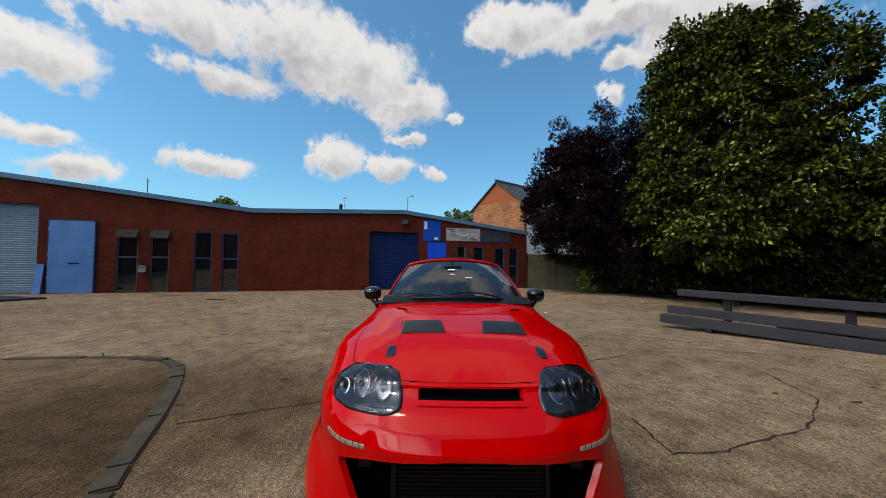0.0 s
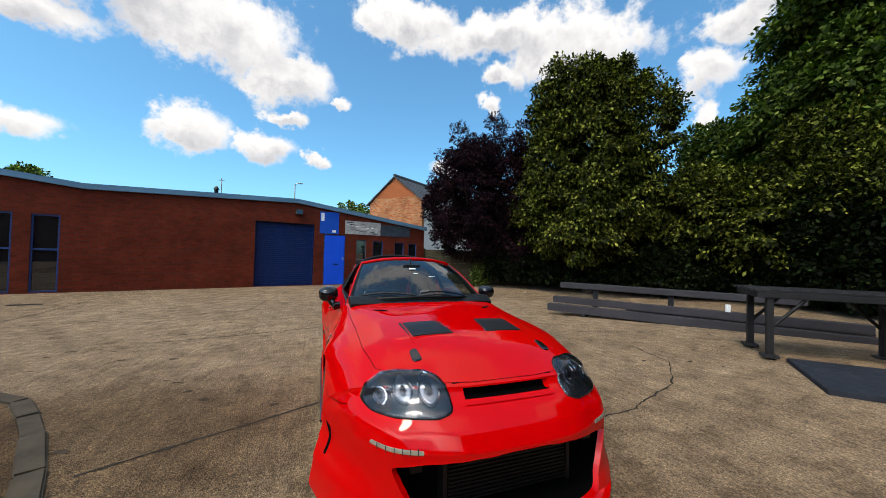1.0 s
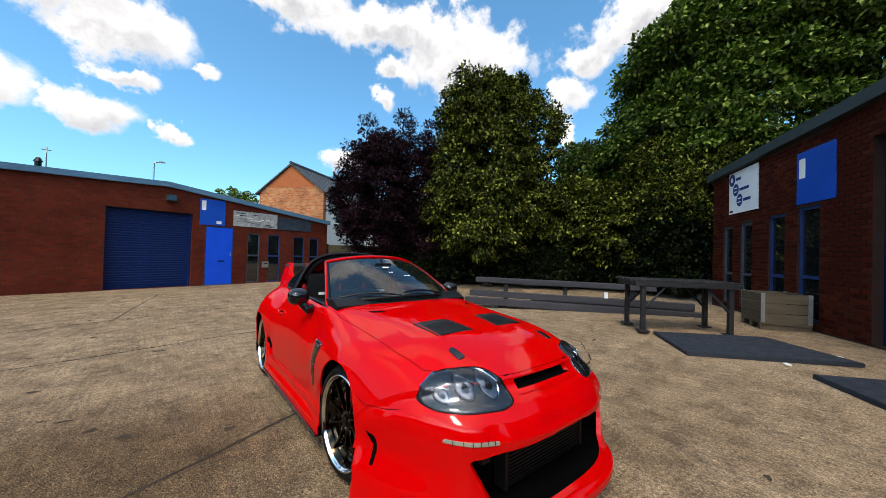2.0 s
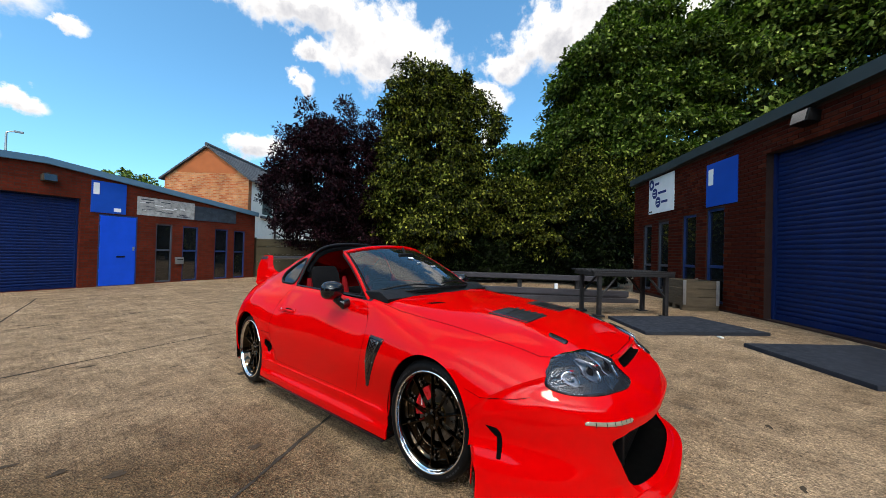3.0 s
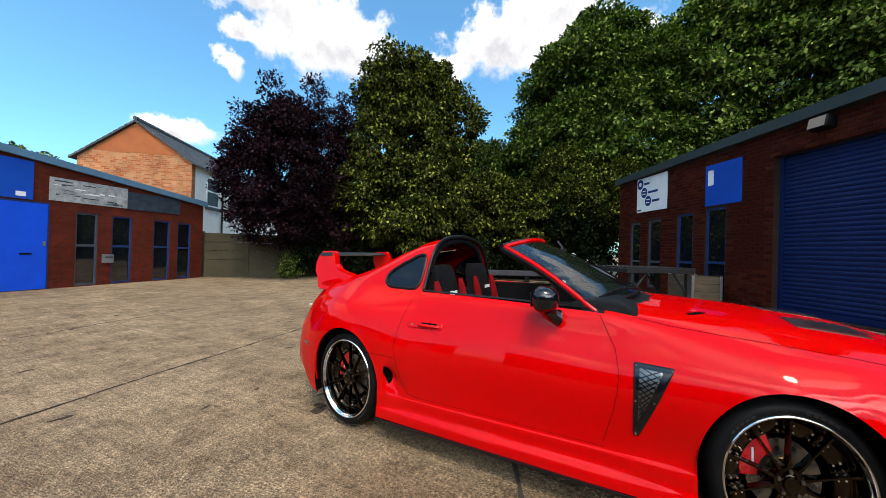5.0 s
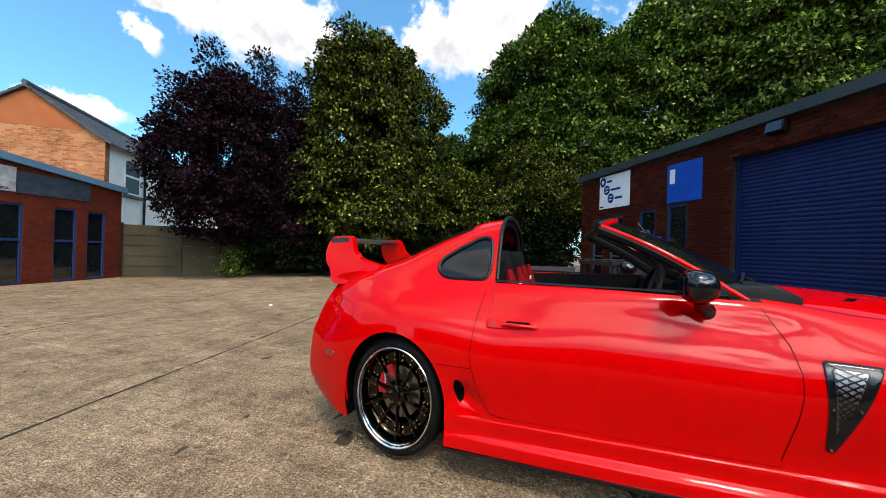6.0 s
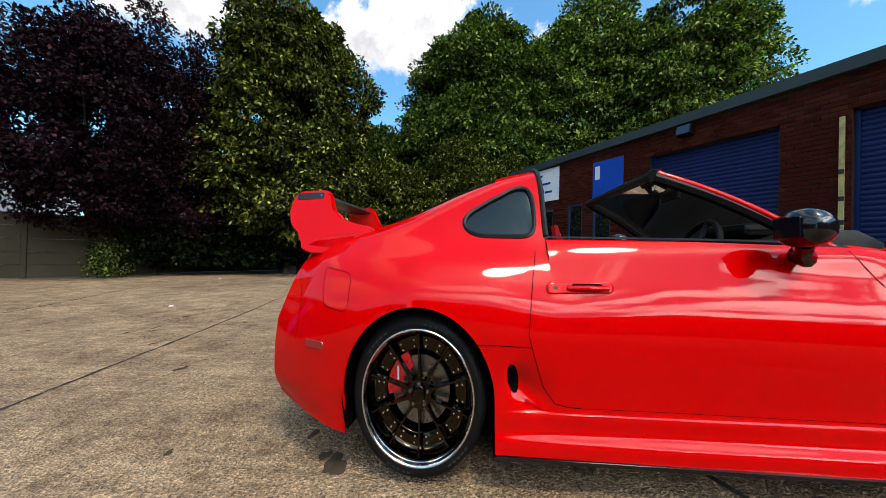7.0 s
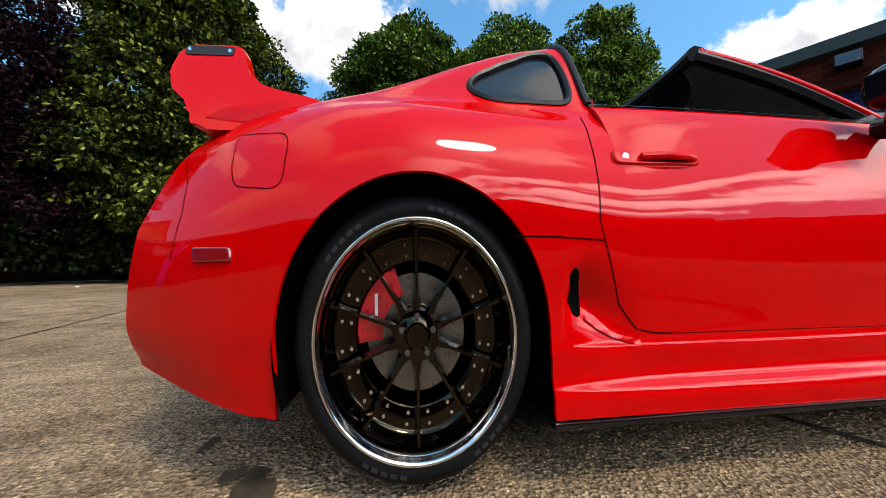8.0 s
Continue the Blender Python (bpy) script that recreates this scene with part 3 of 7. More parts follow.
def make_kerb():
    """Low curved edging round a raised bay."""
    kerb = thing("kerb", "low curved concrete edging stones, worn and chipped", "kerb", kind="structure")
    way = [(-6.2, 3.62), (-5.2, 3.72), (-4.54, 3.72), (-3.95, 3.62), (-3.55, 3.32), (-3.22, 2.85), (-2.93, 2.4), (-2.57, 1.75), (-2.2, 0.99), (-2.06, 0.74), (-1.85, 0.25), (-1.7, -0.2), (-1.55, -0.9), (-1.45, -1.7), (-1.4, -2.6)]
    rnd = random.Random(3)
    for a, b in zip(way, way[1:]):
        a, b = Vector((*a, 0)), Vector((*b, 0))
        d = (b - a)
        n = Vector((-d.y, d.x, 0)).normalized()
        g = d.normalized() * 0.008
        bm = bmesh.new()
        w, h = 0.075, 0.016 + rnd.uniform(-0.006, 0.008)
        quad = [a + g + n * w, b - g + n * w, b - g - n * w, a + g - n * w]
        lo = [bm.verts.new((q.x, q.y, surface_z(q.x, q.y) - 0.05)) for q in quad]
        hi = [bm.verts.new((q.x, q.y, surface_z(q.x, q.y) + h + rnd.uniform(-0.006, 0.006))) for q in quad]
        bm.faces.new(hi)
        for k in range(4):
            bm.faces.new((lo[k], lo[(k + 1) % 4], hi[(k + 1) % 4], hi[k]))
        bmesh.ops.bevel(bm, geom=[e for e in bm.edges if all(v in hi for v in e.verts)], offset=0.012, segments=2, affect="EDGES")
        part("kerb_stone", bm, "kerb", kerb)


make_kerb()


def dark_bay():
    """Older, stained concrete inside the edging."""
    edge = [(-6.26, 3.56), (-5.26, 3.66), (-4.6, 3.66), (-4.01, 3.56), (-3.61, 3.26), (-3.28, 2.82), (-2.99, 2.37), (-2.63, 1.72), (-2.26, 0.96), (-2.12, 0.71), (-1.91, 0.22), (-1.76, -0.23), (-1.61, -0.93), (-1.51, -1.73), (-1.46, -2.63)]
    bm = bmesh.new()
    rows = []
    for x, y in edge:
        rows.append([bm.verts.new((x - d, y, surface_z(x - d, y) + 0.006)) for d in (0, 0.5, 1, 1.5, 2, 3, 4, 6, 8)])
    for q, w in zip(rows, rows[1:]):
        for k in range(8):
            bm.faces.new((q[k], w[k], w[k + 1], q[k + 1]))
    tagged(part("old_bay", bm, "bay"), "older dark-stained concrete inside the edging", "paving", kind="structure")


dark_bay()

# ---------------------------------------------------------------- buildings


def brick_uv(me):
    uv = me.uv_layers.new(name="UVMap")
    co = [v.co for v in me.vertices]
    for p in me.polygons:
        for li in p.loop_indices:
            c = co[me.loops[li].vertex_index]
            along = c.x if abs(p.normal.y) > 0.5 else c.y
            uv.data[li].uv = (along, c.z)


def wall_with_openings(bm, u0, u1, z0, z1, y0, y1, openings):
    """A wall along u with rectangular holes (u0, u1, z0, z1) right through it."""
    cuts = sorted({u0, u1, *(o[0] for o in openings), *(o[1] for o in openings)})
    for a, b in zip(cuts, cuts[1:]):
        mid = (a + b) / 2
        hole = next((o for o in openings if o[0] < mid < o[1]), None)
        if hole is None:
            box(bm, a, y0, z0, b, y1, z1)
            continue
        if hole[2] > z0 + 1e-6:
            box(bm, a, y0, z0, b, y1, hole[2])
        box(bm, a, y0, hole[3], b, y1, z1)


def tall_window(n, parent_pose, u0, u1, z0, z1, frame_mat, hopper=False, rail=0.55):
    """Narrow full-height window: frame, transom, two panes."""
    w = new(f"window_{n}")
    w.matrix_world = parent_pose @ place((u0 + u1) / 2, 0, z0)
    tagged(w, "narrow full-height window with a blue painted steel frame" if frame_mat == "frame_blue" else "narrow full-height window with a dull grey frame", "window", kind="structure")
    h, k, t = z1 - z0, (u1 - u0) / 2, 0.05
    bm = bmesh.new()
    box(bm, -k, 0.03, 0, -k + t, 0.12, h, 0.006), box(bm, k - t, 0.03, 0, k, 0.12, h, 0.006)
    box(bm, -k + t, 0.032, 0, k - t, 0.118, t), box(bm, -k + t, 0.032, h - t, k - t, 0.118, h)
    part("window_frame", bm, frame_mat, w)
    part("transom", boxed(-k + t, 0.034, h * rail - 0.03, k - t, 0.112, h * rail + 0.03, 0.005), frame_mat, w)
    for a, b in ((t, h * rail - 0.03), (h * rail + 0.03, h - t)):
        pane = part("pane", boxed(-k + t, 0.07, a, k - t, 0.078, b), "pane", w)
    if hopper:
        bm = bmesh.new()
        extrude_poly(bm, [(-0.16, h * 0.86), (-0.13, h * 0.85), (0.03, h - 0.01), (0.02, h)], 0, -k, k)
        part("top_light", bm, "tar", w, "top-hung light standing open")
    return w


def shutter(parent_pose, u0, u1, z0, z1, mat, label, sill=True):
    """Roller shutter: curved slats between guides, with a bottom bar."""
    ob = new("roller_shutter")
    ob.matrix_world = parent_pose @ place(u0, 0, z0)
    tagged(ob, label, "roller shutter")
    w, h, pitch = u1 - u0, z1 - z0, 0.078
    bm = bmesh.new()
    prof = [(0.20 - 0.016 * math.sin(math.pi * k / 5), pitch * 0.96 * k / 5) for k in range(6)]
    a = [bm.verts.new((0.05, y, z)) for y, z in prof]
    b = [bm.verts.new((w - 0.05, y, z)) for y, z in prof]
    for k in range(5):
        bm.faces.new((a[k], b[k], b[k + 1], a[k + 1]))
    la, lb = bm.verts.new((0.05, 0.215, pitch)), bm.verts.new((w - 0.05, 0.215, pitch))
    bm.faces.new((a[5], b[5], lb, la))
    me = finish(bm, mat, "all")
    for k in range(int((h - 0.1) / pitch) + 1):
        s = new("slat", me)
        s.parent = ob
        s.location = (0, 0, (0.1 + k * pitch) * SZ)
    part("bottom_bar", boxed(0.05, 0.165, 0.005, w - 0.05, 0.225, 0.1, 0.006), mat, ob)
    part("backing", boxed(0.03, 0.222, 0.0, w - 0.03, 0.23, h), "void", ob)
    for x in (0.0, w - 0.06):
        part("guide", boxed(x, 0.14, 0, x + 0.06, 0.24, h, 0.006), mat, ob)
    return ob


def steel_door(n, parent_pose, u0, u1, z0, z1, mat, label, y=-0.02):
    ob = new(f"door_{n}")
    ob.matrix_world = parent_pose @ place(u0, 0, z0)
    tagged(ob, label, "door", kind="structure")
    w, h = u1 - u0, z1 - z0
    part("door_leaf", boxed(0.04, y, 0.01, w - 0.04, y + 0.05, h - 0.04, 0.006), mat, ob)
    bm = bmesh.new()
    box(bm, 0, y + 0.01, 0, 0.04, y + 0.1, h), box(bm, w - 0.04, y + 0.01, 0, w, y + 0.1, h), box(bm, 0.04, y + 0.012, h - 0.04, w - 0.04, y + 0.1, h)
    part("door_frame", bm, "frame_blue", ob)
    part("letter_plate", boxed(w * 0.45, y - 0.012, h * 0.40, w * 0.68, y, h * 0.40 + 0.045, 0.004), "black_trim", ob)
    part("lock", boxed(w * 0.88, y - 0.02, h * 0.5, w * 0.93, y, h * 0.5 + 0.12, 0.005), "galv", ob)
    for z in (0.2, 0.5, 0.85):
        part("hinge", boxed(0.02, y - 0.015, h * z, 0.05, y, h * z + 0.1, 0.004), mat, ob)
    return ob


# --- the long unit across the yard
B_RZ = math.degrees(math.atan2(3.4, 13.4))
B_POSE = place(-7.4, 15.2, 0, B_RZ)


def make_unit_b():
    base = -0.12
    shut = [(-12.6, -9.45, base, 2.96), (4.02, 6.66, base, 2.42)]
    doors = [(-9.09, -7.48, base, 2.45), (7.13, 8.24, base, 2.03)]
    wins = [(a, b, base + 0.02, t) for a, b, t in ((-6.77, -6.0, 2.21), (-5.54, -4.83, 2.21), (-3.86, -3.16, 2.18), (-2.74, -2.06, 2.16), (8.86, 9.44, 1.87), (9.83, 10.45, 1.85), (11.18, 11.80, 1.84), (12.1, 12.67, 1.82))]
    wall = new("wall_back")
    wall.matrix_world = B_POSE
    tagged(wall, "long low wall of dark red brick with blue shutters and doors", "wall", kind="structure")
    u0, u1, bend = -15.0, 13.2, -1.5
    roofline = [(u0, 4.22), (bend, 3.02), (5.8, 3.27), (u1, 2.53)]
    bm = bmesh.new()
    wall_with_openings(bm, u0, bend, -0.5, 3.0, 0.0, 0.32, shut[:1] + doors[:1] + wins[:4])
    wall_with_openings(bm, bend, u1, -0.5, 2.5, 0.0, 0.32, shut[1:] + doors[1:] + wins[4:])
    extrude_poly(bm, [(u0, 3.0), (bend, 3.0), roofline[1], roofline[0]], 1, 0.0, 0.32)
    extrude_poly(bm, [(bend, 2.5), (u1, 2.5)] + roofline[:0:-1], 1, 0.0, 0.32)
    me = finish(bm, "brickB")
    brick_uv(me)
    ob = new("brickwork", me)
    ob.parent = wall
    # returns and rear, to close the unit
    bm = bmesh.new()
    box(bm, u1 - 0.32, 0.32, -0.5, u1, 9, 2.52), box(bm, u0, 0.32, -0.5, u0 + 0.32, 9, 3.0), box(bm, u0, 9, -0.5, u1, 9.3, 2.52)
    me = finish(bm, "brickB")
    brick_uv(me)
    ob = new("brickwork", me)
    ob.parent = wall
    # fascia board following the roofline
    fascia = new("fascia")
    fascia.matrix_world = B_POSE
    tagged(fascia, "faded blue-grey metal fascia along the roof edge", "fascia", kind="structure")
    for (a, za), (b, zb) in zip(roofline, roofline[1:]):
        bm = bmesh.new()
        b2 = b + (0.12 if b == u1 else 0.0)
        extrude_poly(bm, [(a, za - 0.03), (b2, zb - 0.03), (b2, zb + 0.14), (a, za + 0.14)], 1, -0.12, 0.0)
        part("fascia_board", bm, "fascia", fascia)
    roof = new("roof_back")
    roof.matrix_world = B_POSE
    tagged(roof, "low-pitched felt roof", "roof", kind="structure")
    for (a, za), (b, zb) in zip(roofline, roofline[1:]):
        bm = bmesh.new()
        extrude_poly(bm, [(a, za + 0.0), (b, zb + 0.0), (b, zb + 0.10), (a, za + 0.10)], 1, 0.0, 9.4)
        part("roof_slope", bm, "roof", roof)
    shutter(B_POSE, *shut[0], "roller_pale", "pale blue-grey roller shutter, closed")
    shutter(B_POSE, *shut[1], "roller", "blue steel roller shutter, closed")
    steel_door(1, B_POSE, *doors[0], "door_pale", "faded light blue steel door, closed", -0.07)
    steel_door(2, B_POSE, *doors[1], "door_blue", "bright blue steel door, closed", -0.02)
    for k, w in enumerate(wins):
        tall_window(k + 1, B_POSE, *w, "frame_grey" if k in (0, 1, 4) else "frame_blue", hopper=k in (0, 1))
    floor = new("floor_back")
    floor.matrix_world = B_POSE
    tagged(floor, "floor inside the unit, near-black in place of shade", "floor", kind="structure")
    # inner floor coloured near-black for the dim interior
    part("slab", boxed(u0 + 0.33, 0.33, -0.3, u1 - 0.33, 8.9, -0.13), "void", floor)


make_unit_b()


def board(name, parent_pose, u0, u1, z0, z1, mat, label, y=-0.03):
    ob = new(name)
    ob.matrix_world = parent_pose @ place(u0, 0, z0)
    tagged(ob, label, "sign")
    part("panel", boxed(0, y, 0, u1 - u0, y + 0.025, z1 - z0, 0.003), mat, ob)
    return ob, u1 - u0, z1 - z0


def arc_strip(bm, cx, cz, r, w, a0, a1, y, seg=18):
    vs = []
    for k in range(seg + 1):
        t = radians(a0 + (a1 - a0) * k / seg)
        vs.append([bm.verts.new((cx + q * math.cos(t), y, cz + q * math.sin(t))) for q in (r - w / 2, r + w / 2)])
    for p, q in zip(vs, vs[1:]):
        bm.faces.new((p[0], p[1], q[1], q[0]))


# unit boards: the figures are kept as plain white bars
sb, w, h = board("unit_sign", B_POSE, 6.90, 7.87, 2.07, 3.0, "sign_blue", "blue square unit board over the door")
part("mark", boxed(0.05, -0.036, h - 0.40, 0.21, -0.031, h - 0.06, 0.01), "label_white", sb, "plain white bar")
part("plate", boxed(0.62, -0.036, 0.06, 0.82, -0.031, 0.17, 0.01), "label_white", sb, "small pale plate")
ws, w, h = board("weathered_sign", B_POSE, 8.21, 10.25, 2.11, 2.70, "board_old", "weathered pale signboard with peeling lettering")
rnd = random.Random(8)
for k in range(26):
    a, z, wide = rnd.uniform(0.05, w - 0.45), rnd.uniform(0.04, h - 0.08), rnd.uniform(0.08, 0.42)
    part("smear", boxed(a, -0.035, z, a + wide, -0.031, z + rnd.uniform(0.010, 0.035)), rnd.choice(("board_dark", "label_white", "board_dark")), ws)
board("faded_sign", B_POSE, 10.27, 12.15, 2.10, 2.62, "board_dark", "faded dark signboard under the roof edge")


def wall_lamp(parent_pose, u, z, mat="trestle"):
    ob = new("floodlight")
    ob.matrix_world = parent_pose @ place(u, 0, z)
    tagged(ob, "small boxy floodlight fixed on the wall", "floodlight")
    bm = bmesh.new()
    extrude_poly(bm, [(-0.26, -0.10), (-0.02, -0.12), (0.0, 0.05), (-0.20, 0.09)], 0, -0.16, 0.16, 0.01)
    part("housing", bm, mat, ob)
    bm = bmesh.new()
    extrude_poly(bm, [(-0.272, -0.09), (-0.262, -0.095), (-0.21, 0.075), (-0.22, 0.08)], 0, -0.14, 0.14)
    part("lens", bm, "pane", ob)
    part("bracket", boxed(-0.03, -0.05, 0.05, 0.03, 0.0, 0.14, 0.004), mat, ob)


wall_lamp(B_POSE, 5.87, 2.88, "bark")


def meter_box():
    ob = new("meter_box")
    ob.matrix_world = B_POSE @ place(9.56, 0, 0.50)
    tagged(ob, "small grey metal post box on the wall", "box")
    part("case", boxed(0, -0.12, 0, 0.28, 0.0, 0.24, 0.01), "galv", ob)
    part("flap", boxed(0.03, -0.128, 0.15, 0.25, -0.12, 0.18, 0.002), "black_trim", ob)
    ob2 = copy_thing(ob, B_POSE @ place(-5.92, 0, 0.62))


meter_box()


def leaning_panel():
    ob = new("leaning_panel")
    ob.matrix_world = B_POSE @ place(-9.44, 0, -0.12)
    tagged(ob, "narrow pale blue sheet leaning beside the shutter", "panel")
    bm = bmesh.new()
    extrude_poly(bm, [(-0.20, 0.0), (-0.17, 0.0), (-0.02, 1.02), (-0.05, 1.02)], 0, 0.0, 0.27, 0.004)
    part("sheet", bm, "door_pale", ob)


leaning_panel()


def roof_mast(u, h, arm):
    ob = new("roof_aerial")
    y = 2.0
    ob.matrix_world = B_POSE @ place(u, y, 3.0)
    tagged(ob, "thin aerial mast on the roof", "aerial")
    part("mast", tubed([(0, 0, 0), (0, 0, h)], 0.025, 6), "galv", ob)
    part("crossbar", tubed([(-arm, 0, h * 0.93), (arm, 0, h * 0.93)], 0.015, 6), "galv", ob)


roof_mast(-6.73, 1.4, 0.10)
roof_mast(2.70, 1.15, 0.12)


def flue():
    ob = new("flue")
    ob.matrix_world = B_POSE @ place(2.5, 1.6, 3.3)
    tagged(ob, "short dark flue pipe with a cowl", "flue")
    part("pipe", tubed([(0, 0, 0), (0, 0, 0.35)], 0.09, 10), "black_trim", ob)
    part("cowl", tubed([(0, 0, 0.33), (0, 0, 0.45)], [0.13, 0.05], 10), "black_trim", ob)


flue()


def street_lamp():
    ob = thing("street_lamp", "tall slim grey street lamp far behind the unit", "street lamp", -2.75, 31.0, -0.12)
    part("column", tubed([(0, 0, 0), (0, 0, 3.0), (0, 0, 6.3)], [0.08, 0.06, 0.045], 8), "galv", ob)
    part("arm", tubed([(0, 0, 6.3), (0.12, 0, 6.38), (0.4, 0, 6.42)], 0.035, 6), "galv", ob)
    part("lantern", boxed(0.25, -0.08, 6.38, 0.62, 0.08, 6.47, 0.02), "galv", ob)


street_lamp()

# --- the unit beside the car
C_RZ = math.degrees(math.atan2(-0.5433, -0.8395))
C_POSE = place(12.0, 1.92, 0, C_RZ)


def brick_mesh(L, H, D):
    bm = bmesh.new()
    x, z, c = L / 2, H / 2, 0.004
    f = [bm.verts.new(p) for p in ((-x + c, -D, -z + c), (x - c, -D, -z + c), (x - c, -D, z - c), (-x + c, -D, z - c))]
    b = [bm.verts.new(p) for p in ((-x, 0, -z), (x, 0, -z), (x, 0, z), (-x, 0, z))]
    bm.faces.new(f)
    for k in range(4):
        bm.faces.new((b[k], b[(k + 1) % 4], f[(k + 1) % 4], f[k]))
    return bm


def make_unit_c():
    base, end = 0.2, 15.0
    shut = [(5.60, 8.20, base, 3.05), (9.15, 11.6, base, 3.05), (12.5, 14.6, base, 3.05)]
    wins = [(3.86, 4.47, 0.3, 2.26), (2.87, 3.45, 0.3, 2.21), (1.61, 2.19, 0.3, 2.15), (0.69, 1.21, 0.3, 2.13)]
    wall = new("wall_side")
    wall.matrix_world = C_POSE
    tagged(wall, "dark red brick wall of an industrial unit", "wall", kind="structure")
    roofline = [(0.0, 3.42), (9.0, 3.59), (end, 3.70)]
    bm = bmesh.new()
    wall_with_openings(bm, 0, end, -0.3, 3.1, 0.0, 0.32, shut + wins)
    extrude_poly(bm, [(0, 3.1), (end, 3.1)] + roofline[::-1], 1, 0.0, 0.32)
    box(bm, 0, 0.32, -0.3, 0.32, 9, 3.3), box(bm, end - 0.32, 0.32, -0.3, end, 9, 3.2), box(bm, 0, 9, -0.3, end, 9.3, 3.3)
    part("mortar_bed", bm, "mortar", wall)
    fascia = new("gutter")
    fascia.matrix_world = C_POSE
    tagged(fascia, "dark grey-green metal gutter along the roof edge", "gutter", kind="structure")
    for (a, za), (b, zb) in zip(roofline, roofline[1:]):
        bm = bmesh.new()
        a2, b2 = a - (0.1 if a == 0 else 0), b
        extrude_poly(bm, [(a2, za - 0.02), (b2, zb - 0.02), (b2, zb + 0.17), (a2, za + 0.17)], 1, -0.16, 0.0)
        part("gutter_length", bm, "fascia_dark", fascia)
    roof = new("roof_side")
    roof.matrix_world = C_POSE
    tagged(roof, "flat felt roof", "roof", kind="structure")
    for (a, za), (b, zb) in zip(roofline, roofline[1:]):
        bm = bmesh.new()
        extrude_poly(bm, [(a, za), (b, zb), (b, zb + 0.12), (a, za + 0.12)], 1, 0.0, 9.4)
        part("roof_slope", bm, "roof", roof)
    shutter(C_POSE, *shut[0], "roller", "closed deep blue roller shutter in a brick opening")
    shutter(C_POSE, *shut[1], "roller", "closed deep blue roller shutter behind a yellow post")
    shutter(C_POSE, *shut[2], "roller", "closed deep blue roller shutter")
    for k, w in enumerate(wins):
        tall_window(k + 9, C_POSE, *w, "frame_blue" if k < 2 else "frame_grey", rail=0.38)
    floor = new("floor_side")
    floor.matrix_world = C_POSE
    tagged(floor, "floor inside the unit, near-black in place of shade", "floor", kind="structure")
    # near-black floor colour paints the dimness behind the windows
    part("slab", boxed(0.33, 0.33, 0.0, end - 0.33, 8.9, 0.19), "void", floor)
    return wall, shut + wins, roofline, end


C_WALL, C_HOLES, C_ROOF, C_END = make_unit_c()
wall_lamp(C_POSE, 6.54, 3.38, "black_trim")
wall_lamp(C_POSE, 10.65, 3.41, "black_trim")

sb, w, h = board("unit_sign", C_POSE, 3.86, 4.88, 2.31, 3.22, "sign_blue", "blue square unit board fixed on the brick wall")
part("mark", boxed(0.09, -0.037, h - 0.46, 0.25, -0.031, h - 0.12, 0.01), "label_white", sb, "plain white bar")
qs, w, h = board("white_sign", C_POSE, 1.04, 2.46, 2.42, 3.40, "white", "white signboard with three navy discs and small print")
for k in range(3):
    cx, cz = 0.17 + 0.20 * k, h - 0.17 - 0.26 * k
    bm = bmesh.new()
    tube(bm, [(cx, -0.031, cz), (cx, -0.038, cz)], 0.145, 28)
    part("disc", bm, "navy", qs)
    bm = bmesh.new()
    if k == 0:
        tube(bm, [(cx, -0.038, cz), (cx, -0.041, cz)], 0.06, 20)
    else:
        box(bm, cx - 0.07, -0.041, cz + 0.03, cx + 0.09, -0.038, cz + 0.055)
        box(bm, cx - 0.09, -0.041, cz - 0.055, cx + 0.07, -0.038, cz - 0.03)
    part("disc_mark", bm, "label_white", qs)
    part("print_bar", boxed(cx + 0.19, -0.036, cz - 0.045, min(w - 0.05, cx + 0.19 + (0.26, 0.46, 0.34)[k]), -0.031, cz + 0.02), "navy", qs)
part("print_bar", boxed(0.04, -0.036, 0.04, 0.22, -0.031, 0.08), "black_trim", qs)

post = new("guard_strip")
post.matrix_world = C_POSE @ place(9.0, 0, 0.2)
tagged(post, "peeling yellow painted steel strip beside the shutter", "post")
part("strip", boxed(0, -0.05, 0, 0.07, -0.002, 2.75, 0.006), "yellow", post)
for z in (0.5, 1.15, 1.5, 1.9):
    part("bare_patch", boxed(-0.002, -0.053, z, 0.072, -0.05, z + 0.07), "trestle", post)

# --- the house behind the trees


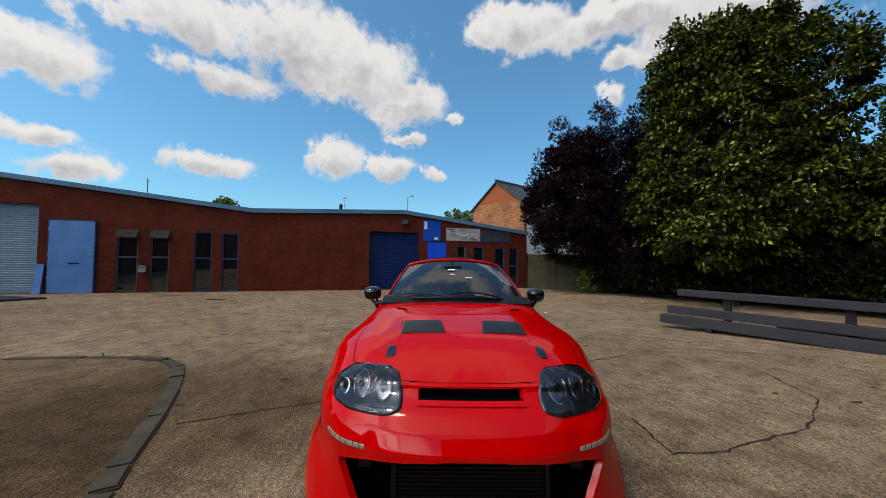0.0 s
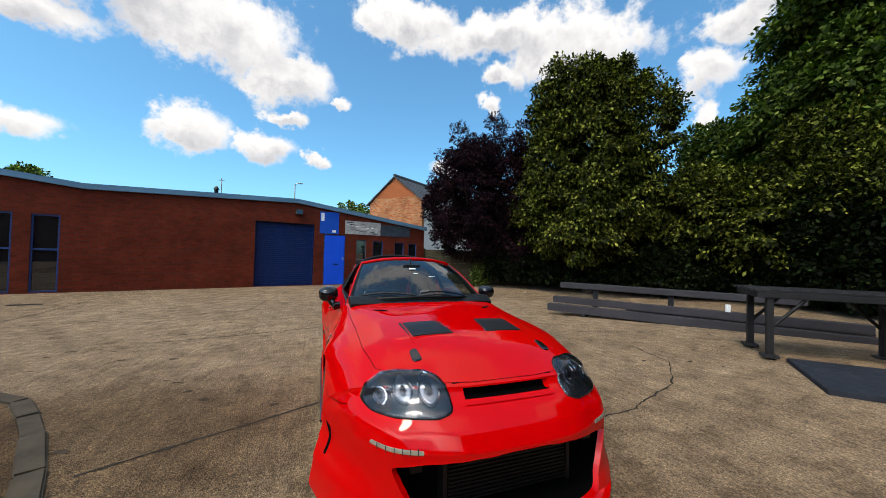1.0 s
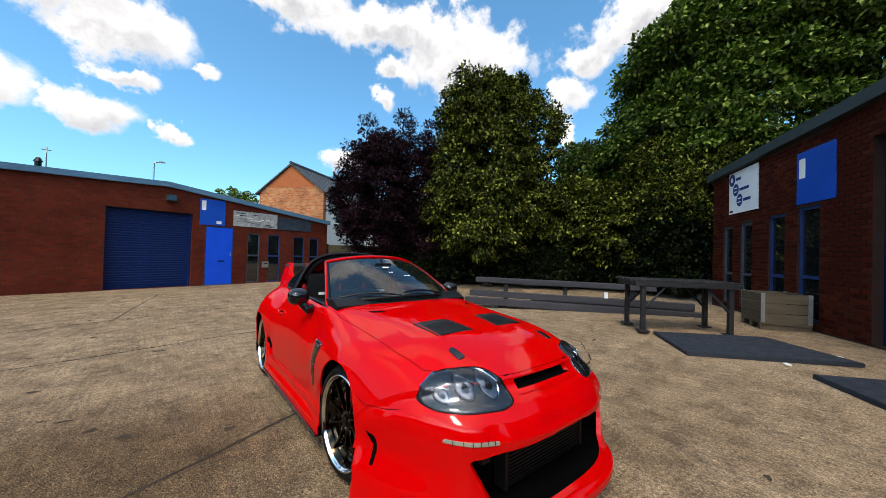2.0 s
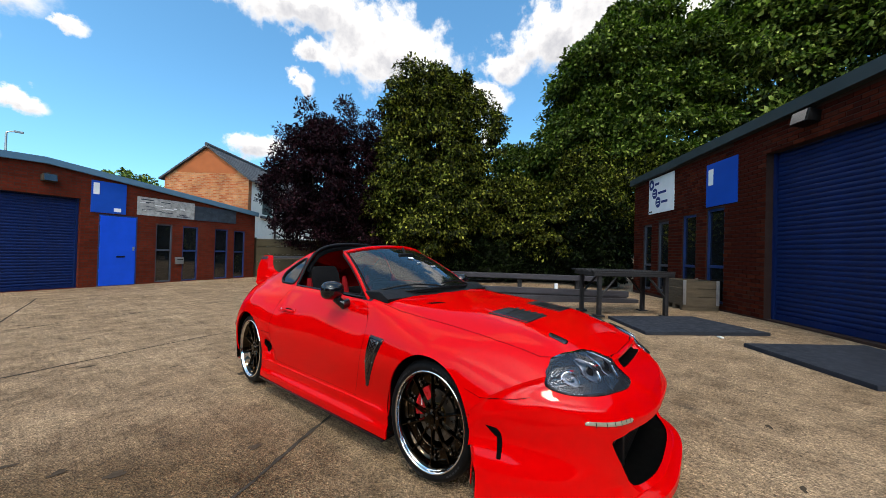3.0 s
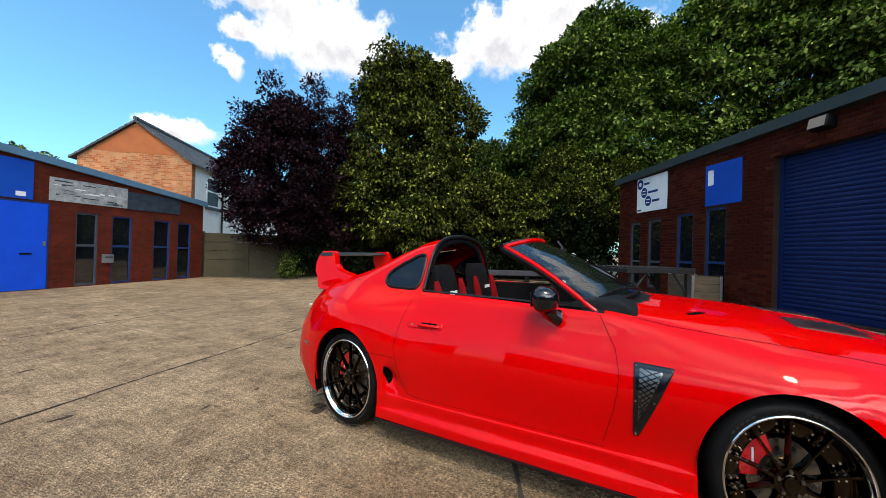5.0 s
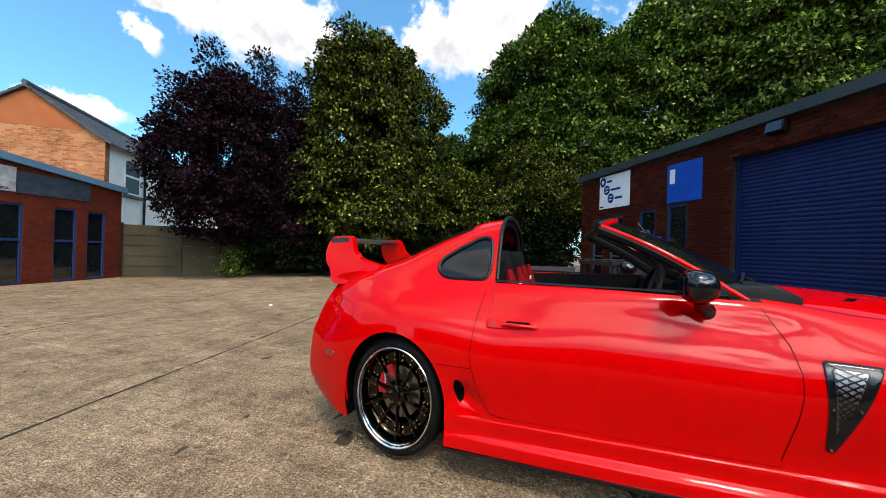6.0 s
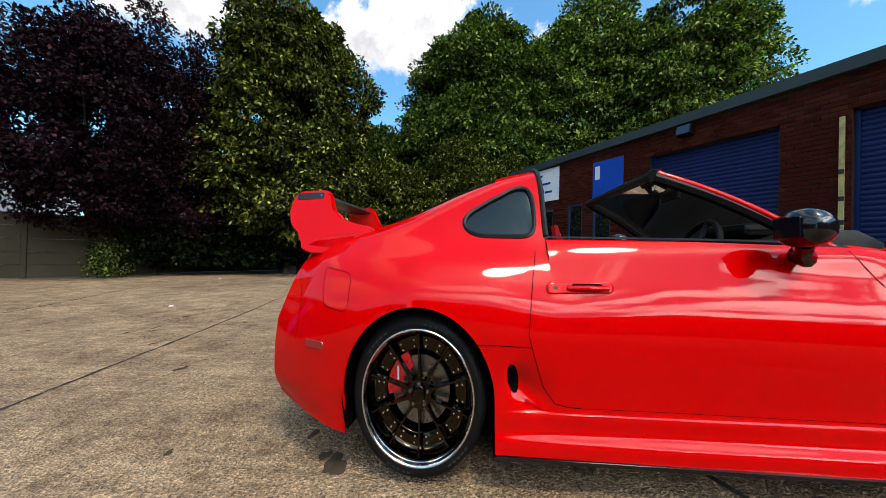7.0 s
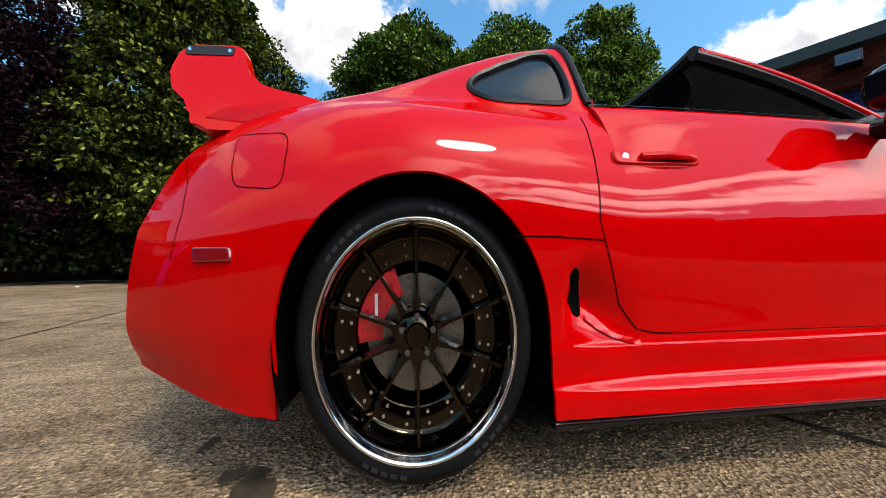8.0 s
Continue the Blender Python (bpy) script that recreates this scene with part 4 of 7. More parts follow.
def make_house():
    gx, gy = 4.39, 22.51
    ob = thing("house", "two-storey house with an orange brick gable and white rendered side", "house", gx, gy, -0.15, -52.7)
    # local: gable in the plane y = 0 from x = -3.3 to 3.3, house runs back along y
    W, D, E, A = 2.44, 14.0, 4.60, 6.02
    bm = bmesh.new()
    extrude_poly(bm, [(-W, 0), (W, 0), (W, E), (0, A), (-W, E)], 1, 0.0, 0.3)
    me = finish(bm, "brick_house")
    brick_uv(me)
    g = new("gable_wall", me)
    g.parent = ob
    bm = bmesh.new()
    top = 0.72
    extrude_poly(bm, [(-W * top, E + (A - E) * (1 - top) - 0.02), (-W * top * 0.98, E + 0.2), (W * top * 0.98, E + 0.2), (W * top, E + (A - E) * (1 - top) - 0.02), (0, A - 0.02)], 1, -0.012, -0.003)
    part("gable_paint", bm, "gable_paint", ob, "plain orange painted top of the gable")
    part("side_wall", boxed(W - 0.3, 0.3, 0, W, D, E), "render_white", ob, "white rendered side wall")
    part("side_wall", boxed(-W, 0.3, 0, -W + 0.3, D, E), "render_white", ob)
    part("rear_wall", boxed(-W + 0.3, D - 0.3, 0, W - 0.3, D, E), "render_white", ob)
    for s in (-1, 1):
        slope = part("roof", boxed(-0.02, 0.0, A - 0.3, 0.02, D, A - 0.1), "slate", ob, "grey slate roof slope")
        n = 12
        for k in range(n):
            t0, t1 = k / n, min(1.0, (k + 1.25) / n)
            q = [(s * (W + 0.25) * (1 - t), E - 0.16 + (A - E + 0.2) * t) for t in (t0, t1)]
            bm = bmesh.new()
            extrude_poly(bm, [(q[0][0], q[0][1] - 0.02), (q[0][0], q[0][1] + 0.06), (q[1][0], q[1][1] + 0.03), (q[1][0], q[1][1] - 0.05)], 1, -0.15, D + 0.15)
            part("slate_course", bm, "slate", slope)
    part("ridge", tubed([(0, -0.16, A + 0.12), (0, D + 0.16, A + 0.12)], 0.09, 8), "slate", ob)
    for y in (1.35, 4.3, 8.6):
        win = part("window", boxed(W - 0.05, y, 2.92, W + 0.03, y + 1.25, 4.25, 0.01), "render_white", ob, "white sash window")
        part("pane", boxed(W + 0.03, y + 0.08, 3.66, W + 0.036, y + 1.17, 4.17), "black_trim", win)
        part("pane", boxed(W + 0.03, y + 0.08, 3.0, W + 0.036, y + 1.17, 3.58), "black_trim", win)
        part("sill", boxed(W, y - 0.08, 2.80, W + 0.14, y + 1.33, 2.92, 0.01), "slate", win)
    part("drainpipe", tubed([(W + 0.06, 3.0, 0), (W + 0.06, 3.0, E)], 0.05, 8), "black_trim", ob)


make_house()


def make_fence():
    ob = thing("fence", "stained buff concrete panel fence between posts", "fence")
    way = [(5.5, 18.62), (8.06, 16.0), (10.9, 15.2), (13.6, 13.2), (15.4, 9.8), (15.9, 6.0), (14.2, 2.8)]
    for a, b in zip(way, way[1:]):
        a, b = Vector((*a, 0)), Vector((*b, 0))
        n = max(1, round((b - a).length / 1.83))
        rz = math.atan2(b.y - a.y, b.x - a.x)
        m = Matrix.Rotation(rz, 4, "Z")
        L = (b - a).length / n
        for k in range(n):
            p = a.lerp(b, k / n)
            g = gz(p.x, p.y)
            bm = boxed(-0.06, -0.06, -0.2, 0.06, 0.06, 1.72, 0.012)
            bmesh.ops.transform(bm, matrix=Matrix.Translation((p.x, p.y, g)) @ m, verts=bm.verts)
            part("post", bm, "fence", ob)
            for j in range(5):
                bm = boxed(0.065, -0.025, 0.02 + j * 0.33, L - 0.065, 0.025, 0.348 + j * 0.33, 0.006)
                for v in bm.verts:
                    v.co.y *= 1.7 if v.co.z < 0.18 + j * 0.33 else 0.5
                bmesh.ops.transform(bm, matrix=Matrix.Translation((p.x, p.y, g)) @ m, verts=bm.verts)
                part("panel", bm, "fence", ob)


make_fence()


def boundary_walls():
    """Plain unseen walls closing the yard behind the camera, added to darken reflections."""
    # both stay out of view and hold back the low sky light
    for name, a, b, h in (("unseen_wall_west", (-19.0, 8.5), (-14.0, -13.0), 4.8), ("unseen_wall_south", (-14.0, -13.0), (9.5, -13.5), 4.2)):
        a, b = Vector((*a, 0)), Vector((*b, 0))
        wall = thing(name, "unseen plain dark red brick wall, added to close the yard", "wall", a.x, a.y, 0, math.degrees(math.atan2(b.y - a.y, b.x - a.x)), kind="structure")
        me = finish(boxed(0, 0, -0.3, (b - a).length, 0.3, h), "brickB")
        brick_uv(me)
        ob = new("brickwork", me)
        ob.parent = wall


boundary_walls()

# ---------------------------------------------------------------- trees


def leaf_cloud(name, lobes, count, size, mat, parent, seed, droop=0.35, clump=90, spread=0.42, flat=0.62, low=0.7):
    """A crown of small folded leaves: boughs scattered over overlapping lobes (x, y, z, rx, ry, rz), each with a leafy top and a bare underside."""
    rng = np.random.default_rng(seed)
    area = np.array([l[3] * l[4] + l[4] * l[5] + l[3] * l[5] for l in lobes])
    nb = count // clump
    L = np.array(lobes)[rng.choice(len(lobes), size=nb, p=area / area.sum())]
    d = rng.normal(size=(nb, 3))
    d /= np.linalg.norm(d, axis=1)[:, None]
    r = rng.uniform(0.35, 1.0, nb) ** 0.45
    C = L[:, :3] + d * L[:, 3:] * r[:, None]
    keep = C[:, 2] > low
    C, d = C[keep], d[keep]
    big = spread * rng.uniform(0.55, 1.45, len(C))
    n = len(C) * clump
    q = rng.normal(size=(n, 3))
    q /= np.linalg.norm(q, axis=1)[:, None]
    q[:, 2] = np.abs(q[:, 2]) * rng.choice([1, 1, 1, -0.6], n)
    q *= (rng.uniform(0.3, 1.0, n) ** 0.5)[:, None]
    out = np.repeat(d, clump, 0)
    P = np.repeat(C, clump, 0) + q * np.repeat(big, clump)[:, None] * np.array([1, 1, flat])
    P[:, 2] -= droop * 0.5 * (q[:, 0] ** 2 + q[:, 1] ** 2) * np.repeat(big, clump)
    tip = out * 0.4 + q * 0.8 + rng.normal(size=(n, 3)) * 0.55 + np.array([0, 0, -droop])
    tip /= np.linalg.norm(tip, axis=1)[:, None]
    nor = rng.normal(size=(n, 3)) * 0.45 + out * 0.4 + q * 0.5 + np.array([0, 0, 0.7])
    side = np.cross(tip, nor)
    side /= np.linalg.norm(side, axis=1)[:, None] + 1e-9
    up = np.cross(side, tip)
    s = (size * rng.uniform(0.6, 1.35, n))[:, None]
    v = np.stack([P, P + tip * s * 0.5 + side * s * 0.32 + up * s * 0.06, P + tip * s, P + tip * s * 0.5 - side * s * 0.32 + up * s * 0.06], 1).reshape(-1, 3)
    v *= np.array([S, S, SZ])
    me = bpy.data.meshes.new(name)
    me.vertices.add(len(v))
    me.vertices.foreach_set("co", v.ravel())
    me.loops.add(n * 4)
    me.loops.foreach_set("vertex_index", np.arange(n * 4, dtype=np.int32))
    me.polygons.add(n)
    me.polygons.foreach_set("loop_start", np.arange(0, n * 4, 4, dtype=np.int32))
    me.update(calc_edges=True)
    me.materials.append(M[mat])
    ob = new(name, me)
    ob.parent = parent
    return ob


def limbs(parent, trunk, fork, tips, r0, seed):
    rnd = random.Random(seed)
    bm = bmesh.new()
    pts = [Vector(trunk), Vector(trunk).lerp(Vector(fork), 0.5) + Vector((rnd.uniform(-0.1, 0.1), rnd.uniform(-0.1, 0.1), 0)), Vector(fork)]
    tube(bm, pts, [r0 * 1.25, r0, r0 * 0.8], 10)
    part("trunk", bm, "bark", parent, smooth=True)
    for t in tips:
        f, t = Vector(fork) - Vector((0, 0, rnd.uniform(0.1, 0.6))), Vector(t)
        mid = f.lerp(t, 0.5) + Vector((rnd.uniform(-0.3, 0.3), rnd.uniform(-0.3, 0.3), rnd.uniform(0.0, 0.4)))
        bm = bmesh.new()
        tube(bm, [f, mid, t], [r0 * 0.55, r0 * 0.35, r0 * 0.1], 7)
        part("limb", bm, "bark", parent, smooth=True)


def tree(label, x, y, trunk_h, r0, lobes, count, size, mat, seed, category="tree", group="", **kw):
    """Lobes are relative to the foot of the trunk."""
    ob = thing("tree", label, category, x, y, gz(x, y), 0, group)
    rnd = random.Random(seed)
    tips = [(l[0] + rnd.uniform(-0.3, 0.3) * l[3], l[1] + rnd.uniform(-0.3, 0.3) * l[4], l[2] + rnd.uniform(0, 0.4) * l[5]) for l in lobes]
    limbs(ob, (0, 0, -0.1), (0.1, 0.1, trunk_h), tips, r0, seed)
    leaf_cloud("crown", lobes, count, size, mat, ob, seed, **kw)
    return ob


tree("dark purple-leaved plum tree by the fence", 7.75, 16.4, 1.9, 0.09,
     [(-1.1, -1.0, 4.0, 2.1, 2.1, 2.3), (0.3, -0.2, 4.4, 1.7, 1.7, 2.2), (-1.9, -0.6, 3.4, 1.3, 1.3, 1.6), (-0.7, -1.4, 5.6, 1.1, 1.1, 1.2), (0.5, -1.2, 3.0, 1.6, 1.5, 1.7), (-1.5, -0.2, 5.2, 1.0, 1.0, 1.2), (-0.6, -0.6, 2.2, 2.0, 1.8, 1.0), (1.2, -1.0, 2.6, 1.5, 1.5, 1.5), (1.6, -1.4, 4.6, 1.6, 1.6, 1.7), (0.2, -0.8, 5.9, 1.3, 1.3, 1.2), (1.3, -1.3, 5.6, 1.5, 1.5, 1.6), (2.2, -2.2, 6.4, 1.0, 1.0, 1.5), (2.0, -2.2, 4.2, 1.2, 1.2, 1.8), (1.6, -2.4, 2.2, 1.1, 1.1, 1.2), (-1.6, -1.4, 6.2, 0.5, 0.5, 1.0), (0.6, -1.6, 7.2, 0.5, 0.5, 0.8)],
     120000, 0.11, "leaf_purple", 11, spread=0.36, clump=80)
tree("tall dense glossy-leaved evergreen tree with an upright crown", 11.75, 11.6, 1.6, 0.25,
     [(-0.2, -0.1, 3.2, 3.0, 3.0, 2.3), (-0.3, 0.0, 5.2, 2.8, 2.8, 2.3), (-0.3, 0.1, 7.2, 2.5, 2.5, 2.0), (-0.2, 0.0, 8.3, 1.9, 1.9, 1.2), (-1.6, 0.8, 7.0, 1.3, 1.3, 1.5), (0.9, -0.6, 8.3, 1.5, 1.5, 1.3), (-1.2, 0.6, 8.4, 1.4, 1.4, 1.2), (1.7, -1.7, 6.8, 1.4, 1.4, 1.9), (0.9, -1.0, 4.0, 2.0, 2.0, 2.0), (-1.7, 1.4, 3.6, 1.5, 1.5, 1.8), (-1.4, -1.0, 2.6, 1.8, 1.8, 1.4)],
     160000, 0.15, "leaf_green", 12, spread=0.46, droop=0.7, clump=130, flat=0.5)
tree("rounded green shrub tree behind the fence", 15.3, 8.2, 1.2, 0.14,
     [(-0.4, 0.2, 3.0, 2.0, 2.0, 1.9), (0.3, -1.6, 2.8, 1.9, 1.9, 1.7), (-0.6, -2.6, 2.4, 1.5, 1.6, 1.4), (0.6, 0.6, 4.0, 1.2, 1.2, 1.2), (-0.6, 1.6, 2.4, 1.5, 1.5, 1.4)],
     80000, 0.15, "leaf_green", 13, spread=0.46, droop=0.6, clump=130, flat=0.5)
tree("lighter green tree standing back behind the others", 19.0, 9.2, 2.6, 0.22,
     [(0, 0, 4.9, 2.4, 2.4, 2.3), (-0.4, 0.9, 6.2, 1.4, 1.4, 1.3), (0.8, -1.2, 4.4, 2.0, 2.0, 1.9), (-1.2, 0.3, 4.0, 1.8, 1.8, 1.8)],
     60000, 0.16, "leaf_light", 14, spread=0.45)
tree("broad sycamore with layered green foliage", 18.6, 3.6, 3.2, 0.34,
     [(-0.6, 1.4, 6.36, 3.0, 2.8, 2.2), (-0.2, -1.6, 7.0, 3.0, 3.0, 2.4), (-0.4, 0.6, 9.4, 2.7, 2.7, 2.1), (0.2, -0.4, 11.4, 2.0, 2.0, 1.6), (-1.6, -0.6, 4.76, 2.4, 3.2, 1.6), (0.4, 2.6, 8.6, 1.7, 1.7, 1.5), (-0.2, -2.6, 9.6, 1.9, 1.9, 1.6)],
     150000, 0.19, "leaf_light", 15, spread=0.85, flat=0.36, clump=210, droop=0.5)
tree("dark sycamore behind the unit roof", 21.0, -4.6, 3.4, 0.34,
     [(-0.2, 1.8, 8.8, 3.58, 3.36, 2.69), (0.0, -1.8, 9.0, 3.58, 3.36, 2.91), (0.3, 0.2, 11.4, 3.36, 3.36, 2.46), (0.0, -2.4, 11.4, 2.24, 2.24, 1.79), (-0.6, 0.2, 5.76, 3.14, 3.81, 2.02), (0.2, 2.8, 11.2, 2.24, 2.24, 2.02), (0.2, 0.4, 13.0, 2.46, 2.69, 1.79)],
     130000, 0.20, "leaf_deep", 16, spread=0.85, flat=0.36, clump=210, droop=0.5)
tree("dark sycamore further along behind the unit roof", 18.6, -9.6, 3.4, 0.32,
     [(0.0, 1.6, 9.2, 3.22, 3.22, 2.76), (0.2, -1.4, 9.0, 2.99, 2.76, 2.76), (0.2, 0.6, 11.8, 2.99, 2.99, 2.3), (0.0, -1.2, 11.0, 2.07, 2.07, 1.84), (-0.2, 0.2, 5.84, 2.99, 3.22, 2.07)],
     90000, 0.20, "leaf_deep", 21, spread=0.85, flat=0.36, clump=210, droop=0.5)
tree("thick green undergrowth tree beside the unit", 15.0, 3.2, 1.0, 0.12,
     [(-0.4, 0.4, 2.6, 1.7, 1.9, 1.6), (0.2, -0.8, 3.4, 1.6, 1.8, 1.6), (0.4, 1.2, 4.2, 1.6, 1.6, 1.5)],
     60000, 0.13, "leaf_green", 17, spread=0.36)
tree("distant round tree top behind the roofs", 1.8, 29.0, 2.0, 0.2, [(0, 0, 4.3, 1.3, 1.3, 0.9), (1.0, 0.2, 4.1, 1.0, 1.0, 0.8)], 5000, 0.16, "leaf_deep", 18, clump=40, spread=0.25)
tree("distant bushy tree top behind the roofs", -14.6, 22.0, 2.0, 0.2, [(0, 0, 4.1, 0.7, 0.7, 0.6)], 3000, 0.14, "leaf_deep", 19, clump=40, spread=0.25)


def shrub(x, y, label, r, seed, mat="leaf_deep"):
    ob = thing("shrub", label, "shrub", x, y, gz(x, y))
    rnd = random.Random(seed)
    for k in range(6):
        a = rnd.uniform(0, 6.28)
        part("stem", tubed([(0, 0, 0), (0.4 * r * math.cos(a), 0.4 * r * math.sin(a), 1.1 * r)], [0.02, 0.006], 6), "bark", ob)
    rng = np.random.default_rng(seed)
    n = 2600
    C = rng.normal(size=(n, 3)) * np.array([r * 0.45, r * 0.45, r * 0.45]) + np.array([0, 0, r * 0.75])
    C[:, 2] = np.abs(C[:, 2]) + 0.03
    t = rng.normal(size=(n, 3)); t /= np.linalg.norm(t, axis=1)[:, None]
    q = np.cross(t, rng.normal(size=(n, 3))); q /= np.linalg.norm(q, axis=1)[:, None]
    s = rng.uniform(0.05, 0.11, n)[:, None]
    v = np.stack([C, C + t * s * 0.5 + q * s * 0.32, C + t * s, C + t * s * 0.5 - q * s * 0.32], 1).reshape(-1, 3)
    raw_mesh("leaves", v, np.arange(n * 4).reshape(-1, 4), mat, ob)


shrub(7.9, 15.75, "low green weed bush at the foot of the fence", 0.55, 31)
shrub(10.6, 16.4, "dark low bush under the trees", 0.8, 32)
shrub(12.6, 14.2, "dark low bush under the trees", 0.9, 33)


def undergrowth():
    """Bramble and ivy along the foot of the fence, near-black for the canopy's shade."""
    ob = thing("undergrowth", "tangle of ivy and bramble along the fence, coloured near-black for shade", "bushes", 0, 0, 0.2, kind="stuff")
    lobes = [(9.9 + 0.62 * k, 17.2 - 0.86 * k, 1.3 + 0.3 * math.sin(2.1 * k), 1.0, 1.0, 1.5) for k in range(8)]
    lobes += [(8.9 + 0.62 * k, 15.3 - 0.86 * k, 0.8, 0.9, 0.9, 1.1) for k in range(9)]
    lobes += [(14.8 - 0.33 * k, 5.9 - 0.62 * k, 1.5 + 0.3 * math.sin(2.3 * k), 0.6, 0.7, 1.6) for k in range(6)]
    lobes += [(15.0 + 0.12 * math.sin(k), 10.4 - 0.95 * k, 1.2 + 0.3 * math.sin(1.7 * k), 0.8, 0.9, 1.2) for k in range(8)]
    leaf_cloud("leaves", lobes, 210000, 0.13, "leaf_shade", ob, 41, spread=0.34, low=0.05)


undergrowth()

# ---------------------------------------------------------------- the car
# Plan frame of the car: nose towards -y, middle plane x = 0, wheels on z = 0.
STEER = 8.0  # the front wheels are turned a little
AXLES, HUB, ARCH_R, TYRE_R, RIM_R = (0.945, 3.484), 0.308, 0.332, 0.304, 0.250

# guide curves of the flank and top: rows of y, x, z
FRONT = [
    [(0.03, 0, 0.705), (0.3, 0, 0.80), (0.5, 0, 0.845), (0.95, 0, 0.89), (1.3, 0, 0.915), (1.66, 0, 0.925), (2.9, 0, 0.925)],
    [(0.03, 0.38, 0.705), (0.3, 0.40, 0.79), (0.5, 0.40, 0.835), (0.95, 0.42, 0.88), (1.3, 0.44, 0.90), (1.66, 0.46, 0.905), (2.9, 0.46, 0.905)],
    [(0.03, 0.62, 0.695), (0.3, 0.63, 0.765), (0.5, 0.64, 0.80), (0.95, 0.66, 0.835), (1.3, 0.69, 0.86), (1.66, 0.715, 0.885), (2.9, 0.675, 0.888)],
    [(0.03, 0.79, 0.645), (0.3, 0.80, 0.70), (0.6, 0.83, 0.745), (0.95, 0.845, 0.77), (1.3, 0.825, 0.77), (1.66, 0.785, 0.77), (2.9, 0.79, 0.76)],
    [(0.03, 0.90, 0.53), (0.5, 0.915, 0.58), (0.95, 0.935, 0.64), (1.3, 0.905, 0.60), (1.66, 0.868, 0.58), (2.4, 0.865, 0.57), (2.9, 0.885, 0.57)],
    [(0.03, 0.915, 0.34), (0.6, 0.925, 0.35), (0.95, 0.93, 0.36), (1.35, 0.875, 0.33), (1.66, 0.858, 0.30), (2.4, 0.860, 0.295), (2.9, 0.876, 0.30)],
    [(0.03, 0.90, 0.255), (0.6, 0.925, 0.255), (1.35, 0.895, 0.265), (1.66, 0.873, 0.268), (2.4, 0.876, 0.268), (2.9, 0.888, 0.275)],
    [(0.03, 0.905, 0.215), (0.6, 0.925, 0.215), (1.3, 0.900, 0.215), (1.66, 0.876, 0.213), (2.4, 0.878, 0.213), (2.9, 0.888, 0.216)],
    [(0.03, 0.908, 0.18), (0.6, 0.922, 0.18), (1.3, 0.912, 0.182), (1.66, 0.905, 0.180), (2.4, 0.907, 0.180), (2.9, 0.910, 0.183)],
    [(0.03, 0.91, 0.135), (0.6, 0.92, 0.14), (1.3, 0.914, 0.14), (2.0, 0.908, 0.135), (2.9, 0.912, 0.138)],
]
REAR = [
    [(2.9, 0, 1.245), (3.1, 0, 1.225), (3.3, 0, 1.17), (3.6, 0, 1.06), (3.9, 0, 0.965), (4.1, 0, 0.92), (4.3, 0, 0.88)],
    [(2.9, 0.455, 1.175), (3.1, 0.46, 1.145), (3.3, 0.465, 1.09), (3.6, 0.48, 0.985), (3.9, 0.48, 0.915), (4.3, 0.40, 0.85)],
    [(2.9, 0.675, 0.888), (3.2, 0.67, 0.895), (3.5, 0.69, 0.885), (3.7, 0.685, 0.87), (3.9, 0.65, 0.845), (4.1, 0.59, 0.82), (4.36, 0.48, 0.785)],
    [(2.9, 0.79, 0.76), (3.2, 0.835, 0.775), (3.5, 0.855, 0.785), (3.7, 0.835, 0.765), (3.9, 0.775, 0.735), (4.1, 0.695, 0.71), (4.36, 0.56, 0.68)],
    [(2.9, 0.885, 0.57), (3.2, 0.915, 0.61), (3.5, 0.935, 0.645), (3.75, 0.915, 0.59), (3.95, 0.855, 0.53), (4.1, 0.79, 0.50), (4.2, 0.735, 0.49), (4.36, 0.62, 0.48)],
    [(2.9, 0.876, 0.30), (3.2, 0.905, 0.34), (3.5, 0.93, 0.36), (3.8, 0.905, 0.36), (3.95, 0.86, 0.36), (4.1, 0.80, 0.36), (4.2, 0.745, 0.36), (4.36, 0.64, 0.36)],
    [(2.9, 0.888, 0.275), (3.2, 0.905, 0.27), (3.8, 0.89, 0.27), (3.95, 0.85, 0.275), (4.1, 0.79, 0.285), (4.2, 0.735, 0.29), (4.36, 0.63, 0.30)],
    [(2.9, 0.888, 0.216), (3.2, 0.905, 0.215), (3.8, 0.885, 0.225), (3.95, 0.845, 0.24), (4.1, 0.78, 0.255), (4.2, 0.725, 0.265), (4.36, 0.62, 0.28)],
    [(2.9, 0.910, 0.183), (3.2, 0.912, 0.185), (3.8, 0.882, 0.190), (3.95, 0.835, 0.205), (4.1, 0.77, 0.228), (4.2, 0.715, 0.245), (4.36, 0.61, 0.265)],
    [(2.9, 0.912, 0.138), (3.2, 0.914, 0.14), (3.8, 0.88, 0.158), (3.95, 0.83, 0.178), (4.1, 0.765, 0.205), (4.2, 0.71, 0.222), (4.36, 0.605, 0.25)],
]


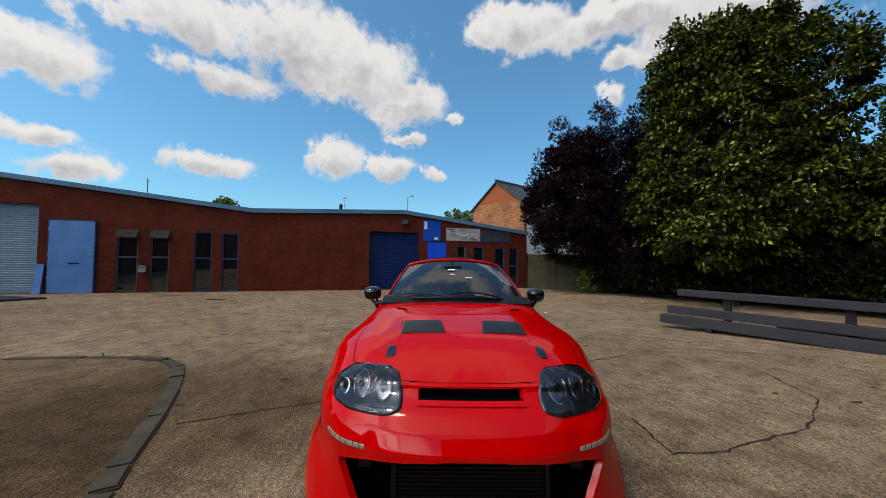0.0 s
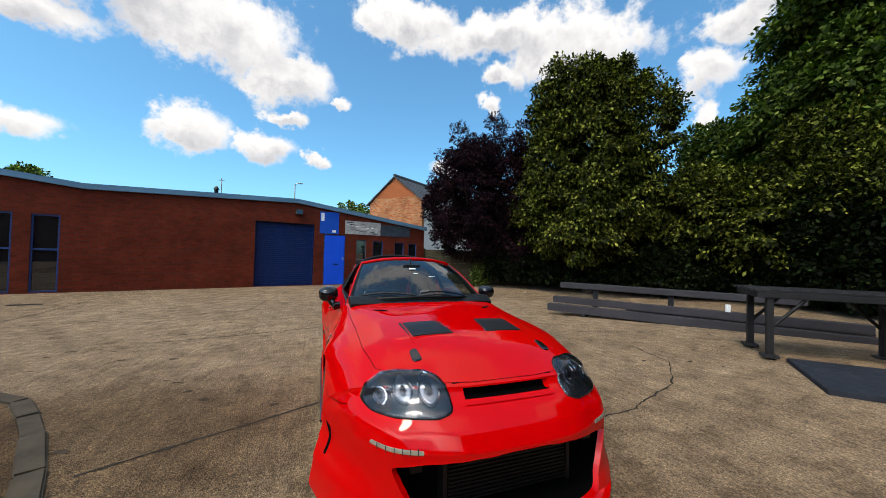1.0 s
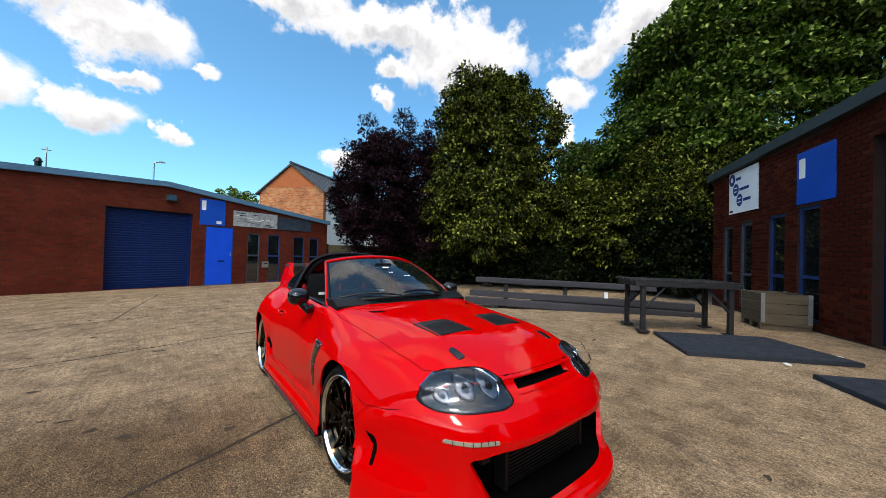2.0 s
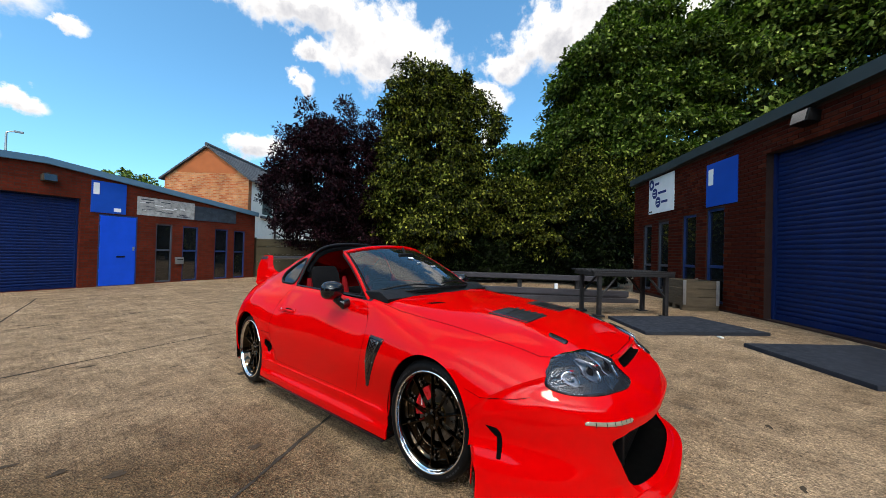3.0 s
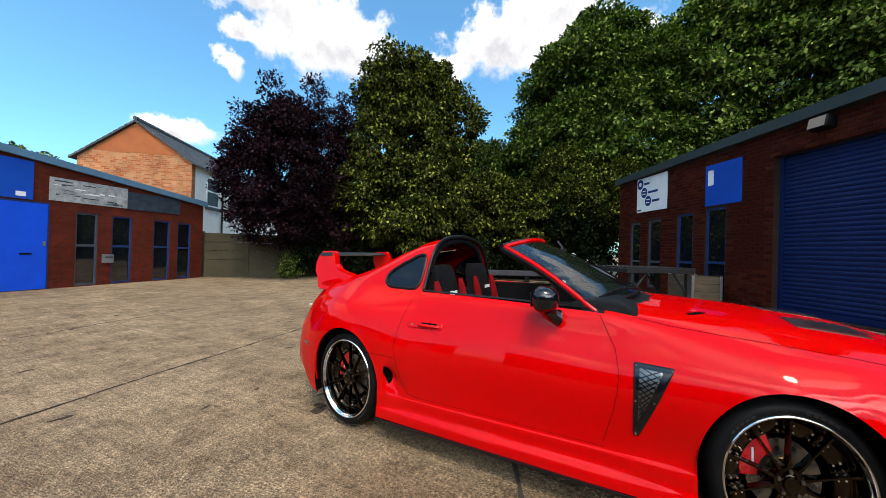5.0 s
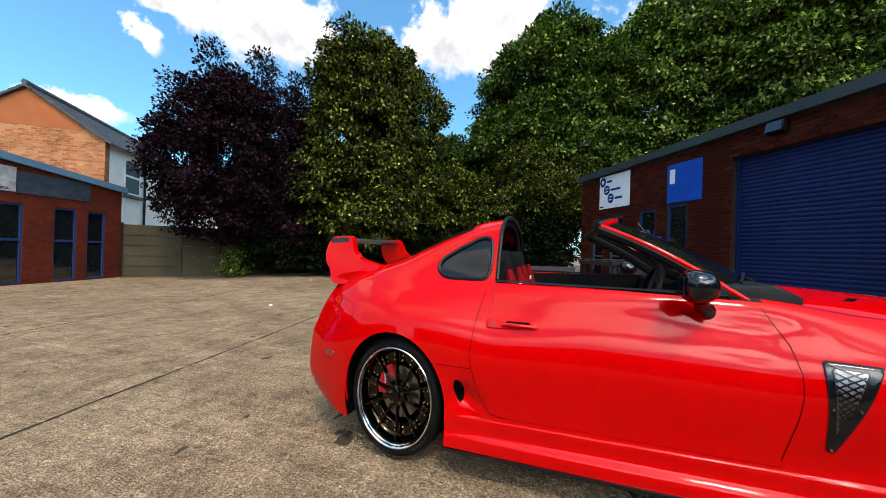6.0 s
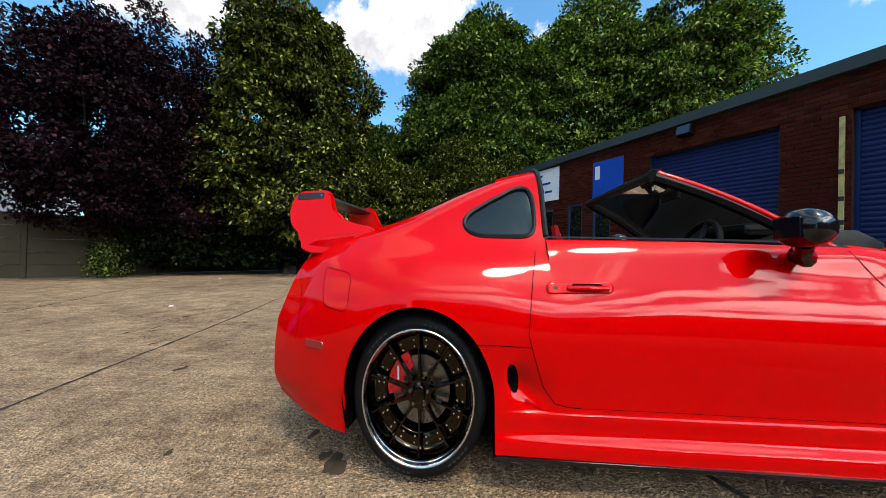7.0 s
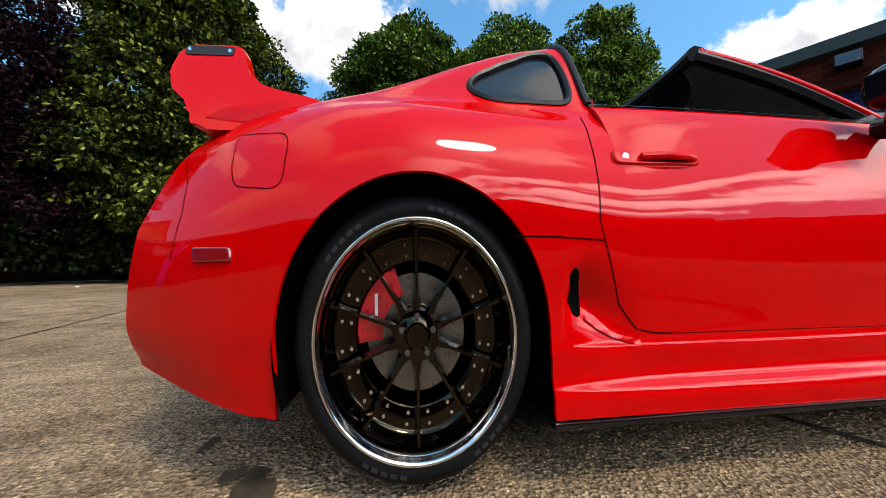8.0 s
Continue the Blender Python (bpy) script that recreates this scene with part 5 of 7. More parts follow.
def flow(rows, ys):
    """Smooth x and z along a guide curve."""
    r = np.array(rows, float)
    pad = np.linspace(ys[0] - 0.3, ys[-1] + 0.3, int((ys[-1] - ys[0] + 0.6) / 0.01))
    out = []
    for c in (1, 2):
        lo = r[0, c] + (pad - r[0, 0]) * (r[1, c] - r[0, c]) / (r[1, 0] - r[0, 0])
        hi = r[-1, c] + (pad - r[-1, 0]) * (r[-1, c] - r[-2, c]) / (r[-1, 0] - r[-2, 0])
        v = np.where(pad < r[0, 0], lo, np.where(pad > r[-1, 0], hi, np.interp(pad, r[:, 0], r[:, c])))
        k = np.hanning(23)
        v = np.convolve(np.pad(v, 11, mode="reflect", reflect_type="odd"), k / k.sum(), "valid")
        out.append(np.interp(ys, pad, v))
    return np.stack(out, -1)


def across(ctrl, per=9):
    """Catmull-Rom through the guide points of each section: array (stations, samples, 2)."""
    c = np.concatenate([ctrl[:, 1:2] * [-1, 1], ctrl, 2 * ctrl[:, -1:] - ctrl[:, -2:-1]], 1)
    out = []
    for k in range(1, c.shape[1] - 2):
        p0, p1, p2, p3 = (c[:, k + j] for j in (-1, 0, 1, 2))
        for t in np.arange(per) / per:
            out.append(0.5 * (2 * p1 + (p2 - p0) * t + (2 * p0 - 5 * p1 + 4 * p2 - p3) * t * t + (3 * p1 - p0 - 3 * p2 + p3) * t ** 3))
    out.append(c[:, -2])
    return np.stack(out, 1)


def swept_back(x):
    """How far the nose curves back towards the flanks."""
    return 0.60 * (np.abs(x) / 0.92) ** 3.6


def shell(rows, y0, y1, step, nose):
    ys = np.linspace(y0, y1, int(round((y1 - y0) / step)) + 1)
    sec = across(np.stack([flow(r, ys) for r in rows], 1))
    X, Z = sec[..., 0], sec[..., 1]
    Y = np.repeat(ys[:, None], X.shape[1], 1)
    if nose:
        Z = Z - 0.055 * smoothstep(0.30, 0.60, Z) * (1 - smoothstep(0.9, 2.9, ys))[:, None]
        Y = Y + swept_back(X) * np.clip(1 - (ys[:, None] - 0.03) / 0.95, 0, 1) ** 1.3
    else:
        fade = smoothstep(3.9, 4.35, ys)[:, None]
        Y = Y - fade * (0.02 * (np.abs(X) / 0.85) ** 4 + 0.35 * np.clip(Z - 0.55, 0, 1) + 0.25 * np.clip(0.32 - Z, 0, 1))
    # scoop ahead of the rear wheel, running out forwards and down
    ay, az = Y - 3.075, Z - 0.392
    along = (-ay * 0.87 - az * 0.49) / 0.20
    off = ay * 0.49 - az * 0.87
    dent = np.where(along < 0, np.exp(-(along / 0.07) ** 2), np.clip(1 - along, 0, 1)) * np.exp(-(off / 0.05) ** 2)
    X = X - 0.055 * dent * (X > 0.5)
    return np.stack([X, Y, Z], -1)


PER = 9
# the flank runs through from nose to tail
FLANK = [f[:-1] + r for f, r in zip(FRONT[2:], REAR[2:])]
GF = shell(FRONT[:2] + FLANK, 0.03, 2.9, 0.02, True)
GR = shell(REAR[:2] + FLANK, 2.9, 4.28, 0.02, False)


def fascia_grid():
    """Front bumper skin, hung from the leading edge of the bonnet."""
    edge = GF[0, : 4 * PER + 4]
    run = np.concatenate([[0], np.cumsum(np.linalg.norm(np.diff(edge, axis=0), axis=1))])
    at = np.linspace(0, run[-1], 84)
    top = np.stack([np.interp(at, run, edge[:, k]) for k in range(3)], -1)
    rows = []
    for b in np.linspace(0, 1, 72):
        z = top[:, 2] * (1 - b) + 0.125 * b
        far = smoothstep(0.60, 0.90, top[:, 0])
        x = top[:, 0] * (1 + 0.02 * smoothstep(0.6, 1.0, b)) + 0.045 * far * smoothstep(0.38, 0.24, z)
        push = np.clip(1 - (np.abs(top[:, 0]) / 0.925) ** 2.4, 0, 1)
        swell = np.interp(z, [0.12, 0.16, 0.22, 0.34, 0.46, 0.52, 0.58, 0.64, 0.70], [0.235, 0.225, 0.19, 0.185, 0.195, 0.155, 0.085, 0.040, 0.0])
        blunt = 0.055 * smoothstep(0.46, 0.66, top[:, 0]) * smoothstep(0.92, 0.74, top[:, 0]) * smoothstep(0.59, 0.50, z)
        y = top[:, 1] - smoothstep(0.0, 0.16, b) * (blunt + push ** 0.7 * swell) - 0.05 * far * smoothstep(0.34, 0.2, z)
        rows.append(np.stack([x, y, z], -1))
    return np.array(rows)


GB = fascia_grid()


def grid_faces(bm, G, keep=None, mirror=True):
    """Quads of a half grid, with its mirror image. keep(centre, i, j) picks them."""
    n, m = G.shape[:2]
    for s in (1, -1) if mirror else (1,):
        vs = {}

        def v(i, j):
            if (i, j) not in vs:
                vs[i, j] = bm.verts.new((s * G[i, j, 0], G[i, j, 1], G[i, j, 2]))
            return vs[i, j]

        for i in range(n - 1):
            for j in range(m - 1):
                c = (G[i, j] + G[i + 1, j] + G[i, j + 1] + G[i + 1, j + 1]) / 4
                if keep is None or keep(c, i, j):
                    q = [v(i, j), v(i + 1, j), v(i + 1, j + 1), v(i, j + 1)]
                    bm.faces.new(q if s > 0 else q[::-1])
    bmesh.ops.remove_doubles(bm, verts=bm.verts, dist=0.0015)


def in_arch(c, pad=0.0):
    return abs(c[0]) > 0.55 and any(math.hypot(c[1] - a, max(0.0, c[2] - HUB)) < ARCH_R + pad for a in AXLES)


def round_arches(bm):
    """Pull the cut edges of the wheel arches onto true circles, and back onto the skin."""
    for v in bm.verts:
        if abs(v.co.x) > 0.55 and v.is_boundary:
            for a in AXLES:
                up = max(0.0, v.co.z - HUB)
                d = math.hypot(v.co.y - a, up)
                if 0.001 < abs(d - ARCH_R) < 0.045:
                    f = ARCH_R / d
                    v.co.y = a + (v.co.y - a) * f
                    if up:
                        v.co.z = HUB + up * f
                    side = 1 if v.co.x > 0 else -1
                    hit = SKIN.ray_cast(Vector((side * 2.0, v.co.y, v.co.z)), Vector((-side, 0, 0)))
                    if hit[0] is not None and abs(hit[0].x - v.co.x) < 0.12:
                        v.co.x = hit[0].x


def thicken(bm, depth):
    """Turn free edges inward so that the skin shows an edge."""
    es = [e for e in bm.edges if e.is_boundary]
    for e in es:
        e.smooth = False
    r = bmesh.ops.extrude_edge_only(bm, edges=es)
    for v in (g for g in r["geom"] if isinstance(g, bmesh.types.BMVert)):
        c = Vector((0, min(max(v.co.y, 0.6), 3.7), 0.5))
        v.co += (c - v.co).normalized() * depth


car = thing("sports_car", "lowered red sports coupe with a rear wing and removed roof panel", "car")
car.matrix_world = pose(0.079, 0.227, 0, 0, 0, -1.07) @ pose(0, 0, 0.074, -1.69)

HOOD_J = 2 * PER + 5
DOOR_Y = (1.60, 2.93)
J_BELT, J_SILL = 2 * PER + 1, 5 * PER + 4


def relax(bm, pick, times=8):
    """Even out a stepped rim."""
    vs = [v for v in bm.verts if v.is_boundary and pick(v.co)]
    for _ in range(times):
        mid = [sum((e.other_vert(v).co for e in v.link_edges if e.is_boundary), Vector()) / max(1, sum(e.is_boundary for e in v.link_edges)) for v in vs]
        for v, p in zip(vs, mid):
            v.co = v.co.lerp(p, 0.5)


def near_mouth(p):
    return abs(p.x) < 0.80 and p.y < 0.45 and 0.15 < p.z < 0.47


def near_quarter(p):
    return 2.925 < p.y < 3.45 and 0.87 < p.z < 1.14 and abs(p.x) > 0.4


def panel(name, G, keep, mat="red", label="", mirror=True, depth=0.012, arches=True, even=None):
    bm = bmesh.new()
    grid_faces(bm, G, lambda c, i, j: keep(c, i, j) and not in_arch(c), mirror)
    if arches:
        round_arches(bm)
    if even:
        relax(bm, even)
    thicken(bm, depth)
    return part(name, bm, mat, car, label, smooth="all")


def side_panel(name, G, keep, label=""):
    """One object for each flank."""
    for s in (-1, 1):
        bm = bmesh.new()
        H = G * np.array([s, 1, 1])
        grid_faces(bm, H, lambda c, i, j: keep(c, i, j) and not in_arch(c), False)
        round_arches(bm)
        thicken(bm, 0.012)
        part(name, bm, "red", car, label, smooth="all")


body_all = bmesh.new()
grid_faces(body_all, GF), grid_faces(body_all, GR), grid_faces(body_all, GB)
SKIN = BVHTree.FromBMesh(body_all)
body_all.free()

ysF = np.linspace(0.03, 2.9, GF.shape[0])


def is_door(c, i, j):
    return ysF[i] > DOOR_Y[0] and J_BELT <= j < J_SILL


def slot(c):
    return abs(c[0]) < 0.254 and 0.603 < c[2] < 0.646


def mouth(c):
    x, z = abs(c[0]), c[2]
    top = 0.442 - 0.045 * (x / 0.62) ** 2
    return x < 0.632 - 0.6 * max(0.0, 0.40 - z) and 0.170 < z < top


def scuttle(c):
    return 1.40 + 0.26 * min(1.0, abs(c[0]) / 0.70) ** 2.2


panel("bonnet", GF, lambda c, i, j: j < HOOD_J and ysF[i] < (scuttle(c) if j < J_BELT else 1.60), label="red bonnet with black vents")
side_panel("front_wing", GF, lambda c, i, j: HOOD_J <= j and ysF[i] < 1.60, "red front wing panel")
side_panel("door", GF, is_door, "red door")
side_panel("side_skirt", GF, lambda c, i, j: ysF[i] >= 1.60 and j >= J_SILL, "red flared side skirt")
panel("cowl", GF, lambda c, i, j: j < J_BELT and scuttle(c) <= ysF[i] < scuttle(c) + 0.11, "black_trim", "black cowl below the windscreen")
panel("front_bumper", GB, lambda c, i, j: not slot(c) and not mouth(c), label="red front bumper with a wide mouth", depth=0.03, even=near_mouth)
ysR = np.linspace(2.9, 4.28, GR.shape[0])


def rear_glass(c, i, j):
    return 3.10 < ysR[i] < 3.78 and j < PER - 1


def quarter_end(z):
    """Where the rear quarter window ends, at a height."""
    return 2.95 + 0.33 * min(1.0, max(0.0, (1.12 - z) / 0.14)) ** 0.75 - 0.07 * max(0.0, (0.935 - z) / 0.035) ** 2


def quarter_glass(c, i, j):
    if not PER <= j <= 2 * PER - 1 or ysR[i] < 2.935:
        return False
    return c[2] < 1.115 and ysR[i] < quarter_end(c[2])


panel("rear_body", GR, lambda c, i, j: not rear_glass(c, i, j) and not quarter_glass(c, i, j), label="red rear quarters and tail", even=near_quarter)
panel("rear_window", GR, rear_glass, "glass_dark", "dark tinted rear window", depth=0.004)
QUARTER_RIM = {}


def rim_loop(bm):
    """The points of a sheet's rim, in order."""
    v = next(v for v in bm.verts if v.is_boundary)
    first, last, out = v, None, []
    while True:
        out.append(v.co.copy())
        nxt = next((e.other_vert(v) for e in v.link_edges if e.is_boundary and e.other_vert(v) is not last), None)
        v, last = nxt, v
        if v is None or v is first or len(out) > 400:
            return out


for s in (-1, 1):
    bm = bmesh.new()
    grid_faces(bm, GR * np.array([s, 1, 1]) - np.array([0.008 * s, 0, 0]), lambda c, i, j: quarter_glass(c, i, j), False)
    relax(bm, near_quarter)
    QUARTER_RIM[s] = rim_loop(bm)
    part("quarter_window", bm, "glass_dark", car, "dark tinted rear quarter window", smooth="all")

# flat tail
bm = bmesh.new()
last = GR[-1]
ring = [(p[0], p[1], p[2]) for p in last] + [(-p[0], p[1], p[2]) for p in last[::-1]]
vs = [bm.verts.new(p) for p in ring]
mid = bm.verts.new((0, 4.42, 0.5))
for a, b in zip(vs, vs[1:] + vs[:1]):
    if a.co != b.co:
        try:
            bm.faces.new((a, b, mid))
        except ValueError:
            pass
part("rear_bumper", bm, "red", car, "red tail panel", smooth=True)


def cast(p, d):
    hit = SKIN.ray_cast(Vector(p), Vector(d))
    return (hit[0], hit[1]) if hit[0] is not None else (None, None)


def laid(outline, way, mat, name, parent=None, label="", lift=0.004, cells=14, thick=0.006, smooth="all"):
    """A plate that follows the skin: outline in the two coordinates across the way (0 x, 1 y, 2 z), dropped onto the car."""
    axis, sign, start = way
    P = np.array(outline, float)
    lo, hi = P.min(0), P.max(0)

    bm = bmesh.new()
    # fan-shaped grid: outline points pulled to the middle in rings keep the edge clean
    c = P.mean(0)
    edge = []
    for k in range(len(P)):
        a, b = P[k], P[(k + 1) % len(P)]
        n = max(1, int(np.linalg.norm(b - a) / ((hi - lo).max() / cells)))
        edge += [a + (b - a) * j / n for j in range(n)]
    d = [0, 0, 0]
    d[axis] = sign
    rings = []
    for f in (1.0, 0.92, 0.78, 0.6, 0.4, 0.2):
        row = []
        for e in edge:
            q = c + (e - c) * f
            p = list(q)
            p.insert(axis, start)
            h, nrm = cast(p, d)
            if h is None:
                h, nrm = Vector(p), Vector(d) * -1
                h[axis] = start + sign * 0.5
            if nrm.dot(Vector(d)) > 0:
                nrm = -nrm
            row.append((h, nrm))
        rings.append(row)
    V = [[bm.verts.new(h + n * (lift if k else lift * 0.8)) for h, n in row] for k, row in enumerate(rings)]
    m = len(edge)
    for q, w in zip(V, V[1:]):
        for k in range(m):
            bm.faces.new((q[k], q[(k + 1) % m], w[(k + 1) % m], w[k]))
    bm.faces.new(V[-1])
    skirt = [bm.verts.new(h - n * thick) for h, n in rings[0]]
    for k in range(m):
        bm.faces.new((skirt[k], skirt[(k + 1) % m], V[0][(k + 1) % m], V[0][k]))
    return part(name, bm, mat, parent or car, label, smooth=smooth)


def seam(pts, way, name="shut_line", width=0.0016, mat="void", lift=0.0012, parent=None):
    """A fine dark gap drawn on the skin."""
    axis, sign, start = way
    d = [0, 0, 0]
    d[axis] = sign
    bm = bmesh.new()
    line = []
    P = [np.array(p, float) for p in pts]
    for a, b in zip(P, P[1:]):
        n = max(1, int(np.linalg.norm(b - a) / 0.02))
        line += [a + (b - a) * k / n for k in range(n)]
    line.append(P[-1])
    hits = []
    for q in line:
        p = list(q)
        p.insert(axis, start)
        h, nrm = cast(p, d)
        if h is not None:
            hits.append((h, nrm if nrm.dot(Vector(d)) < 0 else -nrm))
    prev = None
    for k, (h, nrm) in enumerate(hits):
        t = hits[min(k + 1, len(hits) - 1)][0] - hits[max(k - 1, 0)][0]
        s = t.cross(nrm).normalized() * width
        row = [bm.verts.new(h + nrm * lift + s), bm.verts.new(h + nrm * lift - s)]
        if prev:
            bm.faces.new((prev[0], prev[1], row[1], row[0]))
        prev = row
    return part(name, bm, mat, parent or car)


def rounded(pts, r, n=5):
    """Round the corners of an outline."""
    out, P = [], [Vector(p) for p in pts]
    for k in range(len(P)):
        a, b, c = P[k - 1], P[k], P[(k + 1) % len(P)]
        ra = min(r, (a - b).length * 0.45)
        rc = min(r, (c - b).length * 0.45)
        p, q = b + (a - b).normalized() * ra, b + (c - b).normalized() * rc
        for j in range(n + 1):
            t = j / n
            out.append(tuple(p.lerp(b, t).lerp(b.lerp(q, t), t)))
    return out


DOWN, FRONTAL = (2, -1, 2.0), (1, 1, -1.0)
LEFT, RIGHT = (0, 1, -2.0), (0, -1, 2.0)

# bonnet: vents, pins, washers, shut lines
for s in (-1, 1):
    o = rounded([(s * 0.116, 0.505), (s * 0.405, 0.52), (s * 0.425, 0.80), (s * 0.156, 0.785)], 0.012)
    v = laid(o, DOWN, "mesh", "bonnet_vent", label="black mesh bonnet vent", lift=0.003)
    for k in range(5):
        f = 0.52 + 0.045 * k
        seam([(s * 0.135, f + 0.012), (s * 0.388, f)], DOWN, "louvre", 0.010, "mesh", 0.010, v)
    seam([(s * 0.10, 0.44), (s * 0.155, 0.86)], DOWN, "vent_edge", 0.004, "red", 0.006, v)
    seam([(s * 0.40, 0.44), (s * 0.405, 0.86)], DOWN, "vent_edge", 0.004, "red", 0.006, v)
    o = rounded([(s * 0.40, 0.265), (s * 0.455, 0.265), (s * 0.455, 0.365), (s * 0.41, 0.38)], 0.02)
    pin = laid(o, DOWN, "black_gloss", "bonnet_pin", label="black bonnet pin plate", lift=0.005)
    h, n = cast((s * 0.428, 0.295, 2), (0, 0, -1))
    part("pin_head", tubed([h, h + n * 0.014], 0.011, 12), "chrome", pin)
    seam([(s * 0.60, 0.27), (s * 0.65, 0.335), (s * 0.695, 0.58), (s * 0.705, 1.0), (s * 0.72, 1.35), (s * 0.71, 1.53)], DOWN)
    o = rounded([(s * 0.425, 1.16), (s * 0.52, 1.235), (s * 0.53, 1.275), (s * 0.44, 1.205)], 0.01)
    laid(o, DOWN, "void", "bonnet_gill", label="small dark bonnet gill", lift=0.003)
seam([(-0.34, 0.075), (-0.2, 0.052), (0.2, 0.052), (0.34, 0.075)], DOWN)

# headlamps
for s in (-1, 1):
    o = rounded([(s * x, z) for x, z in ((0.328, 0.578), (0.330, 0.635), (0.358, 0.677), (0.418, 0.690), (0.555, 0.687), (0.63, 0.674), (0.715, 0.628), (0.737, 0.575), (0.70, 0.556), (0.584, 0.552), (0.412, 0.556), (0.37, 0.564))], 0.02)
    lamp = laid(o, FRONTAL, "lamp_black", "headlamp", label="smoked headlamp with three round lenses", lift=0.004, cells=24)
    for cx, cz, r in ((0.424, 0.633, 0.050), (0.540, 0.628, 0.044), (0.640, 0.600, 0.030)):
        h, n = cast((s * cx, -1, cz), (0, 1, 0))
        if h is None:
            continue
        if n.y > 0:
            n = -n
        fwd = (n + Vector((0, -1.2, 0.1))).normalized()
        a, b = ring_frame(fwd)
        c = h + n * 0.008
        bm = bmesh.new()
        loop = [c + (a * math.cos(t) + b * math.sin(t)) * r for t in np.linspace(0, 2 * math.pi, 29)]
        loop = [cast((p.x, -1, p.z), (0, 1, 0))[0] + n * 0.007 for p in loop]
        tube(bm, loop, 0.0042, 6, caps=False)
        part("lamp_ring", bm, "chrome", lamp, "chrome ring", smooth=True)
        o2 = [(c.x + r * 0.86 * math.cos(t), c.z + r * 0.86 * math.sin(t)) for t in np.linspace(0, 2 * math.pi, 20)[:-1]]
        laid(o2, FRONTAL, "reflector", "reflector", lamp, "bright reflector bowl", lift=0.007, cells=8)
        o3 = [(c.x + r * 0.42 * math.cos(t), c.z + r * 0.42 * math.sin(t)) for t in np.linspace(0, 2 * math.pi, 14)[:-1]]
        laid(o3, FRONTAL, "black_gloss", "bulb_shield", lamp, "", lift=0.010, cells=6)
    laid(o, FRONTAL, "lamp_lens", "lens", lamp, "clear lens", lift=0.011, cells=24)
    # side lights in the bumper
    o = rounded([(s * 0.487, 0.450), (s * 0.487, 0.465), (s * 0.70, 0.474), (s * 0.708, 0.460)], 0.006)
    sl = laid(o, FRONTAL, "clear", "side_light", label="slim clear side light strip", lift=0.004)
    for k in range(6):
        a = s * (0.51 + 0.033 * k)
        seam([(a, 0.450), (a, 0.472)], FRONTAL, "divider", 0.002, "black_trim", 0.007, sl)

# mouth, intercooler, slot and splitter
# near-black boxes and duct walls paint the shade inside the openings
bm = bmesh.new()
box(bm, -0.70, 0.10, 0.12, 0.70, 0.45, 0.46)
part("mouth_recess", bm, "void", car, "near-black box in place of shade inside the bumper mouth")
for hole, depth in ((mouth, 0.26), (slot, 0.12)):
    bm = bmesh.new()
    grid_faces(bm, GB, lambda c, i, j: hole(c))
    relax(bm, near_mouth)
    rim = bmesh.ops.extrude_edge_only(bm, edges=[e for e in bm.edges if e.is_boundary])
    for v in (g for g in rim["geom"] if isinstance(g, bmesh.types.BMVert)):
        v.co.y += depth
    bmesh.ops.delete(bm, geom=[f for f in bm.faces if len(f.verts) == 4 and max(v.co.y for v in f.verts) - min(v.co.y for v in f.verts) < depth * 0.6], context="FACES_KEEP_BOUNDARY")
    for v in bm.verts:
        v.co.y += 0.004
    part("opening_duct", bm, "void", car, "duct walls behind the opening, near-black for shade")
bm = boxed(-0.36, 0.00, 0.20, 0.36, 0.07, 0.415, 0.008)
ic = part("intercooler", bm, "void", car, "black finned intercooler")
for k in range(13):
    z = 0.212 + k * 0.0155
    part("fin", boxed(-0.34, -0.008, z, 0.34, 0.002, z + 0.006), "black_trim", ic)
for s in (-1, 1):
    part("end_tank", boxed(s * 0.36 - 0.012, -0.012, 0.20, s * 0.36 + 0.012, 0.07, 0.415, 0.006), "black_trim", ic)
    part("towing_ear", boxed(s * 0.50 - 0.03, 0.0, 0.35, s * 0.50 + 0.03, 0.03, 0.40, 0.008), "black_trim", car)
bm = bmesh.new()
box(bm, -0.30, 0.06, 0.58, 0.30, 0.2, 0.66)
part("slot_recess", bm, "void", car, "near-black box for the shade in the air slot")
seam([(-0.26, 0.592), (0.26, 0.592)], FRONTAL, "slot_lip", 0.006, "red", 0.006)


def splitter():
    bm = bmesh.new()
    xs = np.linspace(-0.90, 0.90, 41)
    rows = []
    for x in xs:
        yb = 0.03 + float(swept_back(x)) - 0.235 * max(0.0, 1 - (abs(x) / 0.925) ** 2.4) ** 0.7
        out = 0.035 + 0.03 * (abs(x) / 0.9) ** 2
        d = Vector((x * 0.6, -1.0, 0)).normalized() * out
        e = Vector((x, yb, 0.0)) + d
        rows.append([bm.verts.new(p) for p in ((x, yb + 0.05, 0.165), (x, yb + 0.004, 0.168), (e.x, e.y, 0.150), (e.x, e.y, 0.118), (x, yb + 0.05, 0.108))])
    for q, w in zip(rows, rows[1:]):
        for k in range(4):
            bm.faces.new((q[k], q[k + 1], w[k + 1], w[k]))
    part("front_lip", bm, "red", car, "red front lip", smooth=True)


splitter()

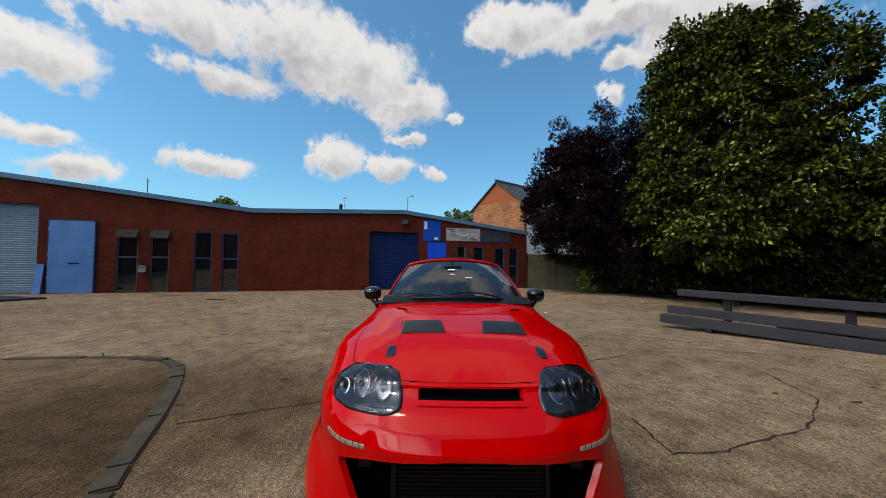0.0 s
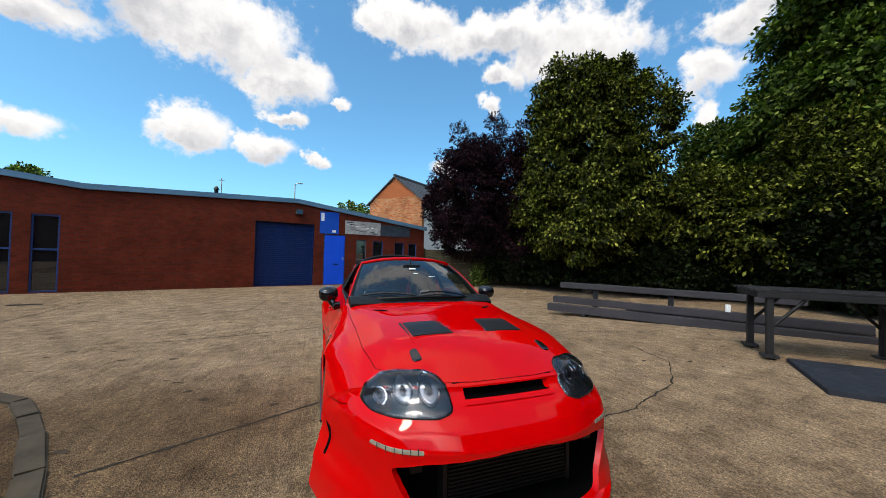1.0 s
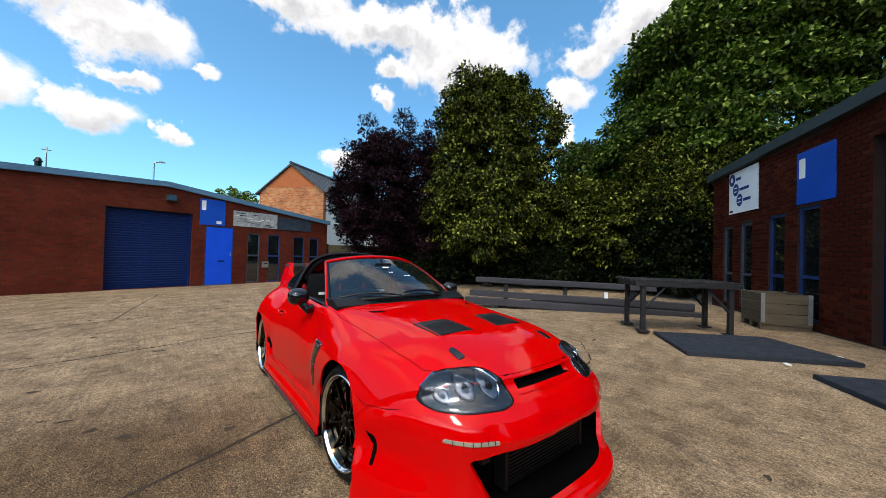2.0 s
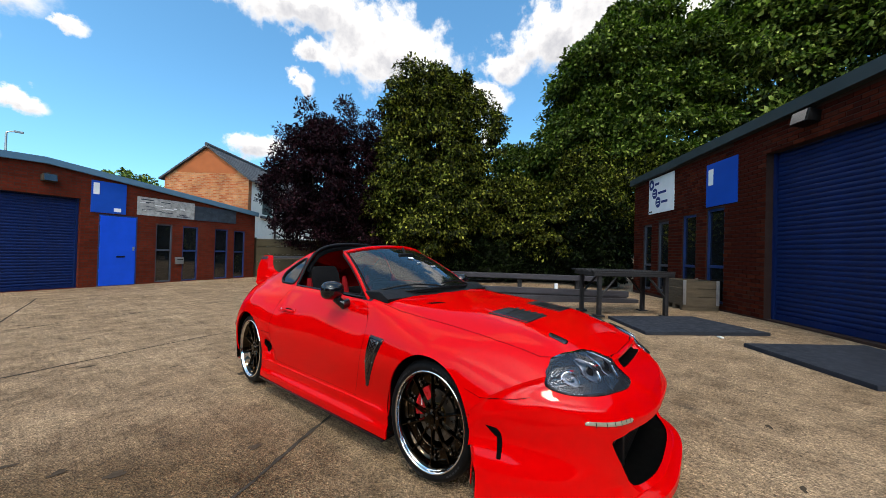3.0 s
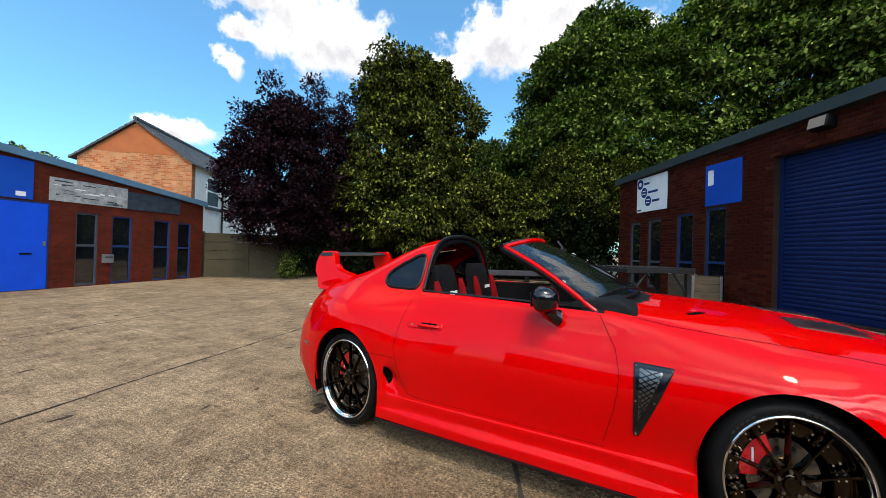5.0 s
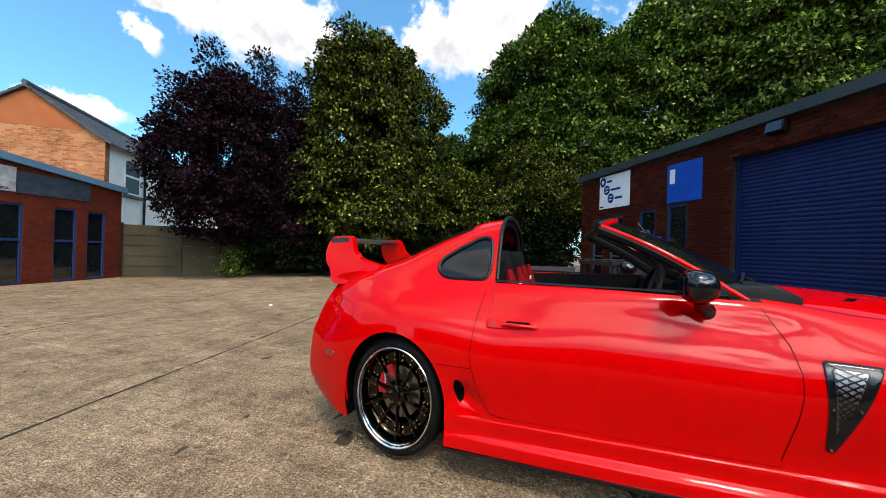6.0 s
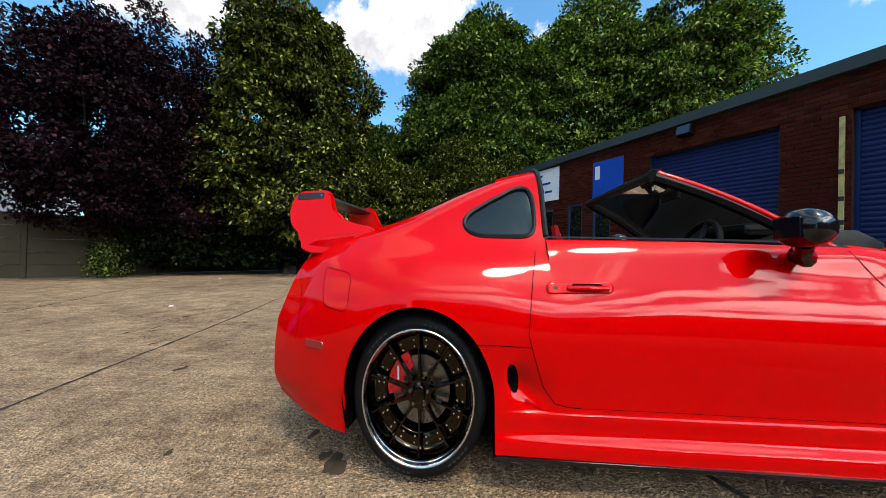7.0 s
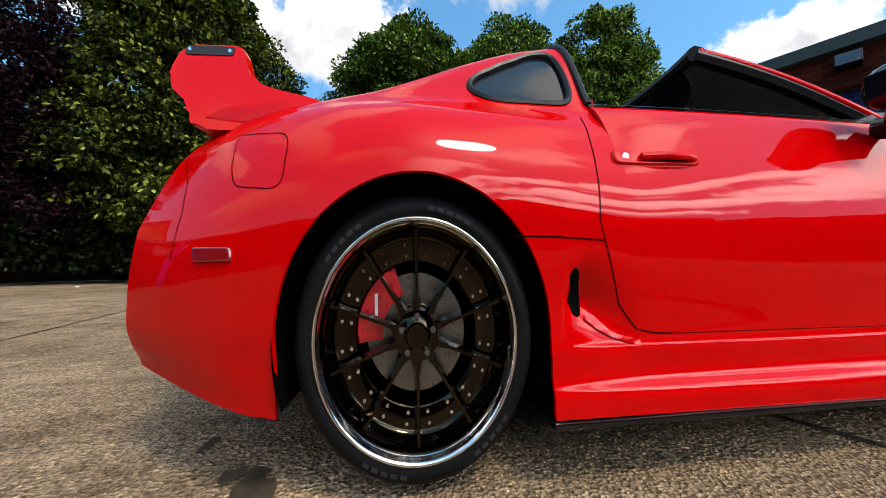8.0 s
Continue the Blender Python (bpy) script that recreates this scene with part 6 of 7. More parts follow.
# flank seams, both sides
for s, W in ((-1, LEFT), (1, RIGHT)):
    seam([(2.955, 0.835), (2.975, 0.76), (2.995, 0.664), (3.01, 0.546), (2.984, 0.461), (2.95, 0.363), (2.903, 0.308), (2.85, 0.298), (2.80, 0.295)], W, width=0.0016)
    seam([(1.685, 0.83), (1.61, 0.70), (1.592, 0.607), (1.60, 0.53), (1.617, 0.456), (1.666, 0.309)], W, width=0.0014)
    seam([(2.80, 0.295), (2.2, 0.288), (1.66, 0.285)], W, width=0.0008)
    seam([(3.0, 0.503), (3.128, 0.510), (3.245, 0.512)], W, width=0.0016)
    seam([(0.66, 0.535), (0.57, 0.512), (0.40, 0.525), (0.33, 0.54)], W, width=0.0013)
    seam([(1.72, 0.852), (2.2, 0.868), (2.90, 0.884)], W, "belt_strip", 0.008, "black_trim", 0.006)
    # fuel flap and rear seams
    f = rounded([(3.981, 0.772), (3.825, 0.752), (3.806, 0.726), (3.80, 0.63), (3.82, 0.611), (3.936, 0.626), (3.962, 0.671)], 0.022)
    if s < 0:
        seam(f + f[:1], W, "fuel_flap_gap", 0.0011)
    seam([(4.20, 0.76), (4.12, 0.66), (4.096, 0.577), (4.10, 0.48)], W, width=0.0013)
    mk = laid(rounded([(3.914, 0.471), (3.919, 0.498), (4.030, 0.500), (4.018, 0.471)], 0.008), W, "marker", "side_marker", label="small red side marker lamp", lift=0.006)
    # wing vent behind the front wheel
    o = [(1.352, 0.658), (1.525, 0.662), (1.532, 0.370), (1.508, 0.366)]
    fv = laid(rounded(o, 0.012), W, "black_gloss", "wing_vent", label="black triangular wing vent with mesh", lift=0.005)
    o = [(1.398, 0.638), (1.503, 0.642), (1.510, 0.43)]
    laid(rounded(o, 0.012), W, "steel", "vent_mesh", fv, "steel mesh", lift=0.008)
    for k in range(9):
        z = 0.63 - 0.02 * k
        seam([(1.404 + 0.010 * k, z + 0.012), (1.505, z - 0.03)], W, "mesh_bar", 0.0025, "black_gloss", 0.010, fv)
        seam([(1.410 + 0.010 * k, z - 0.02), (1.505, z + 0.02)], W, "mesh_bar", 0.0025, "black_gloss", 0.0105, fv)
    for y, z in ((1.364, 0.650), (1.515, 0.653), (1.519, 0.515), (1.520, 0.378), (1.442, 0.520)):
        h, n = cast((W[2], y, z), (W[1], 0, 0))
        part("rivet", tubed([h + Vector((s * 0.004, 0, 0)), h + Vector((s * 0.010, 0, 0))], 0.005, 8), "chrome", fv)
    # duct ahead of the rear wheel: a near-black disc paints its shade
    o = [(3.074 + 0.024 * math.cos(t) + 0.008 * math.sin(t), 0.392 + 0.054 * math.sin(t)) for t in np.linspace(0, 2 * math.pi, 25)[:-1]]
    laid(o, W, "void", "side_duct", label="round brake duct, its shade a near-black disc", lift=0.003)
    fl = [(3.045, 0.335), (3.01, 0.312), (2.96, 0.292), (2.90, 0.280)]
    seam(fl, W, "duct_lip", 0.006, "red", 0.005)
    # door handle
    h, n = cast((W[2], 2.79, 0.70), (W[1], 0, 0))
    hd = laid(rounded([(2.65, 0.684), (2.648, 0.719), (2.925, 0.719), (2.928, 0.682)], 0.018), W, "red", "door_handle", label="red door handle", lift=0.008)
    laid(rounded([(2.69, 0.690), (2.69, 0.713), (2.82, 0.714), (2.82, 0.690)], 0.01), W, "void", "handle_cup", hd, lift=0.0095)
    bm = bmesh.new()
    px = h.x + s * 0.02
    tube(bm, [(px - s * 0.012, 2.67, 0.700), (px, 2.70, 0.702), (px + s * 0.004, 2.76, 0.704), (px - s * 0.006, 2.84, 0.703)], 0.009, 8)
    part("grip", bm, "red", hd, smooth=True)
    part("keyhole", tubed([(h.x, 2.888, 0.701), (h.x + s * 0.014, 2.888, 0.701)], 0.010, 14), "chrome", hd)
    # under-sill blade
    bm = bmesh.new()
    xs = s * 0.90
    for a, b in (((xs, 1.30), (xs, 3.16)),):
        box(bm, min(xs - s * 0.2, xs + s * 0.022), a[1], 0.122, max(xs - s * 0.2, xs + s * 0.022), b[1], 0.136, 0.004)
    part("sill_blade", bm, "black_gloss", car, "black blade under the sill")
    # bumper slit ahead of the wheel
    laid(rounded([(0.535, 0.409), (0.475, 0.402), (0.455, 0.385), (0.445, 0.35), (0.440, 0.29), (0.462, 0.29), (0.466, 0.35), (0.478, 0.386), (0.50, 0.398)], 0.006), W, "void", "corner_slit", label="black outlet slit in the bumper corner", lift=0.002)
    seam([(0.60, 0.424), (0.54, 0.420), (0.47, 0.413), (0.447, 0.398), (0.436, 0.36), (0.431, 0.29)], W, "corner_fold", 0.0035, "red", 0.003)

# door mirrors
for s in (-1, 1):
    mir = new("door_mirror")
    mir.parent = car
    mir.location = (s * 0.875 * S, 1.955 * S, 0.893 * SZ)
    tagged(mir, "glossy black door mirror")
    bm = bmesh.new()
    bmesh.ops.create_uvsphere(bm, u_segments=24, v_segments=14, radius=1.0)
    for v in bm.verts:
        x, y, z = v.co
        y = y * (1.0 if y < 0 else 0.55)
        x, z = np.sign(x) * abs(x) ** 0.75, np.sign(z) * abs(z) ** 0.8
        v.co = (x * 0.092, y * 0.095 + 0.02, z * 0.062 + 0.01)
    part("shell", bm, "black_gloss", mir, smooth="all")
    part("mirror_glass", boxed(-0.058, 0.066, -0.024, 0.058, 0.0735, 0.044, 0.003), "glass_dark", mir)
    bm = bmesh.new()
    tube(bm, [(-s * 0.02, -0.01, -0.035), (-s * 0.05, -0.03, -0.07), (-s * 0.06, -0.05, -0.085), (-s * 0.11, -0.05, -0.075)], [0.034, 0.028, 0.034, 0.03], 10)
    part("foot", bm, "black_gloss", mir, smooth=True)


# windscreen, its frame and the rear hoop
def screen_point(a, b):
    """a across from -1 to 1, b up from 0 to 1."""
    x = a * (0.70 * (1 - b) + 0.52 * b)
    y = (1.47 + 0.26 * abs(a) ** 2.2) * (1 - b) + (2.175 + 0.13 * abs(a) ** 2.2) * b
    z = (0.893 - 0.035 * abs(a) ** 2) * (1 - b) + (1.205 - 0.05 * abs(a) ** 2.5) * b + 0.022 * math.sin(math.pi * b)
    return Vector((x, y, z))


bm = bmesh.new()
G = [[bm.verts.new(screen_point(a, b)) for a in np.linspace(-0.96, 0.96, 25)] for b in np.linspace(0.0, 1.0, 13)]
for q, w in zip(G, G[1:]):
    for k in range(24):
        bm.faces.new((q[k], q[k + 1], w[k + 1], w[k]))
wsob = part("windscreen", bm, "glass_car", car, "clear raked windscreen", smooth="all")
wsob.visible_shadow = False
for s in (-1, 1):
    bm = bmesh.new()
    tube(bm, [screen_point(s * 1.0, b) + Vector((0, 0.01, 0)) for b in np.linspace(-0.12, 1.0, 12)], [0.014] * 12, 10)
    part("screen_pillar", bm, "red", car, "red windscreen pillar", smooth=True)
    bm = bmesh.new()
    tube(bm, [screen_point(s * 0.97, b) + Vector((0.004 * s, 0.026, -0.014)) for b in np.linspace(-0.02, 1.0, 12)], [0.027] * 12, 8)
    part("pillar_seal", bm, "black_trim", car, smooth=True)
bm = bmesh.new()
tube(bm, [screen_point(a, 1.0) + Vector((0, 0.0, 0.004)) for a in np.linspace(-1, 1, 21)], 0.013, 8)
part("screen_header", bm, "red", car, "thin red windscreen header", smooth=True)
bm = bmesh.new()
tube(bm, [screen_point(a, 1.0) + Vector((0, 0.028, -0.006)) for a in np.linspace(-1, 1, 21)], 0.026, 8)
part("header_trim", bm, "black_trim", car, "black header lining", smooth=True)
bm = bmesh.new()
tube(bm, [screen_point(a, 0.02) + Vector((0, -0.004, 0.004)) for a in np.linspace(-0.97, 0.97, 21)], 0.009, 6)
part("screen_seal", bm, "black_trim", car, smooth=True)
# wipers
for x0, x1 in ((-0.10, -0.62), (0.42, -0.06)):
    bm = bmesh.new()
    a0 = x0 / 0.7
    a1 = x1 / 0.7
    tube(bm, [screen_point(a0 + (a1 - a0) * t, 0.03 + 0.07 * math.sin(2.6 * t)) + Vector((0, -0.014, 0.012)) for t in np.linspace(0, 1, 9)], 0.007, 6)
    part("wiper", bm, "black_trim", car, "black wiper blade")
# rear hoop, the edge of the open roof
bm = bmesh.new()
sec = GR[0][: 2 * PER + 1]
hoop = [Vector((p[0], p[1] - 0.004, p[2] + 0.002)) for p in sec]
hoop = [Vector((-p.x, p.y, p.z)) for p in hoop[:0:-1]] + hoop
tube(bm, hoop, 0.013, 8)
part("rear_hoop", bm, "black_trim", car, "black rubber edge of the open roof", smooth=True)
bm = bmesh.new()
tube(bm, [p + Vector((-0.05 * (1 if p.x > 0 else -1), 0.03, -0.03)) for p in hoop[4:-4]], 0.024, 8)
part("hoop_lining", bm, "seat", car, smooth=True)
# rubber round the quarter windows
for s in (-1, 1):
    loop = [q + Vector((s * 0.008, 0, 0)) for q in QUARTER_RIM[s]]
    bm = bmesh.new()
    tube(bm, loop + loop[:1], 0.011, 6, caps=False)
    part("window_seal", bm, "black_trim", car, "black rubber window seal", smooth=True)

# interior
bm = bmesh.new()
box(bm, -0.76, 1.55, 0.16, 0.76, 3.0, 0.24, 0.0)
part("cabin_floor", bm, "void", car)
for s in (-1, 1):
    part("door_card", boxed(s * 0.675 - 0.02, 1.62, 0.22, s * 0.675 + 0.02, 2.9, 0.872, 0.01), "seat", car, "black door lining")
part("rear_bulkhead", boxed(-0.60, 2.98, 0.2, 0.60, 3.04, 0.83, 0.02), "seat", car)
bm = bmesh.new()
extrude_poly(bm, [(1.52, 0.60), (1.50, 0.86), (1.60, 0.905), (1.78, 0.90), (1.90, 0.86), (1.92, 0.74), (1.84, 0.55)], 0, -0.70, 0.70, 0.02)
dash = part("dashboard", bm, "black_trim", car, "black dashboard", smooth=True)
part("binnacle", boxed(-0.52, 1.72, 0.89, -0.18, 1.92, 0.945, 0.03), "black_trim", dash)
bm = bmesh.new()
c, nx = Vector((-0.36, 2.06, 0.80)), Vector((0, 0.9, 0.43)).normalized()
a, b = ring_frame(nx)
tube(bm, [c + (a * math.cos(t) + b * math.sin(t)) * 0.175 for t in np.linspace(0, 2 * math.pi, 33)], 0.015, 8, caps=False)
sw = part("steering_wheel", bm, "black_trim", car, "black steering wheel", smooth=True)
bm = bmesh.new()
for t in (0.0, math.pi, -math.pi / 2):
    tube(bm, [c, c + (a * math.cos(t) + b * math.sin(t)) * 0.17], 0.014, 6)
tube(bm, [c - nx * 0.2, c + nx * 0.02], 0.04, 12)
part("spokes", bm, "trestle", sw)


def bucket_seat(x):
    seat = new("seat")
    seat.parent = car
    seat.location = (x * S, 2.55 * S, 0.24 * SZ)
    tagged(seat, "black and red bucket seat")
    bm = bmesh.new()
    extrude_poly(bm, [(-0.30, 0.08), (-0.26, 0.20), (0.20, 0.14), (0.25, 0.05), (-0.2, 0.02)], 0, -0.24, 0.24, 0.03)
    part("cushion", bm, "seat", seat, smooth=True)
    bm = bmesh.new()
    outline = [(-0.25, 0.10), (-0.27, 0.50), (-0.17, 0.62), (-0.15, 0.80), (0.15, 0.80), (0.17, 0.62), (0.27, 0.50), (0.25, 0.10)]
    extrude_poly(bm, [(p[0], p[1]) for p in rounded(outline, 0.05)], 1, 0.18, 0.28, 0.025)
    for v in bm.verts:
        v.co.y += 0.22 * (v.co.z - 0.1)
    part("backrest", bm, "seat", seat, smooth=True)
    for s in (-1, 1):
        bm = bmesh.new()
        tube(bm, [(s * 0.21, 0.16 + 0.22 * (z - 0.1), z) for z in np.linspace(0.14, 0.70, 8)], [0.05, 0.06, 0.06, 0.055, 0.05, 0.04, 0.035, 0.02], 8)
        part("bolster", bm, "seat_red", seat, "red side bolster", smooth=True)
    part("label", boxed(-0.06, 0.245, 0.60, 0.06, 0.25, 0.625), "label_white", seat)


bucket_seat(-0.37)
bucket_seat(0.37)
bm = bmesh.new()
tube(bm, [(-0.03, 2.04, 1.20), (-0.03, 2.0, 1.15)], 0.01, 6)
box(bm, -0.12, 1.98, 1.10, 0.07, 2.01, 1.155, 0.012)
part("rear_view_mirror", bm, "black_trim", car, "black inside mirror")
for k, (a, b, w, h) in enumerate(((-0.06, 0.62, 0.07, 0.028), (-0.04, 0.50, 0.05, 0.012), (0.22, 0.42, 0.07, 0.010))):
    p = screen_point(a, b) + Vector((0, -0.006, 0.006))
    q = screen_point(a, b + 0.1) + Vector((0, -0.006, 0.006))
    up = (q - p).normalized()
    bm = bmesh.new()
    vs = [bm.verts.new(p + Vector((dx, 0, 0)) + up * dz) for dx, dz in ((-w / 2, 0), (w / 2, 0), (w / 2, h), (-w / 2, h))]
    bm.faces.new(vs)
    part("sticker", bm, "label_white", car, "small pale windscreen sticker")


# rear wing
def rear_wing():
    wing = new("rear_wing")
    wing.parent = car
    wing.location = (0, -0.014, 0)
    tagged(wing, "tall red hoop wing with a dark carbon blade")
    for s in (-1, 1):
        bm = bmesh.new()
        side = [(3.80, 0.945), (3.90, 0.962), (4.0, 0.985), (4.06, 1.012), (4.085, 1.055), (4.11, 1.14), (4.305, 1.136), (4.335, 1.06), (4.335, 1.0), (4.29, 0.95), (4.235, 0.915), (4.235, 0.87), (4.20, 0.835), (4.05, 0.83), (3.85, 0.87)]
        side = rounded(side, 0.035, 3)
        n = len(side)
        outer, inner = [], []
        for y, z in side:
            lean = 0.09 * (z - 0.86) / 0.31 + 0.07
            wide = 0.5 * (0.13 - 0.07 * min(1.0, max(0.0, (z - 0.86) / 0.2)))
            outer.append(bm.verts.new((s * (0.555 - lean + wide), y, z)))
            inner.append(bm.verts.new((s * (0.555 - lean - wide), y, z)))
        bm.faces.new(outer), bm.faces.new(inner[::-1])
        for k in range(n):
            bm.faces.new((outer[k], outer[(k + 1) % n], inner[(k + 1) % n], inner[k]))
        bmesh.ops.bevel(bm, geom=[e for f in bm.faces if len(f.verts) > 4 for e in f.edges], offset=0.008, segments=2, affect="EDGES")
        up = part("upright", bm, "red", wing, "red wing upright", smooth=True)
        bm = bmesh.new()

        def face_x(z, out):
            return s * (0.555 - (0.09 * (z - 0.86) / 0.31 + 0.07) + 0.030 + out)

        o = rounded([(4.138, 1.096), (4.136, 1.128), (4.295, 1.126), (4.302, 1.094)], 0.008, 3)
        lo = [bm.verts.new((face_x(z, -0.004), y, z)) for y, z in o]
        hi = [bm.verts.new((face_x(z, 0.004), y, z)) for y, z in o]
        bm.faces.new(hi)
        for k in range(len(o)):
            bm.faces.new((lo[k], lo[(k + 1) % len(o)], hi[(k + 1) % len(o)], hi[k]))
        part("end_plate", bm, "plate", up, "small dark end plate")
        for y in (4.150, 4.285):
            x = face_x(1.111, 0.004)
            part("screw", tubed([(x, y, 1.111), (x + s * 0.004, y, 1.111)], 0.006, 8), "chrome", up)
    bm = bmesh.new()
    sec = [(4.13, 1.105), (4.16, 1.126), (4.22, 1.130), (4.29, 1.114), (4.31, 1.100), (4.27, 1.096), (4.19, 1.096)]
    extrude_poly(bm, sec, 0, -0.40, 0.40)
    part("blade", bm, "mesh", wing, "dark carbon wing blade", smooth=True)
    bm = bmesh.new()
    extrude_poly(bm, [(3.82, 0.90), (3.95, 0.925), (4.12, 0.90), (4.18, 0.87), (4.0, 0.84)], 0, -0.55, 0.55, 0.01)
    part("wing_foot", bm, "red", wing, smooth=True)


rear_wing()


# wheels
def make_wheel(x, y, s, front):
    """s: which flank the face looks to."""
    w = new("wheel")
    w.parent = car
    w.location = (x * S, y * S, HUB * SZ)
    w.rotation_euler = (0, 0, (0 if s > 0 else math.pi) + (radians(STEER) if front else 0))
    tagged(w, "deep-dished black spoked wheel with a polished lip")
    # built with its face towards +x
    bm = bmesh.new()
    lathe_x(bm, [(-0.005, RIM_R - 0.012), (0.005, RIM_R + 0.003), (0.009, RIM_R + 0.012), (0.007, RIM_R + 0.024), (-0.002, RIM_R + 0.036), (-0.022, TYRE_R - 0.008), (-0.045, TYRE_R - 0.001), (-0.06, TYRE_R), (-0.20, TYRE_R), (-0.24, TYRE_R - 0.02), (-0.245, RIM_R)], 72)
    tyre = part("tyre", bm, "tyre", w, "black low-profile tyre", smooth="all")
    for k in range(6):
        if k % 3 == 2:
            continue
        bm = bmesh.new()
        for j in range(5):
            t0 = radians(60 + k * 60 + j * 5)
            p = []
            for r in (RIM_R + 0.013, RIM_R + 0.022):
                for t in (t0, t0 + radians(3.4)):
                    p.append((0.0105, r * math.cos(t), r * math.sin(t)))
            bm.faces.new([bm.verts.new(p[i]) for i in (0, 1, 3, 2)])
        part("sidewall_mark", bm, "trestle", tyre, "raised tyre lettering worn to bars")
    bm = bmesh.new()
    lathe_x(bm, [(-0.012, RIM_R - 0.0165), (-0.008, RIM_R - 0.014), (0.001, RIM_R - 0.011), (0.006, RIM_R - 0.009), (0.010, RIM_R - 0.006), (0.010, RIM_R - 0.002), (-0.006, RIM_R + 0.002)], 72)
    part("lip", bm, "chrome", w, "polished rim lip", smooth="all")
    bm = bmesh.new()
    lathe_x(bm, [(-0.011, RIM_R - 0.0165), (-0.018, RIM_R - 0.021), (-0.05, RIM_R - 0.029), (-0.070, RIM_R - 0.036), (-0.074, RIM_R - 0.042)], 64)
    part("barrel", bm, "rim", w, "black deep rim barrel", smooth="all")
    bm = bmesh.new()
    lathe_x(bm, [(-0.074, RIM_R - 0.041), (-0.076, RIM_R - 0.088), (-0.080, RIM_R - 0.092), (-0.16, RIM_R - 0.092)], 64)
    seat_ring = part("bolt_ring", bm, "rim", w, "black bolt ring", smooth="all")
    bolt = bmesh.new()
    tube(bolt, [(-0.076, 0, 0), (-0.068, 0, 0)], 0.0042, 7)
    me = finish(bolt, "chrome")
    for k in range(30):
        t = 2 * math.pi * (k // 3 / 10 + 0.05 + (k % 3 - 1) * 0.024)
        for r in (RIM_R - 0.055, RIM_R - 0.079):
            b = new("bolt", me)
            b.parent = seat_ring
            b.location = (0, r * math.cos(t) * S, r * math.sin(t) * SZ)
    sp = bmesh.new()
    # one spoke, along +z
    r0, r1 = 0.045, RIM_R - 0.026
    prof = [(0.017, -0.050), (0.0085, -0.046), (0.0065, -0.040), (0.010, -0.034)]
    rings = []
    for f, (hw, xx) in zip((0, 0.22, 0.80, 1.0), prof):
        r = r0 + (r1 - r0) * f
        rings.append([(xx + 0.010, -hw * 0.45, r), (xx + 0.010, hw * 0.45, r), (xx - 0.016, hw, r), (xx - 0.016, -hw, r)])
    V = [[sp.verts.new(p) for p in q] for q in rings]
    for q, z in zip(V, V[1:]):
        for k in range(4):
            sp.faces.new((q[k], q[(k + 1) % 4], z[(k + 1) % 4], z[k]))
    sp.faces.new(V[0][::-1]), sp.faces.new(V[-1])
    for k in range(10):
        b2 = sp.copy()
        bmesh.ops.rotate(b2, verts=b2.verts, cent=(0, 0, 0), matrix=Matrix.Rotation(2 * math.pi * (k + 0.0) / 10, 3, "X"))
        part("spoke", b2, "rim", w, "slim black spoke")
    sp.free()
    bm = bmesh.new()
    lathe_x(bm, [(-0.030, 0.0005), (-0.029, 0.026), (-0.036, 0.034), (-0.038, 0.054), (-0.055, 0.060), (-0.09, 0.056)], 32)
    hub = part("hub", bm, "rim", w, "black wheel centre", smooth=True)
    bm = bmesh.new()
    lathe_x(bm, [(-0.022, 0.0005), (-0.0225, 0.026), (-0.034, 0.030)], 24)
    part("centre_cap", bm, "rim", hub, "dark bronze centre cap", smooth=True)
    for k in range(5):
        t = 2 * math.pi * k / 5 + 0.3
        c = (-0.04, 0.042 * math.cos(t), 0.042 * math.sin(t))
        part("wheel_nut", tubed([c, (c[0] + 0.012, c[1], c[2])], 0.007, 6), "steel", hub)
    bm = bmesh.new()
    lathe_x(bm, [(-0.10, 0.06), (-0.098, 0.07), (-0.098, 0.132), (-0.118, 0.132), (-0.118, 0.07)], 48)
    disc = part("brake_disc", bm, "steel", w, "bare steel brake disc", smooth=True)
    bm = bmesh.new()
    lathe_x(bm, [(-0.085, 0.0), (-0.088, 0.062), (-0.10, 0.066)], 32)
    part("disc_bell", bm, "bronze", disc, smooth=True)
    bm = bmesh.new()
    side = -1
    inner, outer = [], []
    for k in range(9):
        t = radians(-38 + 76 * k / 8)
        for lst, r in ((inner, 0.090), (outer, 0.156)):
            lst.append((side * r * math.cos(t), r * math.sin(t)))
    # behind the axle at the front, ahead at the rear, as seen from outside
    tilt = Matrix.Rotation(radians(-30), 2)
    prof = [tuple(tilt @ Vector(p)) for p in outer + inner[::-1]]
    if s > 0:
        prof = [(-p[0], p[1]) for p in prof]
    extrude_poly(bm, prof, 0, -0.135, -0.088, 0.006)
    cal = part("caliper", bm, "caliper", w, "red brake caliper", smooth=True)
    c = Vector(prof[4]).lerp(Vector(prof[13]), 0.5)
    part("caliper_mark", boxed(-0.0875, c.x - 0.004, c.y - 0.026, -0.0860, c.x + 0.004, c.y + 0.026), "label_white", cal)
    bm = bmesh.new()
    lathe_x(bm, [(-0.17, 0.0005), (-0.17, 0.225)], 32)
    part("inner_face", bm, "void", w)
    return w


